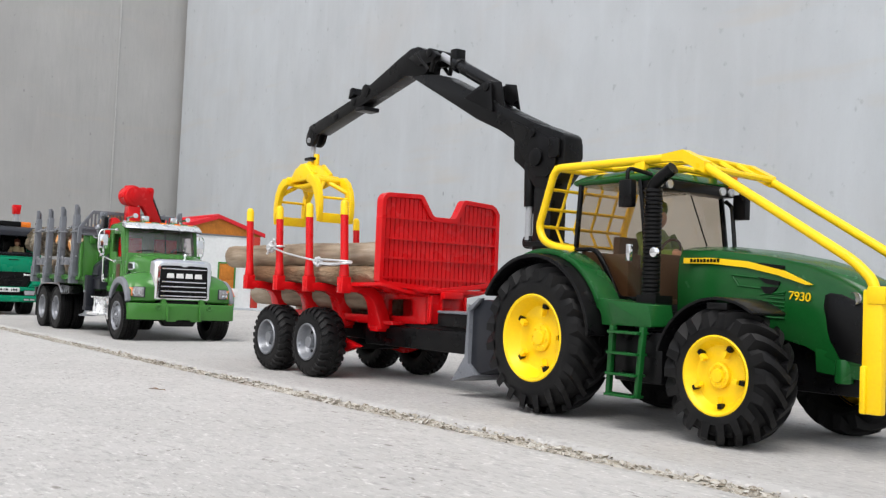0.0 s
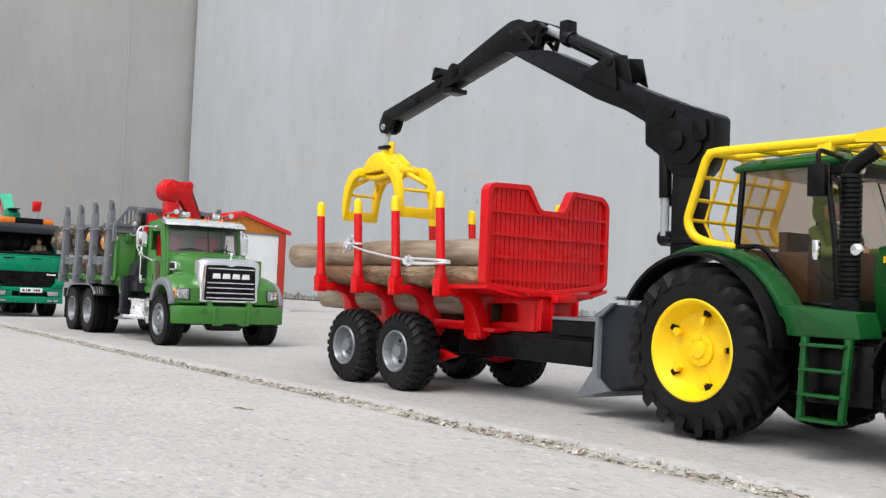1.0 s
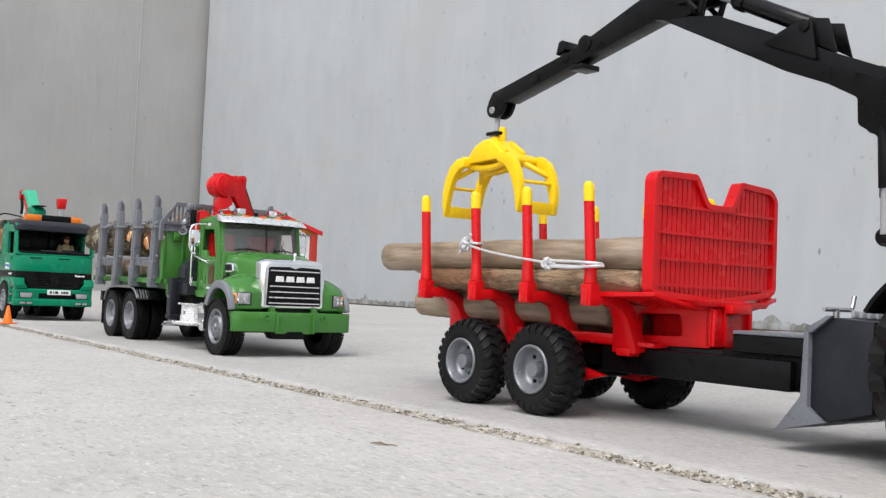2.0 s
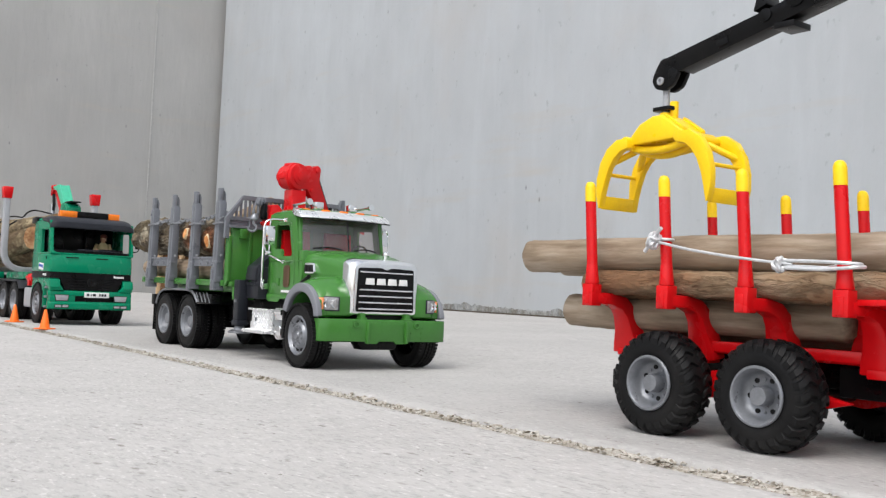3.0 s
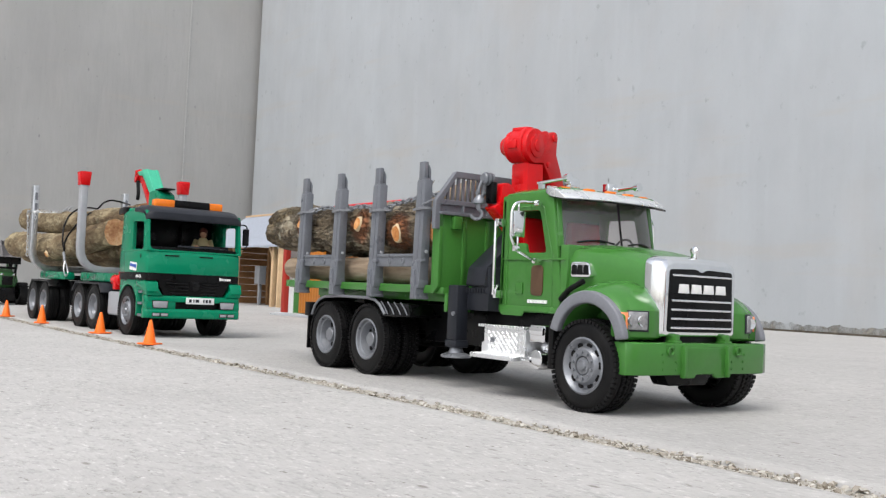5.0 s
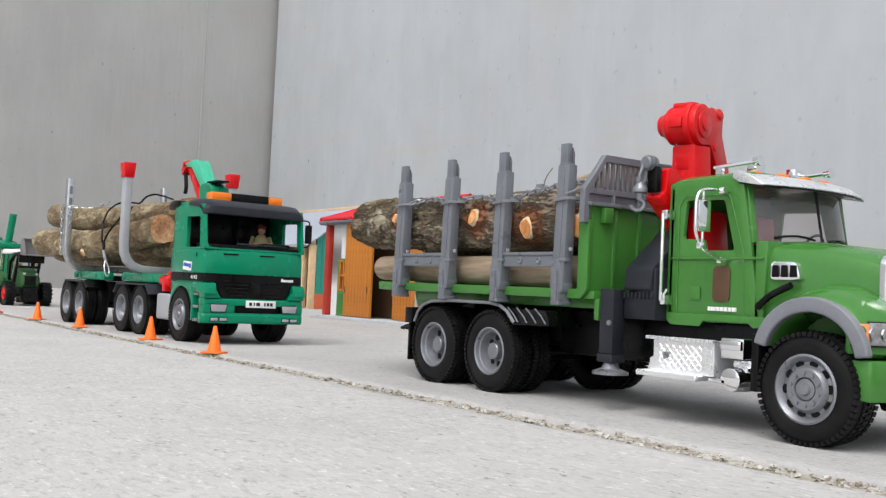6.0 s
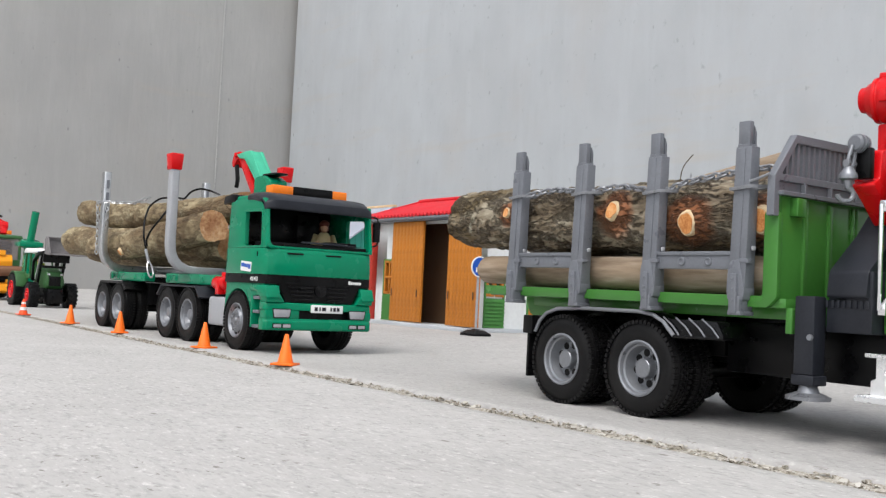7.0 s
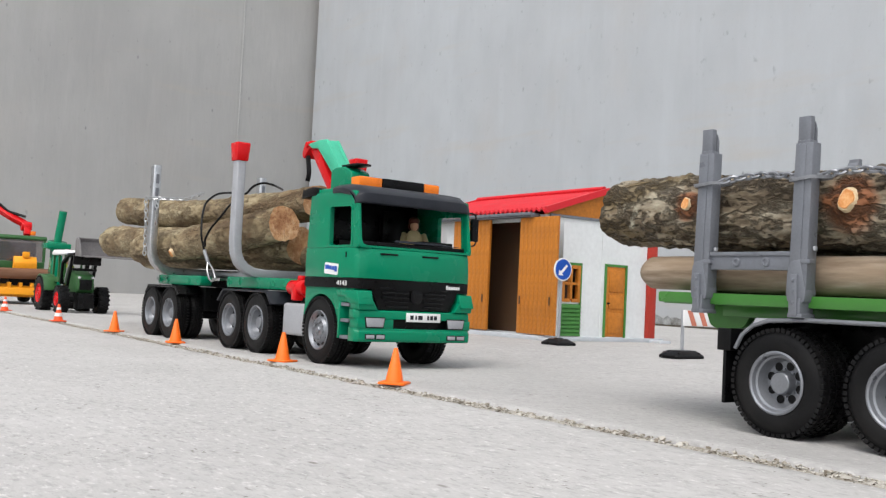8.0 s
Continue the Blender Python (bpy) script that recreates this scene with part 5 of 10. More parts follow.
def bunk_side(s, x):
    bm = bmesh.new()
    pts = [(s * 0.0735, 0.0935), (s * 0.055, 0.093), (s * 0.0435, 0.09), (s * 0.036, 0.0825), (s * 0.0315, 0.071), (s * 0.029, 0.06), (s * 0.028, 0.053)]
    wid = [0.0085, 0.009, 0.0108, 0.0122, 0.013, 0.0135, 0.0135]
    rings = []
    for i, ((y, z), w, hx) in enumerate(zip(pts, wid, (0.0052, 0.0056, 0.0064, 0.0075, 0.009, 0.0115, 0.0125))):
        a, b = Vector(pts[max(0, i - 1)]), Vector(pts[min(len(pts) - 1, i + 1)])
        d = (b - a).normalized()
        n = Vector((d.y, -d.x)) * -s
        rings.append([(x - hx, y + n.x * w / 2, z + n.y * w / 2), (x + hx, y + n.x * w / 2, z + n.y * w / 2), (x + hx, y - n.x * w / 2, z - n.y * w / 2), (x - hx, y - n.x * w / 2, z - n.y * w / 2)])
    loft(bm, rings)
    bx(bm, (x - 0.007, s * 0.028 - 0.008, 0.05), (x + 0.007, s * 0.028 + 0.008, 0.056))
    ob = part("bunk_arm", bm, M_RED, tr, "curved red bunk arm", bev=0.0012)
    bm = bmesh.new()
    bx(bm, (x - 0.0052, s * 0.0735 - 0.0052, 0.0875), (x + 0.0052, s * 0.0735 + 0.0052, 0.104))
    bx(bm, (x - 0.0032, s * 0.0735 - 0.0059, 0.0885), (x + 0.0024, s * 0.0735 + 0.0059, 0.1))
    loft(bm, [ring(Vector((x - 0.0008 * h, s * 0.0735, 0.104 + 0.015 * h)), Vector((1, 0, 0)), Vector((0, 1, 0)), r, 14) for h, r in ((0, 0.0056), (0.35, 0.0049), (1, 0.0042))])
    part("stake_socket", bm, M_RED, ob, bev=0.0008)
    bm = bmesh.new()
    cyl(bm, (x, s * 0.0735, 0.11), (x - 0.0045, s * 0.0735, 0.1665), 0.0041, 14)
    st = part("stake", bm, M_RED, ob, "round red stake")
    bm = bmesh.new()
    top, lean = 0.1815, Vector((-0.005, 0, 0.072)).normalized()
    base = Vector((x - 0.0045, s * 0.0735, 0.1663))
    u, v = Vector((1, 0, 0)), Vector((0, 1, 0))
    prof = [(0, 0.0043), (0.011, 0.0042), (0.0135, 0.0035), (0.015, 0.0022), (0.0154, 0.0006)]
    loft(bm, [ring(base + lean * h, u, v, r, 14) for h, r in prof])
    part("stake_tip", bm, M_YELLOW, ob, "yellow stake tip")
    ob.location += Vector((0.011, -0.0056, 0))


for x in STAKES:
    for s in (-1, 1):
        bunk_side(s, x)

bm = bmesh.new()
bx(bm, (-0.275, -0.032, 0.0575), (-0.03, 0.032, 0.0615))
for s in (-1, 1):
    bx(bm, (-0.27, s * 0.031 - 0.003, 0.0585), (-0.05, s * 0.031 + 0.003, 0.0665))
part("bed_floor", bm, M_RED, tr, "red bed floor between the bunks", bev=0.0014).location += Vector((0.009, -0.0056, 0))
bm = bmesh.new()
for s in (-1, 1):
    y0, y1 = sorted((s * 0.019, s * 0.0235))
    frame_panel(bm, rounded([(-0.056, 0.0585), (0.0195, 0.0605), (0.0185, 0.089), (-0.062, 0.0935)], 0.002), rounded([(-0.0475, 0.0665), (-0.006, 0.0675), (-0.008, 0.0845), (-0.049, 0.083)], 0.004), y0, y1)
    prism(bm, rounded([(-0.079, 0.0545), (-0.056, 0.0545), (-0.0585, 0.066), (-0.062, 0.095), (-0.08, 0.095), (-0.0725, 0.08)], 0.002), min(y0, s * 0.016), max(y1, s * 0.0265))
    # plate flaring out to the corner of the grid
    loft(bm, [[(-0.062, s * 0.019, 0.0885), (0.0185, s * 0.019, 0.0865), (0.0185, s * 0.019, 0.0905), (-0.062, s * 0.019, 0.0935)],
              [(-0.058, s * 0.046, 0.0935), (0.013, s * 0.046, 0.0905), (0.013, s * 0.046, 0.0935), (-0.058, s * 0.046, 0.0975)],
              [(-0.055, s * 0.0735, 0.0945), (0.0085, s * 0.0735, 0.0965), (0.0085, s * 0.0735, 0.0995), (-0.055, s * 0.0735, 0.0985)]])
bx(bm, (-0.05, -0.004, 0.06), (0.012, 0.004, 0.088))
frame_ = part("bed_frame", bm, M_RED, tr, "red bed frame below the front grid", bev=0.0009)
bm = bmesh.new()
bx(bm, (0.0145, -0.0235, 0.061), (0.0195, 0.0235, 0.09))
for y in (-0.0215, -0.008, 0.0215):
    bx(bm, (0.0195, y - 0.0015, 0.0615), (0.0225, y + 0.0015, 0.0885))
prism_x(bm, [(-0.036, 0.0905), (0.04, 0.0905), (0.046, 0.095), (-0.042, 0.095)], 0.006, 0.0225)
bx(bm, (0.0225, -0.012, 0.086), (0.03, 0.012, 0.0925))
part("front_block", bm, M_RED, frame_, bev=0.0009)
bm = bmesh.new()
for s in (-1, 1):
    prism(bm, rounded([(-0.235, 0.034), (-0.154, 0.05), (-0.07, 0.034), (-0.108, 0.024), (-0.154, 0.03), (-0.2, 0.024)], 0.004), s * 0.042 - 0.004, s * 0.042 + 0.004)
part("bogie_beam", bm, M_RED, tr, "red bogie rocker beams", bev=0.001).location += Vector((0.011, -0.0056, 0))
bm = bmesh.new()
bx(bm, (-0.237, -0.022, 0.04), (0.06, 0.022, 0.06))
prism(bm, [(0.03, 0.062), (0.1, 0.0625), (0.145, 0.05), (0.165, 0.05), (0.165, 0.038), (0.12, 0.036), (0.03, 0.036)], -0.024, 0.024)
bx(bm, (0.043, -0.03, 0.06), (0.104, 0.03, 0.0725))
bx(bm, (-0.08, -0.03, 0.036), (0.09, 0.03, 0.0565))
bx(bm, (-0.244, -0.056, 0.032), (-0.236, 0.056, 0.054))
bx(bm, (-0.248, -0.06, 0.026), (-0.242, -0.046, 0.041))
for x in (-0.2, -0.108):
    cyl(bm, (x, -0.06, 0.034), (x, 0.06, 0.034), 0.006)
part("drawbar_chassis", bm, M_BLACK, tr, "black chassis beam and drawbar", bev=0.0015)
bm = bmesh.new()
bx(bm, (0.044, -0.031, 0.0725), (0.103, 0.031, 0.075))
part("deck_plate", bm, M_SGREY, tr, bev=0.0006)

# loading crane
bm = bmesh.new()
prism(bm, [(0.149, 0.05), (0.1715, 0.05), (0.1715, 0.2), (0.16, 0.207), (0.149, 0.2)], -0.0095, 0.0095)
cyl(bm, (0.16, 0, 0.045), (0.16, 0, 0.085), 0.022, 24)
bx(bm, (0.14, -0.0125, 0.1355), (0.174, 0.0125, 0.1405))
cran = part("crane_column", bm, M_BLACK, tr, "black crane column", bev=0.0012)
bm = bmesh.new()
prism(bm, rounded(shrink([(-0.045, 0.3165), (-0.0225, 0.3038), (0.0344, 0.2746), (0.0661, 0.258), (0.099, 0.2444), (0.1205, 0.2325), (0.121, 0.2145), (0.134, 0.206), (0.15, 0.188), (0.172, 0.185), (0.188, 0.2), (0.1885, 0.231), (0.183, 0.2355),
                   (0.1495, 0.2475), (0.1042, 0.2674), (0.0749, 0.2812), (0.0332, 0.3), (0.007, 0.312), (-0.0195, 0.3166)], 0.0012), 0.0025), -0.0105, 0.0105)
boom = part("main_boom", bm, M_BLACK, tr, "black main boom", bev=0.0012)
for s in (-1, 1):
    a, b = sorted((s * 0.0105, s * 0.0135))
    bm = bmesh.new()
    prism(bm, rounded([(0.048, 0.2818), (0.081, 0.2935), (0.0885, 0.2905), (0.0925, 0.2625)], 0.003), a, b)
    cyl(bm, (0.083, s * 0.0125, 0.2875), (0.083, s * 0.0152, 0.2875), 0.004, 12)
    part("boom_side_plate", bm, M_BLACK, boom, "raised black side plate", bev=0.0008)
    bm = bmesh.new()
    prism(bm, rounded([(0.118, 0.2525), (0.165, 0.2325), (0.178, 0.226), (0.179, 0.206), (0.168, 0.196), (0.152, 0.198), (0.132, 0.222)], 0.004), a, b)
    part("boom_side_plate", bm, M_BLACK, boom, "raised black side plate", bev=0.0008)
    bm = bmesh.new()
    prism(bm, rounded([(0.171, 0.231), (0.1835, 0.229), (0.184, 0.2125), (0.172, 0.212)], 0.003), *sorted((s * 0.012, s * 0.0155)))
    part("bolt_plate", bm, M_BLACK, boom, bev=0.0008)
    for x, z, r, y1 in ((0.1555, 0.2145, 0.0078, 0.016), (0.1495, 0.237, 0.0036, 0.0155)):
        bm = bmesh.new()
        cyl(bm, (x, s * 0.012, z), (x, s * y1, z), r, 18)
        part("pivot_cap", bm, M_BLACK, boom, bev=0.0006)
    bm = bmesh.new()
    prism(bm, [(0.084, 0.278), (0.084, 0.294), (0.099, 0.291), (0.106, 0.2655)], *sorted((s * 0.0085, s * 0.0105)))
    part("cylinder_bracket", bm, M_BLACK, boom, bev=0.0006)
for x, z in ((0.118, 0.2585), (0.142, 0.2485), (0.168, 0.238)):
    bm = bmesh.new()
    cen(bm, (0, 0, 0), (0.016, 0.016, 0.003), Matrix.Translation((x, 0, z)) @ Euler((0, radians(24), 0)).to_matrix().to_4x4())
    part("boom_pad", bm, M_BLACK, boom, bev=0.0006)
bm = bmesh.new()
prism(bm, rounded(shrink([(-0.2585, 0.2895), (-0.1486, 0.3146), (-0.0697, 0.3444), (-0.05, 0.351), (-0.036, 0.351), (-0.0225, 0.345), (-0.014, 0.331), (-0.0175, 0.315), (-0.0365, 0.3115), (-0.0547, 0.3165), (-0.1473, 0.2938), (-0.236, 0.2725)], 0.0034), 0.002), -0.0085, 0.0085)
bx(bm, (-0.149, -0.0105, 0.2925), (-0.133, 0.0105, 0.297))
cyl(bm, (-0.1335, -0.0095, 0.314), (-0.1335, 0.0095, 0.314), 0.0075, 20)
cyl(bm, (-0.158, -0.0095, 0.305), (-0.158, 0.0095, 0.305), 0.005, 16)
for y0, y1 in ((-0.0075, -0.0035), (0.0035, 0.0075)):
    prism(bm, rounded([(-0.2555, 0.2885), (-0.244, 0.2885), (-0.2375, 0.2765), (-0.243, 0.266), (-0.2515, 0.2625), (-0.2605, 0.2645), (-0.2645, 0.271), (-0.2625, 0.2775)], 0.003), y0, y1)
# stiffening web along the underside and a cable clip
bx(bm, (-0.2, -0.0098, 0.2885), (-0.19, 0.0098, 0.294), Matrix.Translation((-0.195, 0, 0.291)) @ Euler((0, radians(-15), 0)).to_matrix().to_4x4() @ Matrix.Translation((0.195, 0, -0.291)))
prism(bm, rounded([(-0.168, 0.309), (-0.165, 0.3205), (-0.16, 0.322), (-0.157, 0.313)], 0.0015), -0.0095, 0.0095)
stick = part("outer_boom", bm, M_BLACK, tr, "black outer boom", bev=0.001)
bm = bmesh.new()
lathe(bm, [(-0.0072, 0.0034), (-0.0088, 0.0033), (-0.009, 0.0018), (-0.0078, 0.0016), (-0.0078, 0)], 16, (-0.2552, 0, 0.2705))
part("boom_pin", bm, M_LGREY, stick)
for s in (-1, 1):
    bm = bmesh.new()
    prism(bm, rounded([(-0.046, 0.336), (-0.028, 0.341), (-0.006, 0.339), (0.004, 0.331), (-0.006, 0.325), (-0.03, 0.326)], 0.003), *sorted((s * 0.0075, s * 0.0145)))
    tube(bm, [(-0.008, s * 0.012, 0.316), (-0.002, s * 0.012, 0.334)], 0.0025, 8)
    tube(bm, [(-0.03, s * 0.013, 0.338), (-0.01, s * 0.013, 0.318)], 0.0022, 8)
    part("elbow_link", bm, M_BLACK, stick, bev=0.0006)
bm = bmesh.new()
cyl(bm, (-0.008, -0.016, 0.3355), (-0.008, 0.016, 0.3355), 0.0045, 14)
part("elbow_pin", bm, M_BLACK, stick, bev=0.0006)
bm = bmesh.new()
bx(bm, (0.015, -0.006, 0.318), (0.025, 0.006, 0.336))
part("hose_clip", bm, M_BLACK, boom, bev=0.0006)
bm = bmesh.new()
cyl(bm, (-0.008, 0, 0.335), (0.026, 0, 0.3185), 0.0042, 16)
cyl(bm, (0.0755, -0.0, 0.2945), (0.0765, 0, 0.294), 0.004, 12)
part("piston_rod", bm, M_LGREY, boom, "light grey piston rod")
bm = bmesh.new()
cyl(bm, (0.02, 0, 0.3215), (0.082, 0, 0.2895), 0.0066, 20)
cyl(bm, (0.018, 0, 0.3225), (0.026, 0, 0.3183), 0.0076, 20)
part("hydraulic_cylinder", bm, M_BLACKG, boom, "black hydraulic cylinder", bev=0.0006)
bm = bmesh.new()
cyl(bm, (0.139, -0.006, 0.212), (0.1405, -0.006, 0.172), 0.005, 16)
bx(bm, (0.1355, -0.006, 0.166), (0.1455, 0.006, 0.175))
cyl(bm, (0.1315, -0.008, 0.2135), (0.1315, 0.008, 0.2135), 0.005, 16)
cyl(bm, (0.1405, -0.008, 0.1405), (0.1405, 0.008, 0.1405), 0.0062, 18)
part("lift_cylinder", bm, M_BLACK, cran, bev=0.0006)
bm = bmesh.new()
cyl(bm, (0.1405, -0.006, 0.174), (0.1405, -0.006, 0.142), 0.0034, 14)
part("lift_rod", bm, M_LGREY, cran, "light grey lift rod")

# grapple
GC = -0.2511
GRIP = Matrix.Translation((GC, -0.0048, 0)) @ Euler((0, 0, radians(-2.7))).to_matrix().to_4x4()
bm = bmesh.new()
cyl(bm, (-0.2545, -0.001, 0.268), (GC, -0.0048, 0.243), 0.0028, 12)
part("grapple_pin", bm, M_LGREY, stick, "light grey swivel pin")
bm = bmesh.new()
collar = rounded([(-0.0105, -0.006), (0.0085, -0.006), (0.0085, 0.006), (-0.0105, 0.006)], 0.003)
prism_z(bm, collar, 0.2458, 0.2492)
part("rotator", bm, M_BLACK, tr, "black rotator collar", bev=0.0008).matrix_basis = GRIP
bm = bmesh.new()
cyl(bm, (0.0058, 0.003, 0.2535), (0.0058, 0.003, 0.238), 0.0036, 14)
cyl(bm, (0, 0, 0.2445), (0, 0, 0.238), 0.005, 16)
HEX = [(-0.0255, 0.2185), (-0.0262, 0.2235), (-0.0145, 0.235), (-0.0005, 0.2402), (0.0085, 0.2402), (0.0165, 0.236), (0.0305, 0.2255), (0.0305, 0.2205)]
loft(bm, [[(x * k, y, 0.2185 + (z - 0.2185) * k) for x, z in HEX] for y, k in ((-0.0155, 0.9), (-0.0145, 1.0), (0.0145, 1.0), (0.0155, 0.9))])
# raised edges of the sloping top, with a sunken slot between
for s in (-1, 1):
    loft(bm, [[(0.0105, s * 0.0105 + d, 0.2395 + h) for d, h in ((-0.0025, -0.001), (0.0025, -0.001), (0.0025, 0.002), (-0.0025, 0.002))], [(0.0305, s * 0.0105 + d, 0.2265 + h) for d, h in ((-0.0025, -0.001), (0.0025, -0.001), (0.0025, 0.002), (-0.0025, 0.002))]])
# knuckles and links on the underside
for x in (-0.026, 0.031):
    cyl(bm, (x, -0.0195, 0.2205), (x, 0.0195, 0.2205), 0.0052, 16)
for y, h in ((-0.009, 0.2135), (0.0, 0.2105), (0.009, 0.2135)):
    tube(bm, [(-0.026, y, 0.2165), (-0.008, y, h), (0.012, y, h), (0.031, y, 0.2175)], 0.0036, 8, rad=0.01)
grap = part("grapple_head", bm, M_YELLOW, tr, "yellow grapple head", bev=0.001)
grap.matrix_basis = GRIP
for sx, x0, w in ((-1, -0.0245, 0.0192), (1, 0.0375, 0.0205)):
    bm = bmesh.new()
    arcpts = [(-0.004, 0.2195), (0.0055, 0.2185), (0.0145, 0.2125), (0.021, 0.203), (0.025, 0.191), (0.0265, 0.18), (0.0262, 0.168)]
    thick = [0.0075, 0.0105, 0.0118, 0.0112, 0.0095, 0.0066, 0.0012]
    for y in (-w, w):
        rings = []
        for k, ((dx, z), th) in enumerate(zip(arcpts, thick)):
            a, b = arcpts[max(0, k - 1)], arcpts[min(len(arcpts) - 1, k + 1)]
            d = Vector((b[0] - a[0], b[1] - a[1])).normalized()
            n = Vector((-d.y, d.x))
            rings.append([(x0 + sx * (dx + n.x * th / 2), y - 0.0031, z + n.y * th / 2), (x0 + sx * (dx + n.x * th / 2), y + 0.0031, z + n.y * th / 2),
                          (x0 + sx * (dx - n.x * th / 2), y + 0.0031, z - n.y * th / 2), (x0 + sx * (dx - n.x * th / 2), y - 0.0031, z - n.y * th / 2)])
        loft(bm, rings)
    x1 = x0 + sx * 0.026
    loft(bm, [[(x1 - 0.0022, y, 0.1785), (x1 + 0.0022, y, 0.1785), (x1 + 0.0004, y, 0.1675), (x1 - 0.0004, y, 0.1675)] for y in (-w, w)])
    cyl(bm, (x0 + sx * 0.0235, -w, 0.1965), (x0 + sx * 0.0235, w, 0.1965), 0.0017, 10)
    # cross knuckle and slanting braces behind it
    cyl(bm, (x0, -w, 0.2185), (x0, w, 0.2185), 0.0042, 12)
    tube(bm, [(x0 + sx * 0.021, -w, 0.203), (x0 - sx * 0.001, -w * 0.1, 0.2175)], 0.0028, 8)
    tube(bm, [(x0 + sx * 0.021, w, 0.203), (x0 - sx * 0.001, w * 0.1, 0.2175)], 0.0028, 8)
    part("grapple_claw", bm, M_YELLOW, grap, "curved yellow grapple claw", bev=0.001)

# load of the trailer: peeled poles, and a silver cord knotted round the stakes
GL = "peeled poles on the trailer"
for k, (x0, y, z, r, x1, lb) in enumerate((
        (-0.3655, -0.0475, 0.1268, 0.0134, -0.0195, "long peeled grey-brown pole lying on top of the trailer load"),
        (-0.352, -0.0195, 0.1235, 0.0122, -0.0195, "peeled pole with a pale knot on the trailer load"),
        (-0.345, 0.009, 0.1205, 0.0125, -0.0195, "peeled grey-brown pole on the trailer load"),
        (-0.35, 0.0375, 0.1215, 0.0125, -0.0195, "peeled grey-brown pole beside the far stakes"),
        (-0.29, -0.0545, 0.1055, 0.0095, -0.025, "thin peeled pole lying against the near stakes"),
        (-0.302, -0.029, 0.1035, 0.0095, -0.025, "rough peeled pole in the middle of the load"),
        (-0.30, 0.0, 0.098, 0.012, -0.025, "peeled pole in the middle of the load"),
        (-0.305, 0.03, 0.0985, 0.0125, -0.025, "peeled pole in the middle of the load"),
        (-0.338, -0.0215, 0.0828, 0.0138, -0.083, "thick peeled pole lying on the trailer bunks"),
        (-0.292, 0.0125, 0.0755, 0.0125, -0.083, "peeled pole lying on the trailer bunks"))):
    rugged = "rough" in lb or "thin" in lb
    log("log", TL, (x0, y, z), (x1, y + 0.002, z + 0.001), r, r * 0.95, M_RUGGED if rugged else M_PEELED, lb, seed=k, rough=0.16 if rugged else 0.07, round_end=0.0035, n=24, steps=60, group=GL, end=M_END2 if k == 4 else M_PEELED)

M_CORD = mat("silver_cord", (0.62, 0.63, 0.64), 0.35, metal=0.4, vary=0.1, scale=300)
bm = bmesh.new()
Y = -0.081
tube(bm, [(-0.1985, Y, 0.1345), (-0.17, Y - 0.0005, 0.1285), (-0.135, Y, 0.1235), (-0.1, Y - 0.001, 0.1195), (-0.09, Y, 0.1185)], 0.001, 7, rad=0.01)
tube(bm, [(-0.0945, Y, 0.121), (-0.075, Y, 0.1205), (-0.055, Y - 0.001, 0.1195), (-0.0475, -0.074, 0.119), (-0.055, -0.0675, 0.119), (-0.066, -0.07, 0.1185), (-0.0655, Y, 0.1165), (-0.0945, Y, 0.1175)], 0.0012, 7, rad=0.006)
tube(bm, [(-0.0945, Y - 0.001, 0.1165), (-0.07, Y - 0.001, 0.1155), (-0.05, Y, 0.117), (-0.047, -0.073, 0.1175)], 0.0012, 7, rad=0.006)


def knot_tangle(bm, c, size, seed, turns=5):
    rg = random.Random(seed)
    for k in range(turns):
        a = Euler((rg.uniform(0, 3), rg.uniform(0, 3), rg.uniform(0, 3))).to_matrix()
        loop = [Vector(c) + a @ Vector((size * math.cos(t), size * 0.55 * math.sin(t), size * 0.25 * math.sin(2 * t))) for t in [2 * math.pi * i / 14 for i in range(14)]]
        tube(bm, loop, 0.0012, 6, closed=True)


knot_tangle(bm, (-0.2, Y, 0.135), 0.0056, 3, 9)
knot_tangle(bm, (-0.0985, Y, 0.1185), 0.0046, 5, 6)
tube(bm, [(-0.2, Y, 0.138), (-0.192, Y - 0.002, 0.1435)], 0.0014, 6)
tube(bm, [(-0.202, Y, 0.134), (-0.2065, Y - 0.002, 0.127)], 0.0014, 6)
ringp = [(-0.197 + 0.0062 * math.cos(t), -0.0735 + 0.0062 * math.sin(t), 0.136) for t in [2 * math.pi * i / 16 for i in range(16)]]
tube(bm, ringp, 0.0012, 6, closed=True)
solo("rope", bm, M_CORD, "silver rope knotted round the trailer stakes", "rope", TL)

# ---- green logging truck with red crane ----
MK = pose(-1.3418, 0.4826, 0, 0, 0, 0)
mk = thing("logging_truck", MK, "green toy logging truck with chrome grille, grey stakes and red crane", "toy truck")
for s in (-1, 1):
    wheel(mk, "truck_front", -0.0005, -0.0945 if s < 0 else 0.079, roll=14)
    wheel(mk, "truck_rear", -0.333, -0.095 if s < 0 else 0.08, roll=5)
    wheel(mk, "truck_rear", -0.4225, -0.095 if s < 0 else 0.08, roll=31)

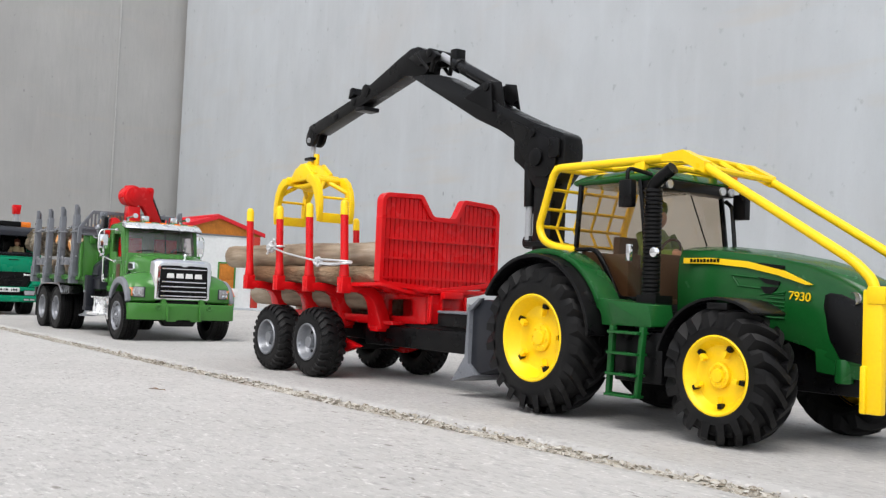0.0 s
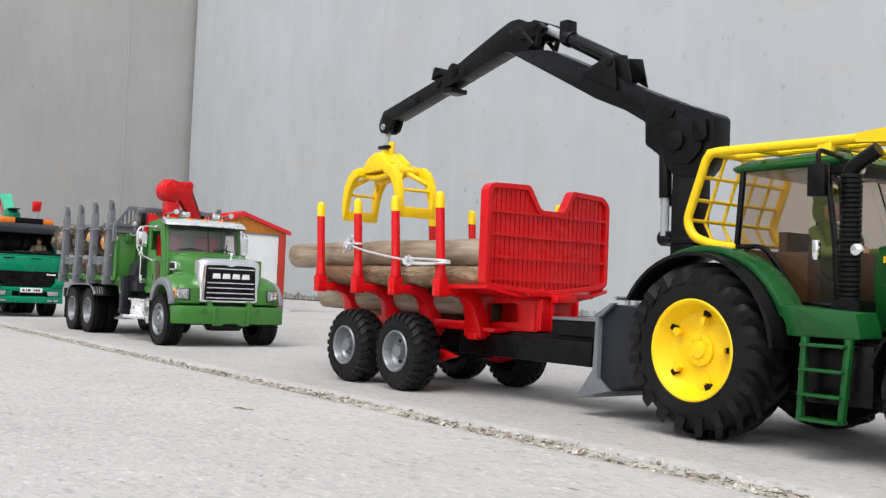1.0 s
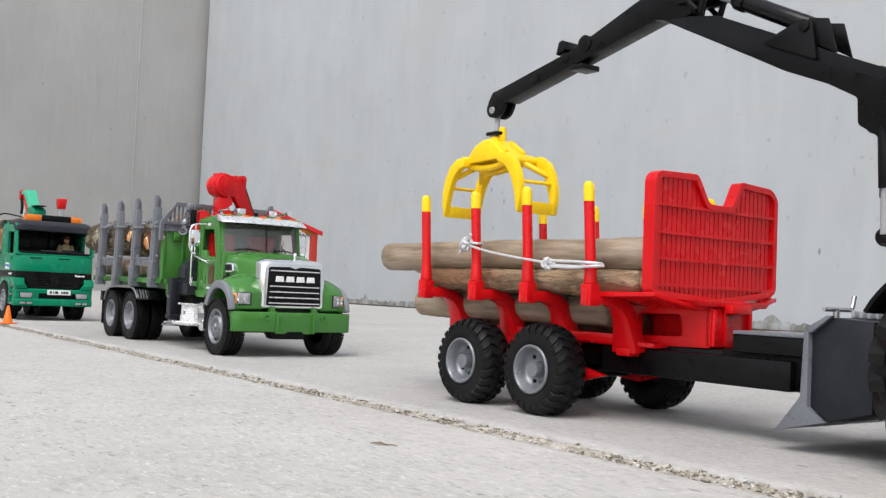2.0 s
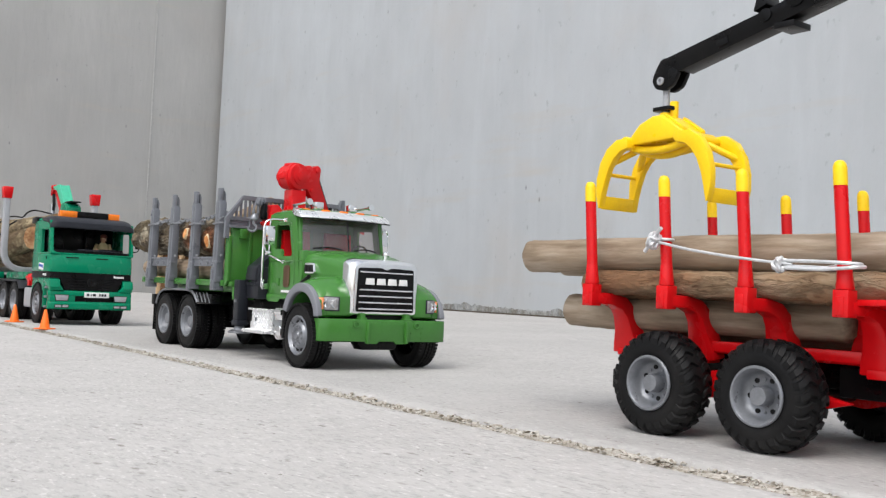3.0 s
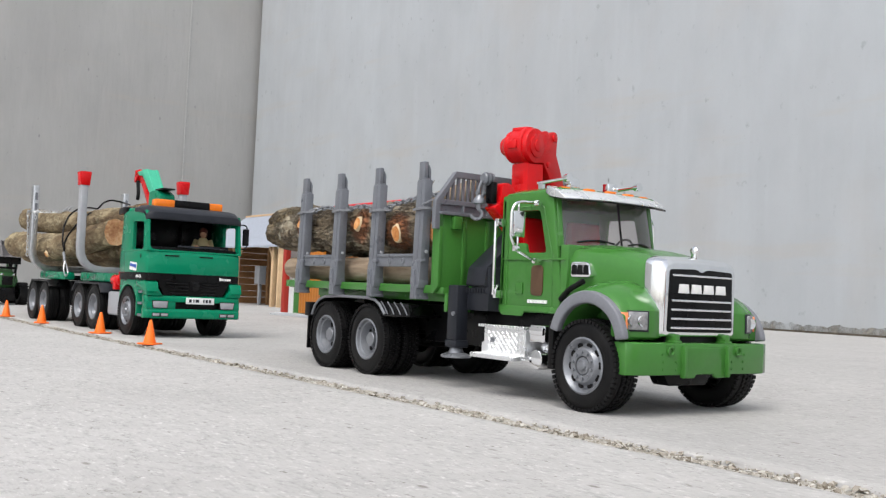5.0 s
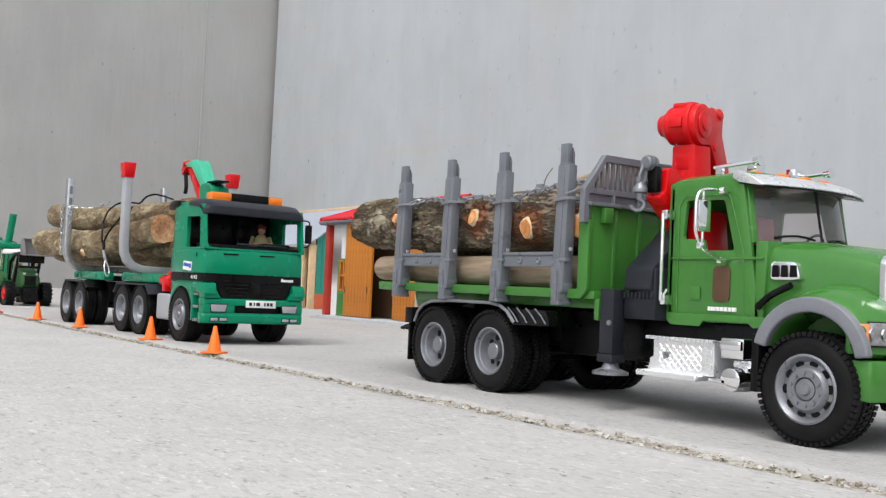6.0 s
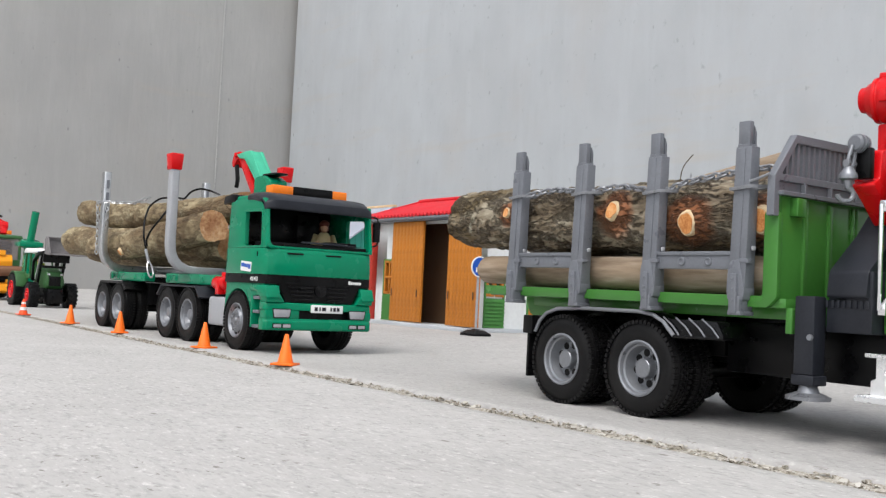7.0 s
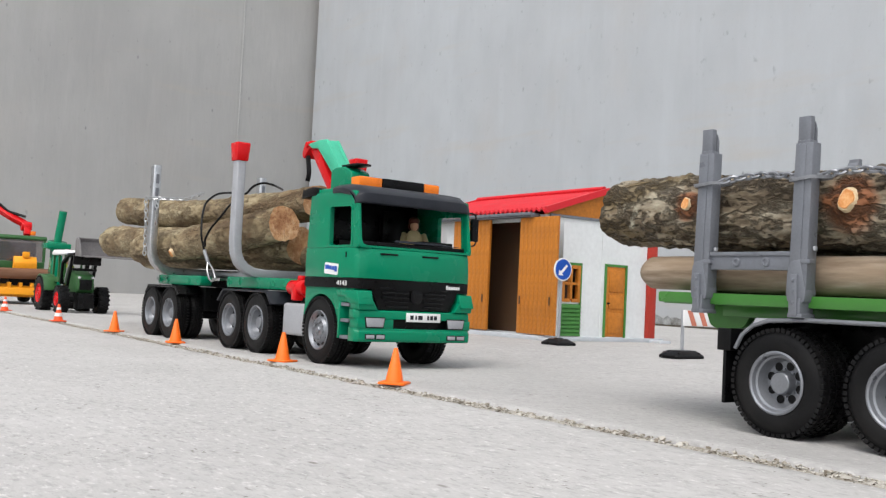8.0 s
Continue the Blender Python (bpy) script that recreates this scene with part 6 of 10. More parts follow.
bm = bmesh.new()
for s in (-1, 1):
    bx(bm, (-0.48, s * 0.03 - 0.006, 0.045), (0.03, s * 0.03 + 0.006, 0.075))
for x in (-0.0005, -0.333, -0.4225):
    cyl(bm, (x, -0.08, 0.0365), (x, 0.07, 0.0365), 0.007)
bx(bm, (-0.46, -0.045, 0.05), (-0.29, 0.045, 0.084))
bx(bm, (-0.28, -0.055, 0.04), (-0.05, 0.055, 0.078))
bx(bm, (-0.04, -0.04, 0.035), (0.036, 0.04, 0.07))
bx(bm, (-0.475, -0.06, 0.055), (-0.46, 0.06, 0.072))
loft(bm, [[(x, y, z) for y, z in ((-0.034, 0.034), (0.028, 0.034), (0.02, 0.0225), (-0.026, 0.0225))] for x in (0.012, 0.03)])
part("chassis", bm, M_BLACK, mk, "black chassis frame", bev=0.0015)

# bumper
BY = -0.004
bm = bmesh.new()
loft(bm, [[(0.024, BY - 0.0863, z), (0.0425, BY - 0.0863, z), (0.0475, BY - 0.074, z), (0.0475, BY + 0.074, z), (0.0425, BY + 0.0863, z), (0.024, BY + 0.0863, z)] for z in (0.033, 0.0585)])
bump = part("bumper", bm, M_MGREEN, mk, "heavy green steel-look bumper", bev=0.0012)
bm = bmesh.new()
prism_x(bm, rounded([(BY - 0.027, 0.0305), (BY - 0.013, 0.0305), (BY - 0.010, 0.034), (BY + 0.010, 0.034), (BY + 0.013, 0.0305), (BY + 0.027, 0.0305), (BY + 0.026, 0.0555), (BY - 0.026, 0.0555)], 0.0015), 0.046, 0.0486)
part("bumper_panel", bm, M_MGREEN, bump, bev=0.0006)
for s in (-1, 1):
    bm = bmesh.new()
    prism_x(bm, [(BY + s * 0.0265 - 0.0018, 0.031), (BY + s * 0.0265 + 0.0018, 0.031), (BY + s * 0.0265 + 0.0018, 0.0565), (BY + s * 0.0265 - 0.0018, 0.0565)], 0.0465, 0.0515)
    part("bumper_rib", bm, M_MGREEN, bump, bev=0.0006)
    bm = bmesh.new()
    cen(bm, (0.0472, BY + s * 0.0415, 0.0528), (0.0012, 0.0095, 0.0085))
    part("hook_recess", bm, M_MGREEN, bump)
    bm = bmesh.new()
    tube(bm, [(0.0485, BY + s * 0.0415 + 0.0032 * math.cos(a), 0.0522 + 0.0032 * math.sin(a)) for a in [2 * math.pi * i / 12 for i in range(12)]], 0.0011, 6, closed=True)
    part("tow_hook", bm, M_MGREEN, bump)
    for i, z in enumerate((0.0375, 0.0435, 0.0495)):
        bm = bmesh.new()
        for dy in ((0.034, 0.049) if i < 2 else (0.0505,)):
            cyl(bm, (0.0465, BY + s * dy, z), (0.0484, BY + s * dy, z), 0.0009, 8)
        part("bolt_heads", bm, M_MGREEN, bump)
    bm = bmesh.new()
    bx(bm, (0.03, BY + s * 0.031 - 0.003, 0.057), (0.0455, BY + s * 0.031 + 0.003, 0.0655))
    bx(bm, (0.036, BY + s * 0.031 - 0.0045, 0.0575), (0.0465, BY + s * 0.031 + 0.0045, 0.0605))
    part("bumper_bracket", bm, M_MGREEN, bump, bev=0.0008)

# hood and wings
def mhood(x, w, top, low):
    return [(x, -w, low), (x, -w, top - 0.014), (x, -w * 0.93, top - 0.006), (x, -w * 0.74, top - 0.001), (x, -w * 0.35, top + 0.001), (x, w * 0.35, top + 0.001), (x, w * 0.74, top - 0.001), (x, w * 0.93, top - 0.006), (x, w, top - 0.014), (x, w, low)]


bm = bmesh.new()
loft(bm, [mhood(-0.062, 0.060, 0.1385, 0.078), mhood(-0.04, 0.0575, 0.1375, 0.078), mhood(-0.01, 0.0525, 0.134, 0.072), mhood(0.01, 0.0507, 0.1295, 0.066), mhood(0.02, 0.0492, 0.127, 0.065), mhood(0.0275, 0.0478, 0.1255, 0.0645)])
hood = part("hood", bm, M_MGREEN, mk, "rounded green engine hood", bev=0.001, smooth=50)
CORNER = [(0.036, 0.044), (0.0405, 0.052), (0.042, 0.060), (0.0412, 0.0685), (0.0378, 0.0765), (0.0328, 0.0835), (0.0272, 0.0888)]  # plan of the wing's front corner
for s in (-1, 1):
    # wing: a swollen shell over the wheel, its front corner rounded in plan
    def arch(a, b, deg):
        return -0.0005 + a * math.cos(radians(deg)), 0.055 + b * math.sin(radians(deg))
    bm = bmesh.new()
    rows = []
    for i in range(21):
        deg = 8 + 158 * i / 20
        rows.append([(*p[:1], s * y, p[1]) for p, y in ((arch(0.034, 0.0322, deg), 0.046), (arch(0.034, 0.0322, deg), 0.0875), (arch(0.0432, 0.0425, deg), 0.0875), (arch(0.0448, 0.0458, deg), 0.0825),
                                                   (arch(0.0452, 0.0492, deg), 0.073), (arch(0.0455, 0.0518, deg), 0.06), (arch(0.0455, 0.053, deg), 0.046))])
    loft(bm, [[(min(x, 0.036), y, z) for x, y, z in r] for r in rows])
    def plan(k, d):
        return [(x * k + d, s * y) for x, y in CORNER]
    low = [(0.024, s * 0.044), *plan(1, 0.0), (0.024, s * 0.0888)]
    mid = [(0.024, s * 0.044), *plan(1, -0.0005), (0.024, s * 0.0888)]
    top = [(0.018, s * 0.044), *[(x - 0.007, y * 0.97) for x, y in plan(1, 0.0)], (0.018, s * 0.085)]
    tip = [(0.008, s * 0.044), *[(x - 0.0175, y * 0.93) for x, y in plan(1, 0.0)], (0.008, s * 0.079)]
    loft(bm, [[(x, y, z) for x, y in ps] for ps, z in ((low, 0.062), (mid, 0.0835), (top, 0.0915), (tip, 0.0985))])
    wing = part("wing", bm, M_MGREEN, mk, "swelling green front wing", bev=0.0007, smooth=60)
    if s > 0:
        wing.location.y = -0.0105
    bm = bmesh.new()
    ends = [arch(0.0434, 0.0424, 8 + 159 * i / 30) for i in range(31)] + [arch(0.034, 0.0322, 167 - 159 * i / 30) for i in range(31)]
    prism(bm, ends, *sorted((s * 0.0865, s * 0.0935)))
    part("wing_lip", bm, M_LIP, wing, "grey wheel-arch lip", bev=0.0016, seg=3)
    bm = bmesh.new()
    bx(bm, (-0.0445, min(s * 0.052, s * 0.0925), 0.031), (-0.0385, max(s * 0.052, s * 0.0925), 0.0705))
    part("splash_guard", bm, M_BLACK, wing, "black splash guard", bev=0.0008)
    def lens(a, b, z0, z1, proud):
        """A strip that follows the wing's rounded corner."""
        pts = []
        for i in range(7):
            y = a + (b - a) * i / 6
            k = next(j for j in range(6) if CORNER[j + 1][1] >= y - 1e-6)
            f = (y - CORNER[k][1]) / (CORNER[k + 1][1] - CORNER[k][1])
            pts.append((CORNER[k][0] + (CORNER[k + 1][0] - CORNER[k][0]) * f, s * y))
        b_ = bmesh.new()
        o = [(x + proud * 0.8, y + s * proud * 0.7) for x, y in pts]
        loft(b_, [[(x, y, z) for x, y in pts] + [(x, y, z) for x, y in o[::-1]] for z in (z0, z1)])
        return b_
    part("lamp_bezel", lens(0.0645, 0.0886, 0.0668, 0.0832, 0.0008), M_DGREY, wing, bev=0.0002)
    part("headlight", lens(0.066, 0.0808, 0.068, 0.0822, 0.0018), M_HEADLAMP, wing, "clear headlight", bev=0.0004, smooth=70)
    part("indicator", lens(0.081, 0.0882, 0.0685, 0.0815, 0.0032), M_AMBER2, wing, "orange indicator lens", bev=0.0004, smooth=70)
    bm = bmesh.new()
    for y, x in ((0.0715, 0.0408), (0.0790, 0.037)):
        lathe(bm, [(0.0, 0.0048), (-0.0012, 0.0046), (-0.0006, 0.003), (0.0002, 0.0)], 16, (0, 0, 0))
        for v in bm.verts:
            if abs(v.co.z) < 0.02:
                v.co = Vector((x - v.co.y, s * y + v.co.x, 0.0752 + v.co.z))
    part("lamp_reflector", bm, M_CHROME, wing)
    bm = bmesh.new()
    y0, y1 = sorted((s * 0.0555, s * 0.0610))
    prism(bm, rounded([(-0.0545, 0.109), (-0.0545, 0.1222), (-0.0335, 0.1222), (-0.029, 0.109)], 0.0035), y0, y1)
    vent = part("hood_vent", bm, M_CHROME, hood, "chrome side vent", bev=0.0008)
    bm = bmesh.new()
    for k in range(3):
        x = -0.0523 + k * 0.0073
        prism(bm, rounded([(x, 0.111), (x + 0.0004, 0.1195), (x + 0.0052, 0.1195), (x + 0.006, 0.111)], 0.0008), *sorted((s * 0.0606, s * 0.0618)))
    part("vent_slots", bm, M_BLACK, hood)
    bm = bmesh.new()
    tube(bm, [(-0.062, s * 0.064, 0.089), (-0.05, s * 0.0655, 0.098), (-0.034, s * 0.0645, 0.1055)], 0.0026, 8, rad=0.005)
    part("hood_strap", bm, M_BLACK, hood)

# grille
bm = bmesh.new()


def surround(x, b, t, low, top):
    return [(x, BY + y, z) for y, z in rounded([(-b, low), (-t, top - 0.004), (-t * 0.82, top), (0.0, top + 0.001), (t * 0.82, top), (t, top - 0.004), (b, low)], 0.004)]


loft(bm, [surround(0.0245, 0.0498, 0.0490, 0.064, 0.1283), surround(0.033, 0.0484, 0.0478, 0.0635, 0.1275), surround(0.0385, 0.0463, 0.0459, 0.063, 0.1258), surround(0.0415, 0.0432, 0.0425, 0.0645, 0.1222)])
gr = part("grille_surround", bm, M_CHROME, mk, "deep chrome grille surround", bev=0.0008, smooth=60)
bm = bmesh.new()
prism_x(bm, [(BY + y, z) for y, z in rounded([(-0.0398, 0.067), (-0.0382, 0.1175), (-0.007, 0.1185), (0.0, 0.1155), (0.007, 0.1185), (0.0382, 0.1175), (0.0398, 0.067)], 0.003)], 0.0405, 0.0424)
part("grille", bm, M_BLACK, gr, "black grille with bright bars", bev=0.0004)
for k, z in enumerate((0.0705, 0.0778, 0.0851, 0.0924, 0.1128)):
    bm = bmesh.new()
    w = 0.0375 - 0.0003 * k
    bx(bm, (0.0422, BY - w, z - 0.0009), (0.0438, BY + w, z + 0.0009))
    part("grille_bar", bm, M_CHROME, gr, bev=0.0004)
bm = bmesh.new()
for k in range(4):
    y = BY - 0.0225 + k * 0.0152
    # plain blocks in place of the badge
    prism_x(bm, [(y - 0.0062, 0.0985), (y - 0.0052, 0.1058), (y + 0.0052, 0.1058), (y + 0.0062, 0.0985)], 0.0422, 0.0436)
part("badge", bm, M_WHITE, gr, "white block badge", bev=0.0003)
bm = bmesh.new()
lathe(bm, [(0.0, 0.0045), (0.002, 0.004), (0.004, 0.002), (0.008, 0.0025), (0.012, 0.0035), (0.0145, 0.002), (0.0155, 0)], 12)
for v in bm.verts:
    v.co = Vector((v.co.x * 1.3 + 0.03, v.co.z * 0.7, 0.123 + v.co.y))
part("hood_ornament", bm, M_CHROME, hood, "small chrome hood figure")

# cab
bm = bmesh.new()
W = 0.0625
side = [(-0.1475, 0.0765), (-0.148, 0.176), (-0.143, 0.186), (-0.075, 0.1885), (-0.0675, 0.184), (-0.0535, 0.138), (-0.0575, 0.0765)]
for s in (-1, 1):
    y0, y1 = sorted((s * (W - 0.004), s * W))
    # side skin with the window cut out
    frame_panel(bm, rounded([(-0.1495, 0.0765), (-0.13, 0.0765), (-0.11, 0.0765), (-0.0605, 0.0765), (-0.0795, 0.186), (-0.149, 0.184)], 0.003),
                rounded([(-0.1345, 0.1395), (-0.1145, 0.1395), (-0.1125, 0.1305), (-0.0855, 0.1305), (-0.0955, 0.1685), (-0.132, 0.1695)], 0.003), y0, y1)
loft(bm, [[(-0.1475, -W, 0.176), (-0.1475, W, 0.176), (-0.07, W, 0.182), (-0.07, -W, 0.182)], [(-0.145, -W + 0.002, 0.186), (-0.145, W - 0.002, 0.186), (-0.073, W - 0.002, 0.188), (-0.073, -W + 0.002, 0.188)],
          [(-0.138, -0.052, 0.1895), (-0.138, 0.052, 0.1895), (-0.08, 0.052, 0.1905), (-0.08, -0.052, 0.1905)]])
bx(bm, (-0.1475, -W, 0.0765), (-0.1435, W, 0.18))
bx(bm, (-0.1475, -W, 0.0765), (-0.056, W, 0.082))
prism(bm, [(-0.066, 0.0765), (-0.066, 0.1372), (-0.0555, 0.1372), (-0.0585, 0.0765)], -W, W)
cab = part("cab", bm, M_MGREEN, mk, "green day cab with silver sun visor", bev=0.0009)
for s in (-1, 1):
    y0, y1 = sorted((s * W, s * (W + 0.0013)))
    bm = bmesh.new()
    tube(bm, [(x, s * (W + 0.0002), z) for x, z in ((-0.1385, 0.082), (-0.1385, 0.166), (-0.133, 0.1725), (-0.0905, 0.1725), (-0.0765, 0.128), (-0.075, 0.082))], 0.0007, 5, rad=0.003)
    part("door_edge", bm, M_MGREEN, cab, "raised green door edge")
    bm = bmesh.new()
    bx(bm, (-0.145, y0, 0.1235), (-0.0585, y1, 0.1255))
    part("belt_line", bm, M_MGREEN, cab, bev=0.0003)
    bm = bmesh.new()
    prism(bm, rounded([(-0.148, 0.0765), (-0.143, 0.0725), (-0.115, 0.0725), (-0.111, 0.077), (-0.07, 0.077), (-0.066, 0.0735), (-0.056, 0.074), (-0.056, 0.082), (-0.148, 0.082)], 0.001), y0, y1 + 0.0004 * (s > 0))
    part("door_sill", bm, M_MGREEN, cab, bev=0.0003)
    bm = bmesh.new()
    prism(bm, rounded([(-0.1245, 0.0925), (-0.1245, 0.103), (-0.115, 0.103), (-0.115, 0.0925)], 0.0015), y0, y1)
    part("door_latch", bm, M_MGREEN, cab, bev=0.0003)
for s in (-1, 1):
    bm = bmesh.new()
    prism(bm, rounded([(-0.1035, 0.0915), (-0.1035, 0.119), (-0.0875, 0.119), (-0.0875, 0.0915)], 0.005), *sorted((s * W, s * (W + 0.0012))))
    part("lower_window", bm, M_BROWN, cab, "small brown lower door window", bev=0.0004)
    bm = bmesh.new()
    for k in range(7):
        bx(bm, (-0.107 + k * 0.0038, min(s * W, s * (W + 0.0014)), 0.0848), (-0.1042 + k * 0.0038, max(s * W, s * (W + 0.0014)), 0.0878))
    part("model_mark", bm, M_WHITE, cab)
    bm = bmesh.new()
    tube(bm, [(-0.1475, s * 0.0715, 0.16), (-0.1475, s * 0.0715, 0.0905)], 0.0017, 8)
    for z in (0.1585, 0.0915):
        cen(bm, (-0.1455, s * 0.068, z), (0.006, 0.009, 0.0075))
    tube(bm, [(-0.141, s * 0.0715, 0.1), (-0.147, s * 0.0715, 0.092)], 0.0013, 6)
    part("grab_rail", bm, M_CHROME, cab, "chrome grab rail", bev=0.0008)
    bm = bmesh.new()
    # a loop of bright rod carries the upright mirror well out from the door
    ym = s * 0.082 - 0.008
    tube(bm, [(-0.092, s * 0.063, 0.1745), (-0.092, ym - s * 0.003, 0.1742), (-0.092, ym + s * 0.005, 0.172), (-0.092, ym + s * 0.0085, 0.165), (-0.092, ym + s * 0.0085, 0.142), (-0.092, ym + s * 0.004, 0.134)], 0.0013, 8, rad=0.004)
    tube(bm, [(-0.092, ym + s * 0.004, 0.134), (-0.092, ym, 0.13), (-0.09, s * 0.072, 0.1225), (-0.09, s * 0.063, 0.1225)], 0.0014, 8, rad=0.003)
    for z, y in ((0.1745, s * 0.069), (0.1225, s * 0.069), (0.132, ym + s * 0.002)):
        cen(bm, (-0.0915, y, z), (0.0042, 0.006, 0.0046))
    cyl(bm, (-0.0925, ym, 0.165), (-0.0925, ym, 0.174), 0.0011, 6)
    cyl(bm, (-0.0925, ym, 0.143), (-0.0925, ym, 0.131), 0.0011, 6)
    bx(bm, (-0.0948, ym - 0.0065, 0.1425), (-0.0905, ym + 0.0065, 0.1655))
    part("mirror", bm, M_CHROME, cab, "chrome truck mirror on a bent arm", bev=0.0008)
# curved windscreen between green pillars
def screen_x(y, z):
    k = (z - 0.139) / 0.0405
    return (-0.0535 - 0.0075 * k) - 0.0165 * (abs(y) / 0.058) ** 2.2


ys = [-0.058 + 0.0058 * i for i in range(21)]
bm = bmesh.new()
loft(bm, [[(screen_x(y, z), y * (1 - 0.03 * (z - 0.139) / 0.04), z) for z in (0.137, 0.15, 0.163, 0.1805)] for y in ys], cap=False, loop=False)
part("windscreen", bm, M_GLASS2, cab, "smoky split windscreen", smooth=60)
bm = bmesh.new()
loft(bm, [[(screen_x(0, z) + a, b, z) for a, b in ((-0.001, -0.0005), (0.0008, -0.0005), (0.0008, 0.0005), (-0.001, 0.0005))] for z in (0.138, 0.18)])
part("screen_divider", bm, M_BLACK, cab, "thin dark windscreen divider")
for s in (-1, 1):
    bm = bmesh.new()
    loft(bm, [[(screen_x(0.0575, z) + a, s * (b - 0.0017 * (z - 0.139) / 0.04), z) for a, b in ((-0.006, 0.0566), (0.0012, 0.0566), (-0.0005, 0.0605), (-0.006, 0.0618))] for z in (0.136, 0.181)])
    part("screen_pillar", bm, M_MGREEN, cab, "green windscreen pillar", bev=0.0006)
bm = bmesh.new()
for y in (-0.028, 0.026):
    tube(bm, [(screen_x(y + f, 0.1425) + 0.0014, y + f, 0.1405 + 0.0022 * math.sin(math.pi * (f + 0.018) / 0.036)) for f in (-0.018, -0.009, 0.0, 0.009, 0.018)], 0.0009, 6)
part("wiper", bm, M_BLACK, cab)
bm = bmesh.new()
rows = []
for y in [-0.065 + 0.0065 * i for i in range(21)]:
    k = 0.0145 * (abs(y) / 0.065) ** 2.2
    rows.append([(-0.089, y * 0.97, 0.1845), (-0.066 - k, y, 0.1808), (-0.0465 - k, y, 0.1772), (-0.0457 - k, y, 0.1787), (-0.058 - k, y, 0.1862), (-0.087, y * 0.97, 0.1908)])
loft(bm, rows)
part("sun_visor", bm, M_BRIGHT, cab, "silver sun visor over the windscreen", bev=0.0008, smooth=50)
bm = bmesh.new()
loft(bm, [[(-0.068 - k, y, 0.1800), (-0.0463 - k, y, 0.1762), (-0.0460 - k, y, 0.1772), (-0.068 - k, y, 0.181)] for y, k in [(-0.0635 + 0.00635 * i, 0.0145 * (abs(-0.0635 + 0.00635 * i) / 0.065) ** 2.2) for i in range(21)]])
part("visor_underside", bm, M_BLACK, cab, "black underside of the visor", smooth=50)
for k, y in enumerate((-0.05, -0.025, 0.0, 0.025, 0.05)):
    bm = bmesh.new()
    cen(bm, (-0.0705 - 0.008 * (abs(y) / 0.05) ** 2, y, 0.1888), (0.0065, 0.010, 0.0024))
    part("marker_lamp", bm, M_AMBER, cab, "orange roof marker lamp", bev=0.001)
for y in (-0.022, 0.0275):
    bm = bmesh.new()
    cen(bm, (-0.0985, y, 0.1965), (0.009, 0.0125, 0.0095))
    part("roof_lamp", bm, M_CHROME, cab, bev=0.0012)
for s in (-1, 1):
    bm = bmesh.new()
    cyl(bm, (-0.12, s * 0.045, 0.1965), (-0.083, s * 0.045, 0.1985), 0.0016, 10)
    cyl(bm, (-0.083, s * 0.045, 0.1985), (-0.077, s * 0.045, 0.199), 0.0032, 12, 0.0042)
    bx(bm, (-0.118, s * 0.045 - 0.0015, 0.191), (-0.112, s * 0.045 + 0.0015, 0.1975))
    part("air_horn", bm, M_CHROME, cab, "chrome roof air horn")
for y in (-0.031, 0.031):
    bm = bmesh.new()
    prism(bm, rounded([(-0.142, 0.09), (-0.108, 0.09), (-0.108, 0.124), (-0.112, 0.128), (-0.13, 0.128), (-0.134, 0.165), (-0.142, 0.165)], 0.003), y - 0.019, y + 0.019)
    part("seat", bm, M_RED, cab, "red cab seat", bev=0.002)
bm = bmesh.new()
bx(bm, (-0.078, -0.056, 0.11), (-0.06, 0.056, 0.135))
tube(bm, [(-0.083 + 0.004 * math.sin(a), 0.032 + 0.012 * math.cos(a), 0.138 + 0.01 * math.sin(a)) for a in [2 * math.pi * i / 16 for i in range(16)]], 0.0013, 6, closed=True)
part("dashboard", bm, M_BLACK, cab, bev=0.002)

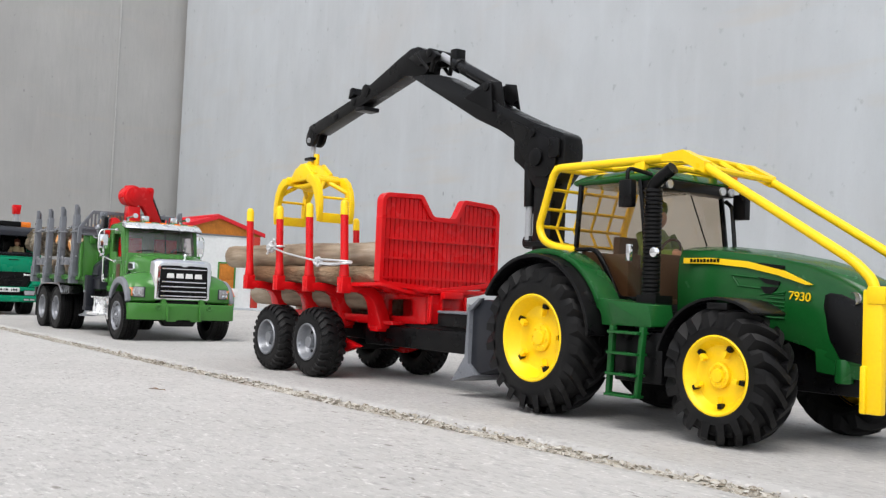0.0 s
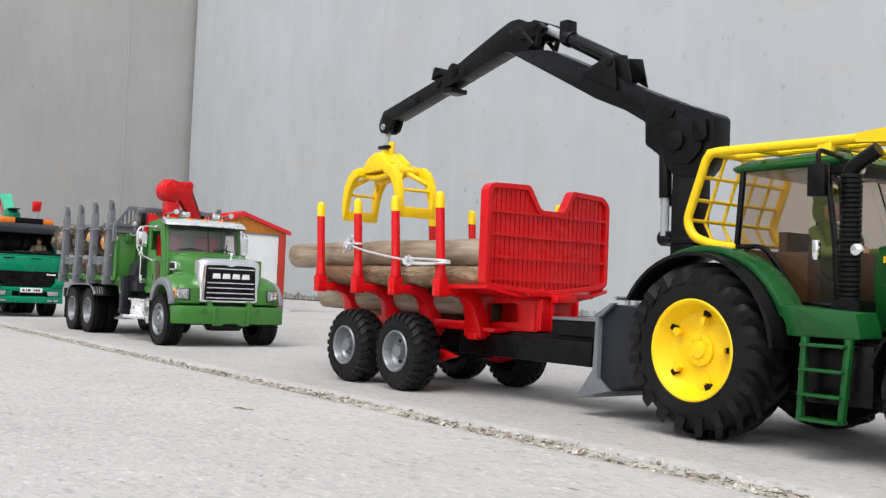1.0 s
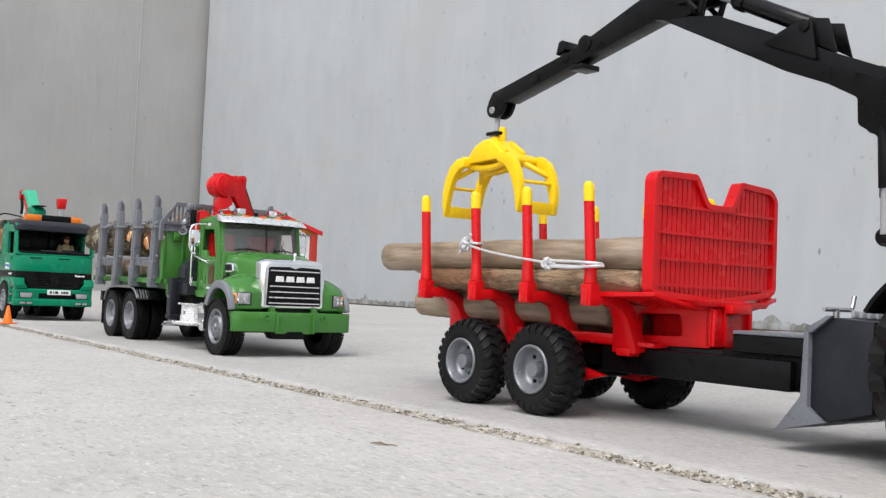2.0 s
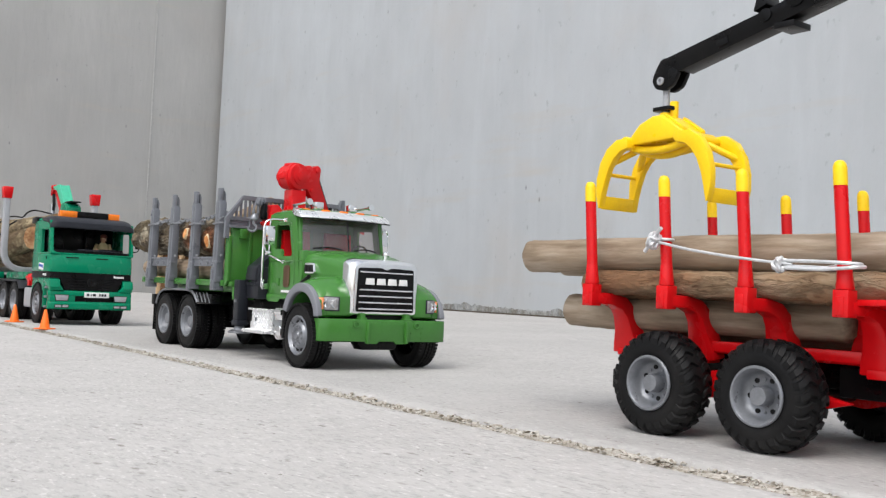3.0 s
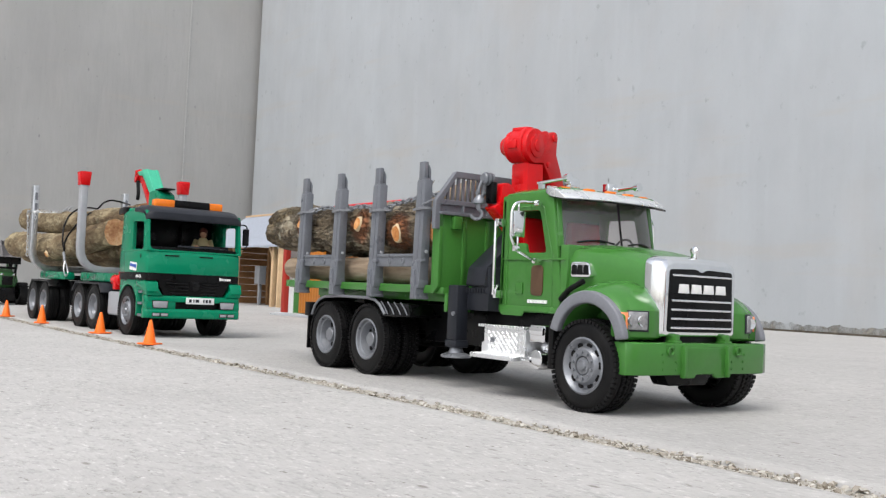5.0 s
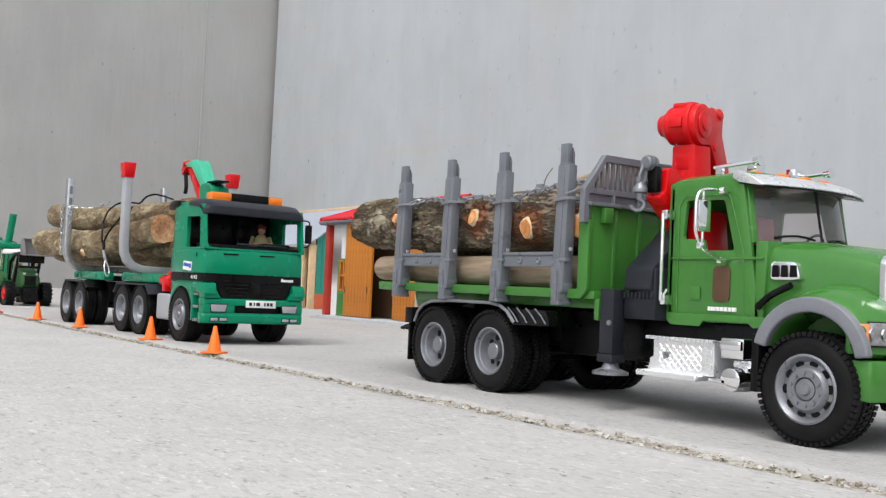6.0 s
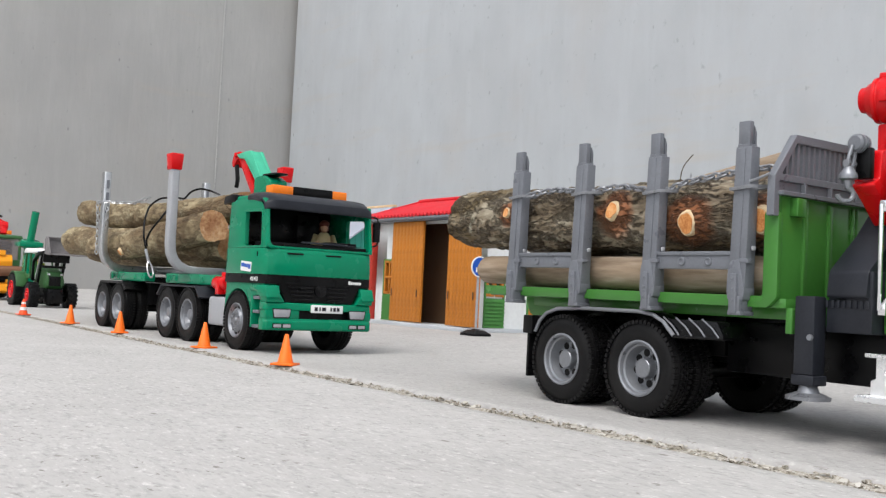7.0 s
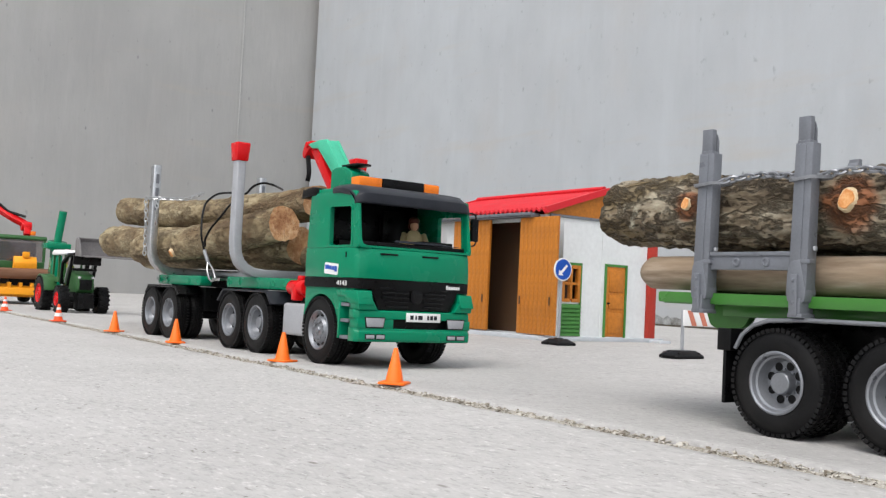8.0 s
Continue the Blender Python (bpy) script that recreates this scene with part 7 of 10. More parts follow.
# step boxes with diamond plate, air tank
for s in (-1, 1):
    bm = bmesh.new()
    y0, y1 = sorted((s * 0.056, s * 0.086))
    prism(bm, [(-0.1395, 0.0615), (-0.1395, 0.048), (-0.143, 0.0465), (-0.143, 0.037), (-0.0815, 0.037), (-0.0815, 0.0615)], y0, y1)
    for k in range(16):
        bx(bm, (-0.1458 + k * 0.0041, min(s * 0.084, s * 0.0888), 0.0612), (-0.1426 + k * 0.0041, max(s * 0.084, s * 0.0888), 0.0636))
    bx(bm, (-0.1455, y0, 0.061), (-0.0815, y1, 0.0625))
    for i in range(13):
        for j in range(6):
            a = 45 if (i + j) % 2 else -45
            cen(bm, (0, 0, 0), (0.0034, 0.0008, 0.0007), Matrix.Translation((-0.132 + i * 0.0032, s * 0.0862, 0.0412 + j * 0.0031)) @ Euler((0, radians(a), 0)).to_matrix().to_4x4())
    bx(bm, (-0.0885, min(s * 0.086, s * 0.0868), 0.042), (-0.0835, max(s * 0.086, s * 0.0868), 0.046))
    bx(bm, (-0.0885, min(s * 0.086, s * 0.0868), 0.052), (-0.0835, max(s * 0.086, s * 0.0868), 0.056))
    box_ = part("step_box", bm, M_BRIGHT, mk, "chrome diamond-plate step box", bev=0.0003, seg=1)
    bm = bmesh.new()
    bx(bm, (-0.129, min(s * 0.0862, s * 0.0872), 0.0475), (-0.1235, max(s * 0.0862, s * 0.0872), 0.052))
    part("box_latch", bm, M_SILVER, box_, bev=0.0003)
    bm = bmesh.new()
    bx(bm, (-0.1485, min(s * 0.062, s * 0.0955), 0.0332), (-0.0905, max(s * 0.062, s * 0.0955), 0.0368))
    for k in range(18):
        bx(bm, (-0.1475 + k * 0.0032, min(s * 0.064, s * 0.0955), 0.0366), (-0.1459 + k * 0.0032, max(s * 0.064, s * 0.0955), 0.0376))
    part("step_tread", bm, M_BRIGHT, box_, bev=0.0004, seg=1)
    bm = bmesh.new()
    bx(bm, (-0.0755, y0, 0.0515), (-0.056, y1 - 0.002 * (s < 0), 0.066))
    bx(bm, (-0.0745, min(s * 0.08, s * 0.0885), 0.0575), (-0.0565, max(s * 0.08, s * 0.0885), 0.0645))
    cyl(bm, (-0.066, s * 0.05, 0.0365), (-0.066, s * 0.087, 0.0365), 0.0085, 22)
    cyl(bm, (-0.074, s * 0.07, 0.047), (-0.058, s * 0.07, 0.047), 0.004, 12)
    bx(bm, (-0.086, min(s * 0.06, s * 0.087), 0.033), (-0.07, max(s * 0.06, s * 0.087), 0.0365))
    part("air_tank", bm, M_CHROME, mk, "chrome air tank and bracket", bev=0.0008)

# outriggers
for s in (-1, 1):
    bm = bmesh.new()
    bx(bm, (-0.2005, s * 0.078 - 0.007, 0.0455), (-0.1852, s * 0.078 + 0.007, 0.0985))
    bx(bm, (-0.2015, s * 0.078 - 0.008, 0.0385), (-0.184, s * 0.078 + 0.008, 0.0455))
    leg = part("outrigger", bm, M_DGREY, mk, "dark grey outrigger leg", bev=0.0012)
    bm = bmesh.new()
    cyl(bm, (-0.1928, s * 0.078, 0.0385), (-0.1928, s * 0.078, 0.0335), 0.0058, 16, 0.0075)
    cyl(bm, (-0.1928, s * 0.078, 0.0335), (-0.1928, s * 0.078, 0.0312), 0.009, 20, 0.0145)
    cyl(bm, (-0.1928, s * 0.078, 0.0312), (-0.1928, s * 0.078, 0.0288), 0.0148, 24)
    part("outrigger_foot", bm, M_SILVER, leg, "grey outrigger foot plate")
    bm = bmesh.new()
    lathe(bm, [(0, 0.0022), (-s * -0.0018, 0.002), (-s * -0.002, 0)], 10, (-0.1855, s * 0.088, 0.071))
    part("outrigger_knob", bm, M_SILVER, leg)
bm = bmesh.new()
prism(bm, [(-0.183, 0.075), (-0.183, 0.096), (-0.17, 0.0965), (-0.16, 0.116), (-0.15, 0.116), (-0.15, 0.075)], -0.075, 0.075)
base = part("crane_base", bm, M_DGREY, mk, "dark grey crane base with stepped top", bev=0.0008)
bm = bmesh.new()
bx(bm, (-0.186, -0.068, 0.0945), (-0.15, 0.068, 0.0985))
part("base_plate", bm, M_DGREY, base, bev=0.0008)
for k in range(8):
    bm = bmesh.new()
    bx(bm, (-0.183 + k * 0.0042, -0.0765, 0.0915), (-0.181 + k * 0.0042, 0.0765, 0.0965))
    part("base_rib", bm, M_DGREY, base, bev=0.0004)
bm = bmesh.new()
prism_x(bm, rounded([(-0.079, 0.098), (-0.0765, 0.116), (-0.046, 0.142), (-0.03, 0.16), (0.03, 0.16), (0.06, 0.13), (0.07, 0.098)], 0.003), -0.181, -0.152)
part("crane_pedestal", bm, M_DGREY, base, "dark sloping crane pedestal", bev=0.001)

# bed: deck, bulkhead and grille top
bm = bmesh.new()
bx(bm, (-0.535, -0.086, 0.0895), (-0.207, 0.086, 0.096))
for s in (-1, 1):
    y0, y1 = sorted((s * 0.086, s * 0.0905))
    prism(bm, rounded([(-0.537, 0.0903), (-0.537, 0.0985), (-0.2232, 0.0975), (-0.2232, 0.156), (-0.2115, 0.156), (-0.2115, 0.0965), (-0.219, 0.0893)], 0.002), y0, y1)
    prism(bm, rounded([(-0.523, 0.0895), (-0.517, 0.074), (-0.5, 0.0675), (-0.484, 0.074), (-0.474, 0.0895)], 0.003), *sorted((s * 0.044, s * 0.052)))
bx(bm, (-0.49, -0.07, 0.0815), (-0.207, 0.07, 0.09))
bed = part("bed", bm, M_MGREEN, mk, "green flat log bed", bev=0.0012)
bm = bmesh.new()
bx(bm, (-0.2205, -0.0855, 0.09), (-0.213, 0.0855, 0.169))
ribs = []
for s in (-1, 1):
    for a, b in ((0.062, 0.0575), (0.033, 0.0285), (0.004, 0.001)):
        y0, y1 = sorted((s * a, s * b))
        ribs.append((y0, y1, -0.2108))
bx(bm, (-0.2085, -0.084, 0.072), (-0.203, 0.084, 0.09))
bulk = part("bulkhead", bm, M_MGREEN, mk, "ribbed green bulkhead behind the cab", bev=0.001)
for y0, y1, x1 in ribs:
    bm = bmesh.new()
    bx(bm, (-0.2135, y0, 0.092), (x1, y1, 0.1655))
    part("rib", bm, M_MGREEN, bulk, bev=0.001)
for y in (-0.0715, 0.0715):
    bm = bmesh.new()
    bx(bm, (-0.2135, y - 0.005, 0.1535), (-0.2065, y + 0.005, 0.1665))
    part("bulkhead_bracket", bm, M_MGREEN, bulk, bev=0.0008)
bm = bmesh.new()
# a flat rack with cut-off top corners
rim_ = [(-0.0935, 0.153), (-0.0935, 0.1795), (-0.0725, 0.2085), (0.0725, 0.2085), (0.0935, 0.1795), (0.0935, 0.153)]
tube(bm, [(-0.2145, y, z) for y, z in rim_], 0, sq=(0.006, 0.0062))
bx(bm, (-0.217, -0.092, 0.1775), (-0.212, 0.092, 0.1825))
bx(bm, (-0.2125, -0.092, 0.1672), (-0.2075, 0.092, 0.1702))
for y in (-0.062, -0.031, 0.0, 0.031, 0.062):
    bx(bm, (-0.2165, y - 0.0011, 0.169), (-0.2105, y + 0.0011, 0.178))
rack = part("headache_rack", bm, M_SGREY, mk, "slate grey barred rack", bev=0.0004, seg=1)
bm = bmesh.new()
bx(bm, (-0.2155, -0.0915, 0.1695), (-0.2142, 0.0915, 0.178))
part("rack_panel", bm, M_SGREY, rack)
for k in range(29):
    y = -0.0868 + k * 0.0062
    bm = bmesh.new()
    bx(bm, (-0.2157, y - 0.0013, 0.182), (-0.2132, y + 0.0013, min(0.2075, 0.1795 + (0.0935 - abs(y)) * 1.38)))
    part("rack_bar", bm, M_SGREY, rack)

# stakes with rails
SX = (-0.4885, -0.4045, -0.3225, -0.2385)
for s in (-1, 1):
    for k, x in enumerate(SX):
        bm = bmesh.new()
        y = s * 0.0925
        # hollow square post, leaning a little forward, with a slim web down its face
        loft(bm, [[(x - 0.0078, y - 0.0052, 0.1), (x + 0.0058, y - 0.0052, 0.1), (x + 0.0058, y + 0.0052, 0.1), (x - 0.0078, y + 0.0052, 0.1)], [(x - 0.0058, y - 0.0046, 0.2025), (x + 0.0078, y - 0.0046, 0.2025), (x + 0.0078, y + 0.0046, 0.2025), (x - 0.0058, y + 0.0046, 0.2025)]])
        loft(bm, [[(x - 0.0074, y + s * 0.005, 0.118), (x + 0.001, y + s * 0.005, 0.118), (x + 0.001, y + s * 0.0058, 0.118), (x - 0.0074, y + s * 0.0058, 0.118)], [(x - 0.0054, y + s * 0.0043, 0.2015), (x + 0.0028, y + s * 0.0043, 0.2015), (x + 0.0028, y + s * 0.0052, 0.2015), (x - 0.0054, y + s * 0.0052, 0.2015)]])
        prism(bm, rounded([(x - 0.0092, 0.1005), (x - 0.0085, 0.116), (x - 0.0065, 0.1215), (x + 0.001, 0.1225), (x + 0.0038, 0.112), (x + 0.0062, 0.1005), (x + 0.005, 0.0935), (x - 0.008, 0.0935)], 0.002), y - 0.006, y + 0.006)
        prism(bm, rounded([(x - 0.0055, 0.1125), (x + 0.0005, 0.1125), (x + 0.0012, 0.0845), (x - 0.0052, 0.0845)], 0.0012), y - 0.0082, y + 0.0082)
        bx(bm, (x + 0.0012, y - 0.0075, 0.086), (x + 0.0034, y + 0.0075, 0.0965))
        bx(bm, (x - 0.0066, y - 0.0075, 0.0832), (x + 0.0048, y + 0.0075, 0.0862))
        for zz in (0.0935, 0.101, 0.1085):
            cen(bm, (x - 0.0024, y + s * 0.0083, zz), (0.0022, 0.0012, 0.0022))
        bx(bm, (x - 0.0008, y - s * 0.0002, 0.12), (x + 0.0085, y + s * 0.0058, 0.123))
        st = part("stake", bm, M_SGREY, mk, "slate grey square stake", bev=0.0007)
        bm = bmesh.new()
        # two prongs with a slit between them, the inner one cut off at a slant
        bx(bm, (x - 0.0046, y + s * 0.0016 - 0.0024, 0.202), (x + 0.005, y + s * 0.0016 + 0.0024, 0.2208))
        prism_x(bm, [(y - s * 0.0042, 0.202), (y - s * 0.0042, 0.2125), (y - s * 0.002, 0.218), (y - s * 0.002, 0.202)], x - 0.0046, x + 0.005)
        bx(bm, (x - 0.0049, y - 0.0043, 0.202), (x + 0.0053, y + 0.0043, 0.2045))
        part("stake_extension", bm, M_SGREY, st, bev=0.0005)
        bm = bmesh.new()
        cen(bm, (x + 0.0085, y, 0.1305), (0.002, 0.0032, 0.0032))
        part("stake_pin", bm, M_LGREY, st, bev=0.0006)
    for a, b in ((SX[0], SX[1]), (SX[2], SX[3])):
        bm = bmesh.new()
        y = s * 0.0925
        bx(bm, (a + 0.006, y - 0.003, 0.1155), (b - 0.008, y + 0.003, 0.1265))
        bx(bm, (a + 0.006, y - 0.0042, 0.1255), (b - 0.008, y + 0.0042, 0.1285))
        for f in (0.36, 0.66):
            lathe(bm, [(0, 0.0036), (s * 0.0012, 0.0033), (s * 0.0014, 0.0018), (s * 0.0006, 0.0016), (s * 0.0006, 0)], 12, (a + (b - a) * f, y + s * 0.003, 0.121))
        part("stake_rail", bm, M_SGREY, mk, "slate grey rail between stakes", bev=0.0006)

# rear mudguards and flaps
for s in (-1, 1):
    bm = bmesh.new()
    top = [(-0.4575, 0.0585), (-0.452, 0.0685), (-0.443, 0.0755), (-0.43, 0.0795), (-0.4, 0.0812), (-0.335, 0.0812), (-0.32, 0.0795), (-0.309, 0.0745), (-0.3015, 0.0675), (-0.2985, 0.0645), (-0.252, 0.0655)]
    prism(bm, [(x, z + 0.0012) for x, z in top] + [(x, z - 0.0012) for x, z in top[::-1]], *sorted((s * 0.05, s * 0.0945)))
    loft(bm, [[(-0.2985, s * 0.0935, 0.065), (-0.252, s * 0.0935, 0.066), (-0.262, s * 0.09, 0.0775), (-0.312, s * 0.09, 0.0775)], [(-0.2985, s * 0.06, 0.065), (-0.252, s * 0.06, 0.066), (-0.262, s * 0.06, 0.0775), (-0.312, s * 0.06, 0.0775)]])
    mg = part("mudguard", bm, M_BLACKG, mk, "glossy black mudguard strip", bev=0.0005)
    bm = bmesh.new()
    tube(bm, [(x, s * 0.0945, z + 0.0006) for x, z in top[:-1]], 0.0016, 8)
    for k in range(4):
        tube(bm, [(-0.2935 + k * 0.0125, s * 0.0942, 0.0658), (-0.3005 + k * 0.0125, s * 0.0935, 0.0725), (-0.312 + k * 0.0125, s * 0.091, 0.0785)], 0.0007, 6, rad=0.003)
    part("mudguard_rim", bm, M_SILVER, mg, "silver mudguard rim")
    bm = bmesh.new()
    bx(bm, (-0.4685, min(s * 0.052, s * 0.0945), 0.019), (-0.4655, max(s * 0.052, s * 0.0945), 0.06))
    bx(bm, (-0.4725, min(s * 0.05, s * 0.0965), 0.057), (-0.4605, max(s * 0.05, s * 0.0965), 0.073))
    part("mud_flap", bm, M_BLACK, mk, "black mud flap", bev=0.0006)

# folded red crane with hook
bm = bmesh.new()
prism(bm, rounded([(-0.182, 0.16), (-0.1765, 0.17), (-0.1765, 0.2205), (-0.1535, 0.2205), (-0.15, 0.165), (-0.15, 0.16)], 0.002), -0.031, -0.011)
crane = part("crane_post", bm, M_RED, mk, "red crane post", bev=0.0015)
bm = bmesh.new()
cyl(bm, (-0.165, -0.014, 0.097), (-0.165, -0.014, 0.1605), 0.0135, 20)
part("crane_column", bm, M_DGREY, mk, "dark grey crane column", bev=0.001)
bm = bmesh.new()
prism(bm, rounded([(-0.172, 0.2), (-0.158, 0.2), (-0.158, 0.213), (-0.172, 0.213)], 0.002), -0.0315, -0.029)
part("post_plate", bm, M_RED, crane, bev=0.0006)
# winch drum and arm, slewed a little
CM = Matrix.Translation((-0.155, -0.0216, 0)) @ Euler((0, 0, radians(14))).to_matrix().to_4x4()


def slewed(bm):
    bmesh.ops.transform(bm, matrix=CM, verts=bm.verts)
    return bm


HZ = 0.2378
bm = bmesh.new()
loft(bm, [ring(Vector((x, 0, HZ + dz)), Vector((0, 1, 0)), Vector((0, 0, 1)), r * 0.91, 26) for x, r, dz in (
    (-0.0365, 0.0085, 0.001), (-0.0355, 0.0098, 0.001), (-0.031, 0.0106, 0.001), (-0.0308, 0.0126, 0.0005), (-0.0262, 0.0158, 0.0), (-0.0258, 0.0176, 0.0), (-0.0232, 0.018, 0.0), (-0.0228, 0.0168, 0.0),
    (-0.0212, 0.0168, 0.0), (-0.0208, 0.0182, 0.0), (-0.0085, 0.0185, 0.0), (-0.008, 0.0205, 0.0), (-0.0035, 0.0207, 0.0), (-0.003, 0.0195, 0.0))])
part("crane_drum", slewed(bm), M_RED, crane, "red winch drum", bev=0.0004, smooth=40)
bm = bmesh.new()
bx(bm, (-0.0225, -0.0075, HZ + 0.0135), (-0.003, 0.0045, HZ + 0.0185))
bx(bm, (-0.0195, -0.0188, HZ - 0.004), (-0.0085, -0.0155, HZ + 0.0045))
part("drum_block", slewed(bm), M_RED, crane, bev=0.0012)
bm = bmesh.new()
prism_x(bm, arc(0, HZ, 0.0172, 60, 290, 18) + [(0.0135, 0.2225), (0.0235, 0.2105), (0.0325, 0.196), (0.0555, 0.196), (0.0355, 0.2335)] + arc(0.0305, 0.2495, 0.0065, -30, 120, 7) + [(0.021, 0.2525), (0.0185, 0.255), (0.014, 0.2545)], -0.0075, 0.0025)
arm = part("crane_arm", slewed(bm), M_RED, crane, "red folded crane arm", bev=0.001)
bm = bmesh.new()
cyl(bm, (0.0024, 0, HZ), (0.0042, 0, HZ), 0.0115, 26)
cyl(bm, (0.0042, 0, HZ), (0.0054, 0, HZ), 0.006, 20)
part("arm_hub", slewed(bm), M_RED, arm, bev=0.0006)
for x0, x1, y, z, r in ((-0.009, 0.004, 0.0305, 0.2495, 0.0036), (0.002, 0.0036, 0.0215, 0.2215, 0.0032)):
    bm = bmesh.new()
    cyl(bm, (x0, y, z), (x1, y, z), r, 18)
    part("arm_pin", slewed(bm), M_RED, arm, bev=0.0005)
bm = bmesh.new()
tube(bm, [(-0.005, 0.0365, 0.241), (-0.005, 0.059, 0.196)], 0.003, 8)
cen(bm, (-0.005, 0.062, 0.1995), (0.005, 0.006, 0.006))
slewed(bm)
part("crane_ram", bm, M_BLACK, crane)
bm = bmesh.new()
prism_x(bm, rounded([(-0.068, 0.174), (-0.06, 0.178), (-0.058, 0.198), (-0.049, 0.1985), (-0.034, 0.184), (-0.026, 0.165), (-0.03, 0.146), (-0.04, 0.1485), (-0.056, 0.164)], 0.003), -0.172, -0.156)
link = part("crane_link", bm, M_RED, crane, "red folded boom link behind the cab", bev=0.0015)
bm = bmesh.new()
cyl(bm, (-0.1735, -0.059, 0.178), (-0.1715, -0.059, 0.178), 0.0032, 12)
part("link_bolt", bm, M_RED, link)
bm = bmesh.new()
bx(bm, (-0.1692, -0.0685, 0.1775), (-0.1585, -0.0625, 0.1985))
hk = part("pulley_block", bm, M_BLACK, crane, "black pulley cheek", bev=0.0012)
bm = bmesh.new()
lathe(bm, [(-0.0745, 0), (-0.0745, 0.0046), (-0.073, 0.006), (-0.0725, 0.0042), (-0.0712, 0.0042), (-0.0707, 0.0064), (-0.0685, 0.0064), (-0.068, 0.0042), (-0.0668, 0.0042), (-0.0663, 0.0064), (-0.064, 0.006), (-0.064, 0)], 20, (-0.1665, 0, 0.2012))
part("pulley", bm, M_SGREY, hk, "slate grey grooved pulley")
bm = bmesh.new()
for y in (-0.0775, -0.0705):
    tube(bm, [(-0.1675, y * 0.5 - 0.036, 0.1995), (-0.1685, y, 0.191), (-0.1695, y * 0.6 - 0.0305, 0.182)], 0.0013, 8, rad=0.003)
    cyl(bm, (-0.1695, y - 0.001, 0.1875), (-0.1695, y + 0.001, 0.1875), 0.0026, 12)
part("hook_fork", bm, M_SILVER, hk, "silver fork above the hook")
bm = bmesh.new()
loft(bm, [ring(Vector((-0.1695, -0.0755, z)), Vector((1, 0, 0)), Vector((0, 1, 0)), r, 14) for z, r in ((0.1855, 0.0025), (0.1835, 0.0036), (0.1805, 0.0058), (0.179, 0.006), (0.1772, 0.006), (0.176, 0.003), (0.1715, 0.0026))])
tube(bm, [(-0.1695, -0.076, 0.173)] + [(-0.17 + 0.0047 * math.cos(a) * 0.6, -0.0775 + 0.0047 * math.cos(a), 0.1668 + 0.0047 * math.sin(a)) for a in [radians(75 - 28 * i) for i in range(10)]], 0.0017, 8)
part("hook", bm, M_SILVER, hk, "silver crane hook")

# load: bark trunks, smaller poles and a securing chain
GM = "logs on the green truck"
log("log", MK, (-0.612, -0.056, 0.165), (-0.222, -0.055, 0.1555), 0.0283, 0.0268, M_BARK, "thick bark-covered trunk with orange cut knots on the green truck", 3, 0.17,
    knots=((0.6, -8, 0.0074), (0.803, 12, 0.0088), (0.978, 8, 0.0085), (0.246, -8, 0.0045)), n=56, steps=160, group=GM)
log("log", MK, (-0.58, 0.008, 0.159), (-0.222, 0.01, 0.163), 0.026, 0.027, M_BARK, "bark-covered trunk in the middle of the truck load", 7, 0.15, n=30, steps=80, group=GM)
log("log", MK, (-0.6, 0.06, 0.158), (-0.222, 0.06, 0.16), 0.025, 0.026, M_BARK, "bark-covered trunk beside the far stakes", 9, 0.09, n=26, steps=60, group=GM)
log("log", MK, (-0.395, -0.03, 0.172), (-0.222, -0.028, 0.1995), 0.013, 0.0145, M_PEELED, "pale peeled pole on top of the trunks", 12, 0.03, n=20, steps=30, group=GM)
log("log", MK, (-0.572, -0.066, 0.1142), (-0.222, -0.066, 0.112), 0.0135, 0.0145, M_PEELED, "smooth peeled pole with a rounded tip on the bed", 21, 0.03, round_end=0.014, n=22, steps=50, group=GM)
log("log", MK, (-0.545, -0.03, 0.1115), (-0.222, -0.03, 0.1115), 0.0145, 0.015, M_BARK, "thin bark-covered pole on the bed", 22, 0.06, n=20, steps=50, group=GM)
log("log", MK, (-0.56, 0.005, 0.1115), (-0.222, 0.005, 0.1115), 0.0145, 0.015, M_BARK2, "thin pole on the bed", 23, 0.05, n=20, steps=40, group=GM)
log("log", MK, (-0.57, 0.04, 0.1115), (-0.222, 0.04, 0.1115), 0.0145, 0.015, M_BARK2, "thin pole on the bed beside the far stakes", 24, 0.05, n=20, steps=40, group=GM)

M_CHAIN = mat("chain_silver_plastic", (0.27, 0.28, 0.30), 0.33, metal=0.5, vary=0.12, scale=200)
# one chain threaded behind the stakes, with a flat band round each of them
HOLD = ((SX[0], 0.1803), (SX[1], 0.179), (SX[2], 0.1757), (SX[3], 0.1742))
path = [(SX[0] + 0.012, -0.0945, 0.1805)]
for (a, za), (b, zb) in zip(HOLD, HOLD[1:3]):
    path += [(a + 0.025, -0.087, za + 0.0035), ((a + b) / 2, -0.084, (za + zb) / 2 + 0.0055), (b - 0.022, -0.088, zb + 0.0035), (b, -0.086, zb + 0.0015), (b + 0.012, -0.0905, zb + 0.001)]
path += [(-0.3, -0.088, 0.1815), (-0.265, -0.086, 0.1855), (-0.24, -0.085, 0.1885), (-0.214, -0.085, 0.187)]
solo("chain", chain_mesh(bent(path, 0.006, 3), 0.0082, 0.0011, 0.0024), M_CHAIN, "silver chain slung along the truck's stakes", "chain", MK)
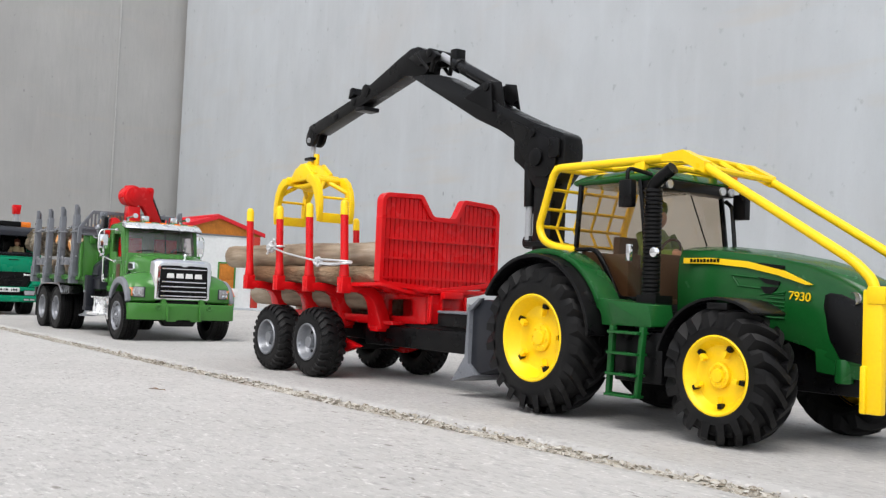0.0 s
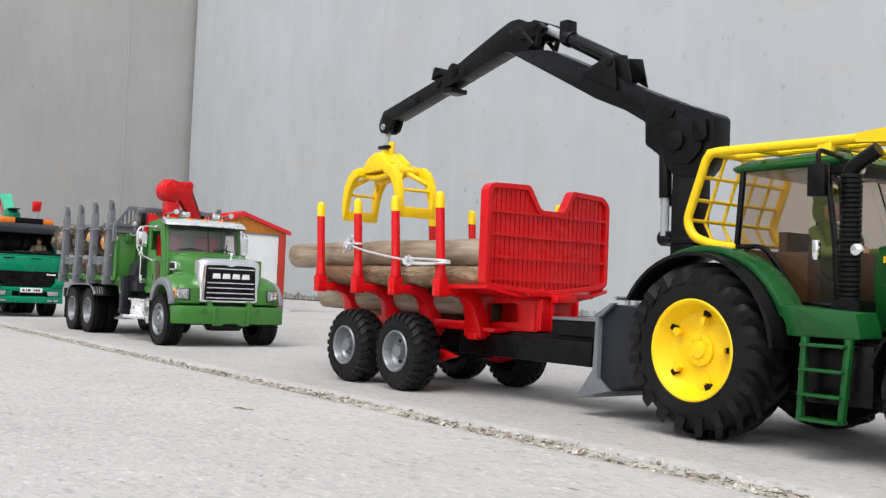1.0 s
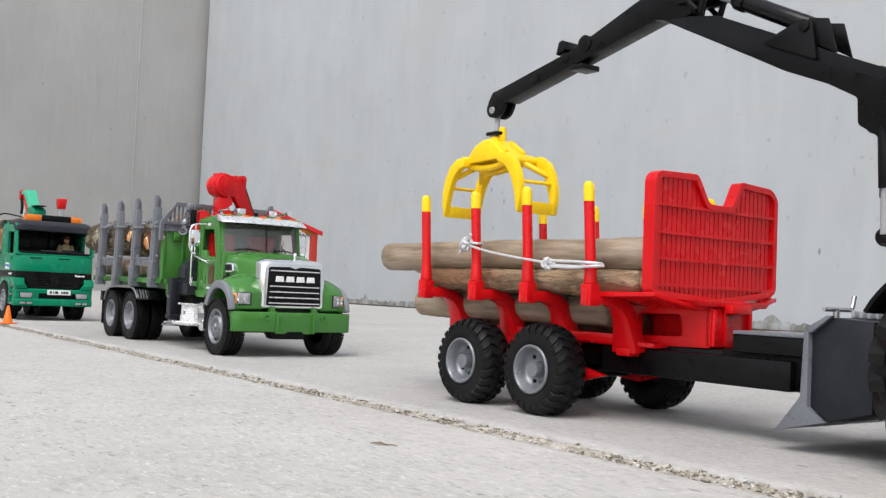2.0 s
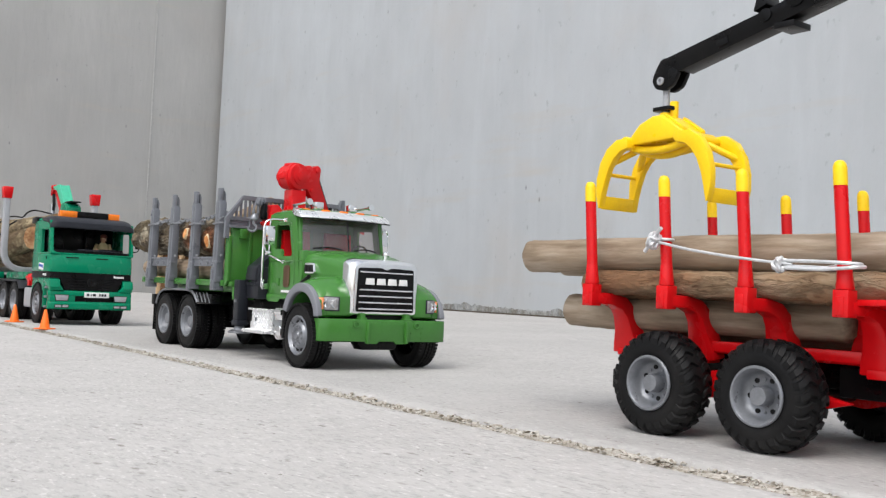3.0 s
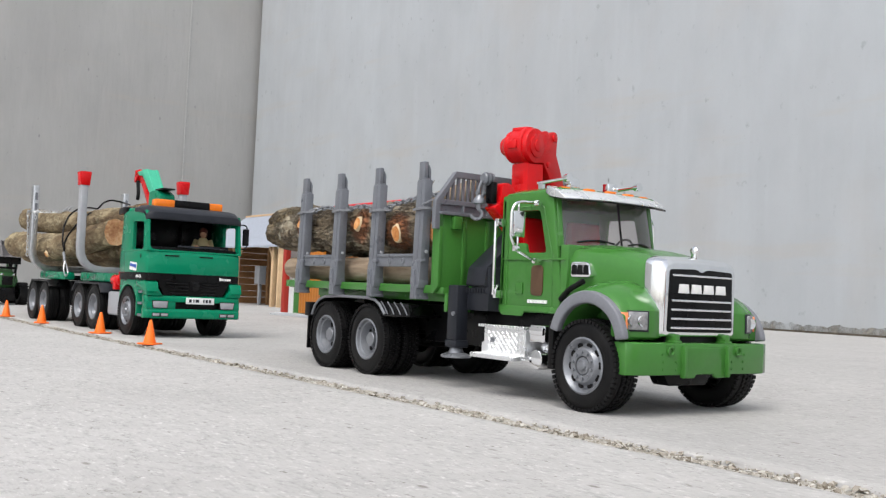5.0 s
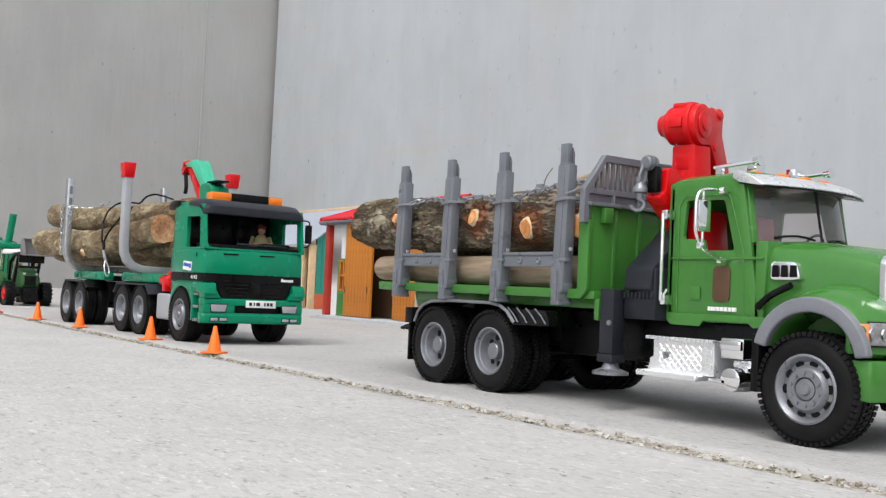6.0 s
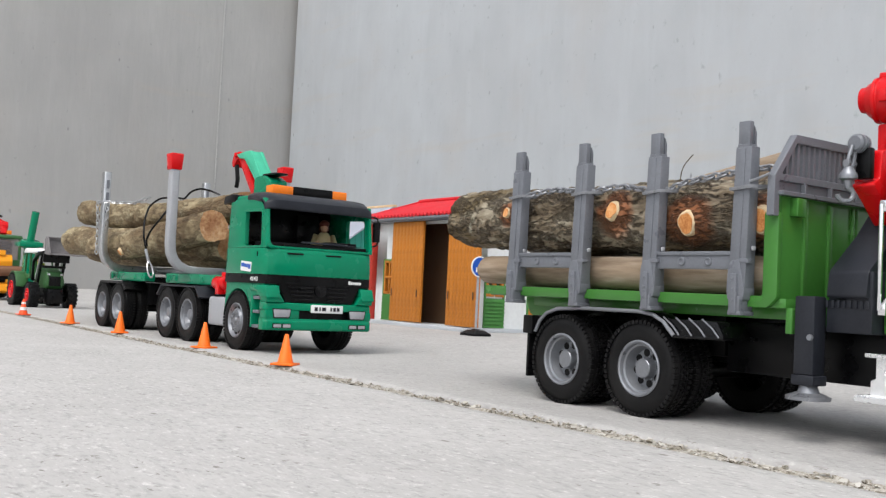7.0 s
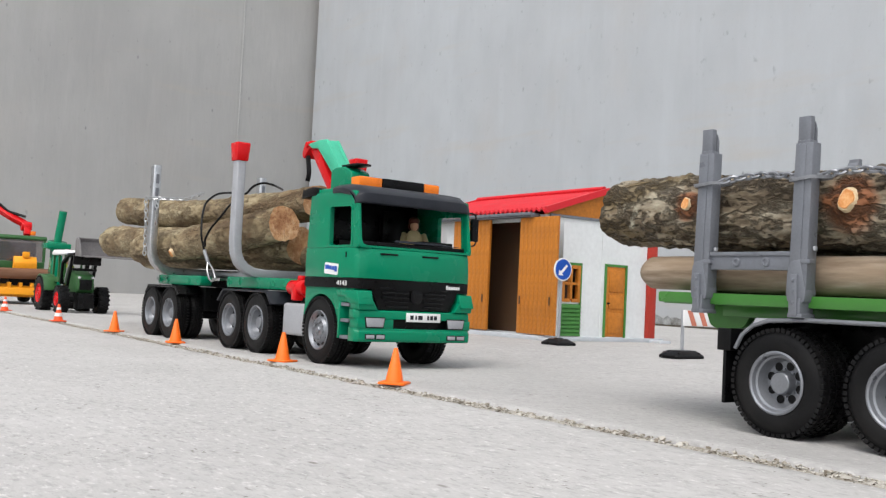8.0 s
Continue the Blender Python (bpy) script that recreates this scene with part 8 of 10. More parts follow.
for x, z in HOLD:
    bm = bmesh.new()
    loop = rounded([(x - 0.0088, -0.0995), (x + 0.0105, -0.0995), (x + 0.017, -0.0865), (x - 0.0088, -0.0865)], 0.0025)
    tube(bm, [(px, py, z - 0.0012 + 0.0006 * math.sin(300 * (px - x)) + 0.17 * max(0, px - x - 0.006)) for px, py in loop], 0, sq=(0.0018, 0.0023), closed=True)
    solo("chain_band", bm, M_CHAIN, "flat silver band looped round a truck stake", "chain", MK, group="bands round the truck stakes")
bm = bmesh.new()
tube(bm, [(-0.229, -0.1005, 0.177), (-0.222, -0.1, 0.1785), (-0.214, -0.0985, 0.1815)], 0.0011, 8)
solo("chain_hook", bm, M_CHAIN, "small silver hook holding the chain to the rack", "chain hook", MK)
bm = bmesh.new()
tube(bm, bent([(-0.41, 0.03, 0.19), (-0.405, 0.028, 0.215), (-0.39, 0.025, 0.2245)], 0.01), 0.0005, 5)
solo("twig", bm, M_BARK, "thin bent twig sticking out of the load", "twig", MK)

# ---- sea-green timber lorry ----
AC = pose(-2.3907, 0.445, 0, 0, 0, 1.3)
ac = thing("timber_lorry", AC, "sea-green toy timber lorry with black grille and grey bunks", "toy truck")
YN, YF, YC = -0.088, 0.074, -0.007


for y in (YN, YF):
    wheel(ac, "lorry_front", 0.008, y, roll=10)
    for k, x in enumerate((-0.162, -0.246, -0.476, -0.556)):
        wheel(ac, "lorry_rear", x, y, roll=17 * k)

bm = bmesh.new()
for s in (-1, 1):
    bx(bm, (-0.34, YC + s * 0.028 - 0.006, 0.048), (0.07, YC + s * 0.028 + 0.006, 0.074))
for x in (0.008, -0.162, -0.246):
    cyl(bm, (x, YN + 0.012, 0.0385), (x, YF - 0.012, 0.0385), 0.007)
bx(bm, (-0.30, YC - 0.038, 0.05), (-0.11, YC + 0.038, 0.082))
bx(bm, (-0.03, YC - 0.045, 0.035), (0.07, YC + 0.045, 0.08))
bx(bm, (-0.10, YC - 0.05, 0.03), (-0.04, YC + 0.05, 0.07))
bx(bm, (-0.43, YC - 0.012, 0.05), (-0.30, YC + 0.012, 0.064))
part("chassis", bm, M_BLACK, ac, "black chassis frame", bev=0.0012)
bm = bmesh.new()
for x in (-0.476, -0.556):
    cyl(bm, (x, YN + 0.012, 0.0385), (x, YF - 0.012, 0.0385), 0.007)
bx(bm, (-0.59, YC - 0.04, 0.045), (-0.43, YC + 0.04, 0.082))
for y in (YN + 0.022, YF - 0.022):
    prism(bm, [(-0.59, 0.07), (-0.575, 0.083), (-0.455, 0.083), (-0.44, 0.07), (-0.445, 0.067), (-0.458, 0.079), (-0.572, 0.079), (-0.586, 0.067)], y - 0.021, y + 0.021)
part("dolly_frame", bm, M_BLACK, ac, "black frame of the rear dolly", bev=0.0012)
for x0, x1 in ((-0.575, -0.395), (-0.30, -0.105)):
    for y in (YN + 0.027, YF - 0.027):
        bm = bmesh.new()
        prism(bm, rounded([(x0, 0.0845), (x1, 0.0845), (x1, 0.0995), (x0, 0.0995)], 0.0065), y - 0.009, y + 0.009)
        for x in (x0 + 0.012, x0 + 0.045, x1 - 0.045, x1 - 0.012):
            lathe(bm, [(0.0, 0.0048), (-0.0008, 0.0046), (-0.0008, 0.003), (0.0004, 0.0026), (0.0004, 0)], 14, (x, y - 0.009, 0.092))
        rail = part("deck_rail", bm, M_AGREEN, ac, "green deck rail", bev=0.001)
    bm = bmesh.new()
    bx(bm, (x0 + 0.01, YN + 0.037, 0.083), (x1 - 0.01, YF - 0.037, 0.093))
    part("deck_plate", bm, M_BLACK, ac, bev=0.001)
for s, y in ((-1, YN), (1, YF)):
    bm = bmesh.new()
    prism(bm, [(-0.29, 0.066), (-0.272, 0.0822), (-0.135, 0.0822), (-0.118, 0.066), (-0.121, 0.064), (-0.137, 0.0795), (-0.27, 0.0795), (-0.287, 0.064)], min(y, y - s * 0.042), max(y, y - s * 0.042))
    part("mudguard", bm, M_DGREY, ac, "dark grey rear mudguard", bev=0.0006)
    bm = bmesh.new()
    bx(bm, (-0.088, min(y - s * 0.002, y - s * 0.036), 0.029), (-0.034, max(y - s * 0.002, y - s * 0.036), 0.0685))
    tank = part("side_tank", bm, M_SGREY if s > 0 else M_LGREY, ac, "grey side tank", bev=0.0035, seg=3)
    bm = bmesh.new()
    cen(bm, (-0.06, y - s * 0.03, 0.0865), (0.046, 0.038, 0.022))
    cyl(bm, (-0.085, y - s * 0.012, 0.088), (-0.045, y - s * 0.012, 0.088), 0.0095, 16)
    cen(bm, (-0.063, y - s * 0.008, 0.082), (0.012, 0.012, 0.02))
    cyl(bm, (-0.075, y - s * 0.02, 0.095), (-0.075, y - s * 0.02, 0.1035), 0.006, 12)
    part("engine_block", bm, M_RED, ac, "red engine block behind the cab", bev=0.0018)

# cab: lower skirt with wheel arch, middle, and window level
XR = -0.031
for y0, y1 in ((YN, YN + 0.03), (YF - 0.03, YF)):
    bm = bmesh.new()
    a = arc(0.008, 0.0395, 0.0425, 172, 16, 22)
    prism(bm, [(XR, 0.0905), (XR, 0.0745), (-0.033, 0.0475)] + a + [(0.052, 0.0745), (0.0745, 0.0745), (0.083, 0.0905)], y0 + 0.002, y1)
    part("wheel_arch", bm, M_AGREEN, ac, bev=0.001)
    # a shallow lip above the arch
    bm = bmesh.new()
    out = -1 if y0 == YN else 1
    ye = YN if y0 == YN else YF
    prism(bm, [(0.045, 0.0885), (0.092, 0.0885), (0.098, 0.0725), (0.075, 0.0735), (0.068, 0.0795), (0.049, 0.0812)], min(ye, ye - out * 0.02), max(ye, ye - out * 0.02))
    part("corner_panel", bm, M_AGREEN, ac, bev=0.0012)
    # entry steps
    bm = bmesh.new()
    bx(bm, (0.0525, min(ye, ye - out * 0.03), 0.033), (0.0565, max(ye, ye - out * 0.03), 0.0745))
    bx(bm, (0.0565, min(ye - out * 0.012, ye - out * 0.03), 0.033), (0.075, max(ye - out * 0.012, ye - out * 0.03), 0.0745))
    part("step_well", bm, M_AGREEN, ac, bev=0.0006)
    for z in (0.0345, 0.0535, 0.0715):
        bm = bmesh.new()
        bx(bm, (0.0568, min(ye - out * 0.001, ye - out * 0.012), z - 0.002), (0.0745, max(ye - out * 0.001, ye - out * 0.012), z + 0.002))
        part("step", bm, M_SGREY, ac, "grey entry step", bev=0.0006)


def front_plan(x, y_in=0.0):
    """Plan outline of the cab nose with softly curved front."""
    return [(XR, YN), (x - 0.012, YN), (x - 0.004, YN + 0.0035), (x, YN + 0.015), (x + 0.0015, YC), (x, YF - 0.015), (x - 0.004, YF - 0.0035), (x - 0.012, YF), (XR, YF)]


bm = bmesh.new()
loft(bm, [[(x, y, z) for x, y in front_plan(xf)] for z, xf in ((0.102, 0.0925), (0.118, 0.092), (0.1305, 0.0905), (0.1365, 0.0885))])
body = part("cab_body", bm, M_AGREEN, ac, "sea-green cab body", bev=0.0008, smooth=40)
bm = bmesh.new()
loft(bm, [[(x, y, z) for x, y in front_plan(xf)] for z, xf in ((0.0903, 0.0918), (0.1018, 0.0918))])
part("stripe", bm, M_BLACK, ac, "black stripe round the cab")
for y in (-0.045, 0.012):
    bm = bmesh.new()
    prism_x(bm, [(y - 0.014, 0.1315), (y + 0.010, 0.1318), (y + 0.0095, 0.1298), (y - 0.0135, 0.1295)], 0.088, 0.0924)
    part("air_slot", bm, M_BLACKG, body, bev=0.0003)
win_o = rounded([(XR, 0.1365), (0.0885, 0.1365), (0.0782, 0.2015), (-0.026, 0.2025)], 0.003)
win_i = rounded([(0.024, 0.1395), (0.0735, 0.1395), (0.0705, 0.1835), (0.0225, 0.1845)], 0.004)
for y0, y1 in ((YN + 0.0005, YN + 0.005), (YF - 0.005, YF - 0.0005)):
    bm = bmesh.new()
    frame_panel(bm, win_o, win_i, y0, y1)
    side = part("cab_side", bm, M_AGREEN, ac, bev=0.0009)
    bm = bmesh.new()
    frame_panel(bm, rounded([(0.0205, 0.1365), (0.077, 0.1365), (0.0735, 0.1865), (0.0195, 0.1875)], 0.005), win_i, y0 - 0.0007, y1 + 0.0007)
    part("window_frame", bm, M_AGREEN, side, bev=0.0005)
bm = bmesh.new()
bx(bm, (XR + 0.001, YN + 0.004, 0.1365), (XR + 0.006, YF - 0.004, 0.2015))
part("rear_wall", bm, M_AGREEN, ac, "green rear wall of the cab")
# interior, dark
bm = bmesh.new()
bx(bm, (XR + 0.0065, YN + 0.0062, 0.137), (XR + 0.008, YF - 0.0062, 0.1995))
bx(bm, (0.058, YN + 0.008, 0.137), (0.083, YF - 0.008, 0.1445))
bx(bm, (0.05, 0.015, 0.143), (0.07, 0.058, 0.1505))
for y in (-0.052, 0.026):
    bx(bm, (-0.02, y - 0.017, 0.137), (0.016, y + 0.017, 0.147))
    bx(bm, (-0.022, y - 0.017, 0.137), (-0.012, y + 0.017, 0.19))
bx(bm, (XR + 0.0085, YN + 0.0062, 0.1368), (0.085, YF - 0.0062, 0.1385))
bx(bm, (XR + 0.0085, YN + 0.0062, 0.198), (0.074, YF - 0.0062, 0.1995))
part("cab_interior", bm, M_BLACK, ac, "black cab interior with seats", bev=0.0012)
# windscreen with frame
bm = bmesh.new()
rows_o = [(0.0888, YN + 0.001, 0.1365), (0.0888, YF - 0.001, 0.1365), (0.0785, YF - 0.002, 0.1935), (0.0785, YN + 0.002, 0.1935)]
rows_i = [(0.0893, YN + 0.0055, 0.1395), (0.0893, YF - 0.004, 0.1395), (0.0795, YF - 0.0045, 0.1905), (0.0795, YN + 0.006, 0.1905)]


def slant(ps, rad):
    """Rounded outline on the sloping windscreen plane."""
    return [(0.0888 - (z - 0.1365) * 0.178, y, z) for y, z in rounded([(y, z) for x, y, z in ps], rad)]


so, si = slant(rows_o, 0.006), slant(rows_i, 0.008)
n = len(so)
vo, vi, vb, vc = ([bm.verts.new((x + dx, y, z)) for x, y, z in ps] for ps, dx in ((so, 0.001), (si, 0.0016), (so, -0.004), (si, -0.004)))
for k in range(n):
    j = (k + 1) % n
    for q in ((vo[k], vo[j], vi[j], vi[k]), (vb[k], vc[k], vc[j], vb[j]), (vo[k], vb[k], vb[j], vo[j]), (vi[k], vi[j], vc[j], vc[k])):
        bm.faces.new(q)
part("windscreen_frame", bm, M_AGREEN, ac, bev=0.0007)
bm = bmesh.new()
for lo, hi, dx in ((0.1398, 0.1448, 0.0),):
    loft(bm, [[(0.0888 - (z - 0.1365) * 0.178 + d, y, z) for y, z, d in ((YN + 0.007, lo, -0.003), (YF - 0.006, lo, -0.003), (YF - 0.006, lo, 0.001), (YN + 0.007, lo, 0.001))] for z in (lo, hi)])
loft(bm, [[(0.0895 - (z - 0.1365) * 0.178, y0, z), (0.0895 - (z - 0.1365) * 0.178, y1, z), (0.0875 - (z - 0.1365) * 0.178, y1, z), (0.0875 - (z - 0.1365) * 0.178, y0, z)] for z, y0, y1 in ((0.1452, -0.038, 0.062), (0.1478, -0.036, 0.02))])
part("wiper_panel", bm, M_DGREY, ac, "dark grey wiper panel below the windscreen", bev=0.0006)
# roof, visor and beacons
bm = bmesh.new()
prism(bm, [(XR + 0.004, 0.2015), (0.076, 0.193), (0.072, 0.2), (0.03, 0.2045), (0.02, 0.2075), (-0.02, 0.2075), (XR + 0.004, 0.2055)], YN + 0.003, YF - 0.003)
part("roof", bm, M_AGREEN, ac, "green cab roof", bev=0.003, seg=3)
bm = bmesh.new()
sec = [(0.028, 0.2115), (0.052, 0.2112), (0.071, 0.2078), (0.0845, 0.1995), (0.0865, 0.1885), (0.0835, 0.1868), (0.081, 0.196), (0.066, 0.2025), (0.046, 0.205), (0.028, 0.2055)]
rows = []
for f in (0.0, 0.02, 0.06, 0.12, 0.5, 0.88, 0.94, 0.98, 1.0):
    e = min(f, 1 - f)
    k = 0.006 * (1 - min(1, e / 0.08)) ** 2
    rows.append([(x - k * (1 if x > 0.06 else 0.3), YN - 0.0005 + (YF - YN + 0.001) * f, z - k * 0.9 * (1 if z > 0.1965 else 0.2)) for x, z in sec])
loft(bm, rows)
part("sun_visor", bm, M_DGREY, ac, "dark grey sun visor over the windscreen", bev=0.0008, smooth=50)
for y0, y1 in ((YN - 0.001, YN + 0.028), (YF - 0.028, YF + 0.001)):
    bm = bmesh.new()
    prism(bm, [(-0.05, 0.1975), (-0.012, 0.2), (-0.012, 0.2095), (-0.024, 0.211), (-0.047, 0.209)], y0, y1)
    part("roof_deflector", bm, M_BLACK, ac, "black corner deflector on the roof", bev=0.002)
bm = bmesh.new()
bx(bm, (0.012, -0.024, 0.2115), (0.034, 0.037, 0.2248))
bar = part("beacon_bar", bm, M_BLACK, ac, "beacon bar with amber ends", bev=0.0015)
for y0, y1 in ((-0.0565, -0.0243), (0.0373, 0.0605)):
    bm = bmesh.new()
    bx(bm, (0.0125, y0, 0.2115), (0.0335, y1, 0.2245))
    part("beacon", bm, M_AMBER, bar, "amber beacon lens", bev=0.0018)
# grille
bm = bmesh.new()
prism_x(bm, [(YC - 0.061, 0.0915), (YC + 0.061, 0.0915), (YC + 0.058, 0.083), (YC + 0.05, 0.0672), (YC - 0.05, 0.0672), (YC - 0.058, 0.083)], 0.07, 0.0905)
gr = part("grille", bm, M_BLACK, ac, "black slatted radiator grille", bev=0.0012)
for k in range(5):
    z = 0.0705 + 0.0051 * k
    h = 0.0485 + (z - 0.0672) * 0.42 - 0.008
    for y0, y1 in ((YC - h, YC - 0.0105), (YC + 0.0105, YC + h - 0.006)):
        bm = bmesh.new()
        bx(bm, (0.088, y0, z), (0.0925, y1, z + 0.0022))
        part("grille_slat", bm, M_BLACKG, gr, bev=0.0005)
bm = bmesh.new()
cyl(bm, (0.088, YC, 0.0835), (0.0932, YC, 0.0835), 0.0088, 22)
part("badge", bm, M_BLACKG, gr, "round black badge", bev=0.0006)
bm = bmesh.new()
for k in range(6):
    cen(bm, (0.0928, 0.036 + 0.0034 * k, 0.0958 + (0.0006 if k == 0 else 0)), (0.0009, 0.0026, 0.0048 if k == 0 else 0.0034))
part("lettering", bm, M_WHITE, ac, "small white lettering bars")
text_mesh("lettering", "4143", 0.0094, 0.0003, M_WHITE, ac, Matrix.Translation((0.0585, YN - 0.0004, 0.0955)) @ pose(0, 0, 0, 90, 0, 0) @ Matrix.Diagonal((1.25, 0.85, 1, 1)))
# bumper
def bump_plan(x):
    return [(0.0755, YN + 0.001), (x - 0.006, YN), (x - 0.0015, YN + 0.004), (x, YN + 0.014), (x, YF - 0.014), (x - 0.0015, YF - 0.004), (x - 0.006, YF), (0.0755, YF - 0.001)]


bm = bmesh.new()
loft(bm, [[(x, y, z) for x, y in bump_plan(xf)] for z, xf in ((0.031, 0.094), (0.0335, 0.096), (0.0425, 0.096), (0.044, 0.0942), (0.0462, 0.0942))])
bp = part("bumper", bm, M_AGREEN, ac, "green front bumper", bev=0.0006, smooth=40)
bm = bmesh.new()
loft(bm, [[(x, y, z) for x, y in bump_plan(xf)] for z, xf in ((0.057, 0.0945), (0.0655, 0.0935), (0.0668, 0.0915))])
for y0, y1 in ((YN + 0.002, -0.038), (0.0415, YF - 0.002)):
    bx(bm, (0.076, y0, 0.046), (0.0938, y1, 0.0572))
for s in (-1, 1):
    pr = [(YC + s * 0.0535, 0.0668), (YC + s * 0.079, 0.0668), (YC + s * 0.0805, 0.079), (YC + s * 0.071, 0.0815), (YC + s * 0.0625, 0.0805)]
    prism_x(bm, pr, 0.076, 0.0955)
part("bumper_upper", bm, M_AGREEN, bp, bev=0.0012)
bm = bmesh.new()
bx(bm, (0.076, -0.0385, 0.0455), (0.085, 0.042, 0.0575))
part("air_intake", bm, M_BLACK, bp, "black air intake")
bm = bmesh.new()
bx(bm, (0.0938, -0.0215, 0.0545), (0.0957, 0.0265, 0.065))
plate = part("number_plate", bm, M_WHITE, bp, "white number plate with dark bars", bev=0.0006)
bm = bmesh.new()
for y, w in ((-0.0145, 0.0045), (-0.0085, 0.002), (-0.0025, 0.006), (0.0085, 0.0025), (0.0135, 0.004), (0.019, 0.004)):
    cen(bm, (0.0958, y, 0.0598), (0.0006, w, 0.0048))
part("plate_bar", bm, M_DGREY, plate)
for s in (-1, 1):
    c = YC + s * 0.0565
    for grow, x1, mt, nm in ((0.0012, 0.0947, M_BLACK, "lamp_rim"), (0.0, 0.0955, M_LGREY, "headlight")):
        bm = bmesh.new()
        prism_x(bm, [(c - 0.0125 - grow, 0.0578 + grow), (c + 0.0125 + grow, 0.0578 + grow), (c + 0.0105 + grow, 0.0478 - grow), (c - 0.0105 - grow, 0.0478 - grow)], 0.09, x1)
        part(nm, bm, mt, bp, "", bev=0.0006)
    for d in (-0.0068, 0.0068):
        for grow, x1, mt, nm in ((0.001, 0.0967, M_BLACK, "lamp_rim"), (0.0, 0.0973, M_LGREY, "fog_light")):
            bm = bmesh.new()
            cen(bm, (0.0935, c + d, 0.0368), ((x1 - 0.0935) * 2, 0.0108 + 2 * grow, 0.004 + 2 * grow))
            part(nm, bm, mt, bp, "", bev=0.0005)
# wing mirror on the far door
bm = bmesh.new()
tube(bm, [(0.072, YF - 0.002, 0.19), (0.078, YF + 0.012, 0.189), (0.078, YF + 0.013, 0.15), (0.074, YF - 0.002, 0.147)], 0.0012, 6, rad=0.005)
bx(bm, (0.073, YF + 0.007, 0.155), (0.0785, YF + 0.0165, 0.183))
part("mirror", bm, M_BLACK, ac, "black wing mirror on a bent arm", bev=0.0014)
# sticker and door handle
bm = bmesh.new()
prism(bm, rounded([(0.0165, 0.1065), (0.0475, 0.1045), (0.049, 0.1175), (0.018, 0.1195)], 0.002), YN - 0.0006, YN + 0.0004)
st = part("sticker", bm, M_WHITE, ac, "white sticker with blue marks")
bm = bmesh.new()
for x0, z0, w, h in ((0.0195, 0.1115, 0.008, 0.005), (0.0285, 0.111, 0.005, 0.0045), (0.0345, 0.1105, 0.0055, 0.0045), (0.041, 0.1085, 0.0055, 0.0065)):
    cen(bm, (x0 + w / 2, YN - 0.0007, z0 + h / 2), (w, 0.0006, h))
part("sticker_mark", bm, M_BLUE, st)
bm = bmesh.new()
cen(bm, (0.0655, YN - 0.0003, 0.1285), (0.0012, 0.002, 0.006))
part("door_seam", bm, M_BLACKG, ac)

# crane behind the cab
bm = bmesh.new()
cyl(bm, (-0.072, YC, 0.075), (-0.072, YC, 0.225), 0.014, 20)
bx(bm, (-0.095, YC - 0.035, 0.075), (-0.05, YC + 0.035, 0.094))
col = part("crane_column", bm, M_AGREEN, ac, "green crane column behind the cab", bev=0.002)
bm = bmesh.new()
prism(bm, rounded([(-0.1, 0.2185), (-0.047, 0.2165), (-0.047, 0.239), (-0.066, 0.247), (-0.086, 0.2475), (-0.0995, 0.2445)], 0.005), YC - 0.014, YC + 0.014)
head = part("crane_head", bm, M_AGREEN, ac, "green crane head", bev=0.002, seg=3)
bm = bmesh.new()
prism_z(bm, rounded([(-0.082, YC - 0.012), (-0.036, YC - 0.012), (-0.036, YC + 0.012), (-0.082, YC + 0.012)], 0.009), 0.2475, 0.2500)
part("head_cap", bm, M_BLACK, head, "black cap plate", bev=0.0008)
bm = bmesh.new()
for y0, y1 in ((YC - 0.0105, YC - 0.006), (YC + 0.006, YC + 0.0105)):
    prism(bm, [(-0.0965, 0.2355), (-0.0845, 0.2465), (-0.124, 0.289), (-0.1435, 0.2895), (-0.1755, 0.287), (-0.163, 0.28), (-0.146, 0.2785)], y0, y1)
prism(bm, [(-0.09, 0.242), (-0.0855, 0.2465), (-0.1245, 0.2882), (-0.158, 0.2878), (-0.155, 0.2825), (-0.14, 0.281)], YC - 0.007, YC + 0.007)
part("crane_boom", bm, M_MINT, ac, "mint-green folded crane boom", bev=0.001)
bm = bmesh.new()
prism(bm, [(-0.1215, 0.2215), (-0.1045, 0.2215), (-0.154, 0.2815), (-0.168, 0.286), (-0.178, 0.2825)], YC - 0.0062, YC + 0.0062)
arm = part("crane_arm", bm, M_RED, ac, "red folded crane arm", bev=0.0012)
bm = bmesh.new()
prism(bm, rounded([(-0.194, 0.275), (-0.186, 0.2905), (-0.166, 0.292), (-0.163, 0.284), (-0.176, 0.279), (-0.188, 0.267)], 0.004), YC - 0.009, YC + 0.009)
cyl(bm, (-0.176, YC - 0.0125, 0.2865), (-0.176, YC + 0.0125, 0.2865), 0.004, 14)
part("arm_joint", bm, M_RED, arm, "red arm joint", bev=0.001)
bm = bmesh.new()
tube(bm, [(-0.185, YC - 0.004, 0.272), (-0.182, YC - 0.004, 0.262), (-0.1785, YC - 0.004, 0.247), (-0.182, YC - 0.004, 0.237)], 0.0034, 8, rad=0.01)
part("crane_hook", bm, M_BLACK, arm, "black hook hanging from the arm")

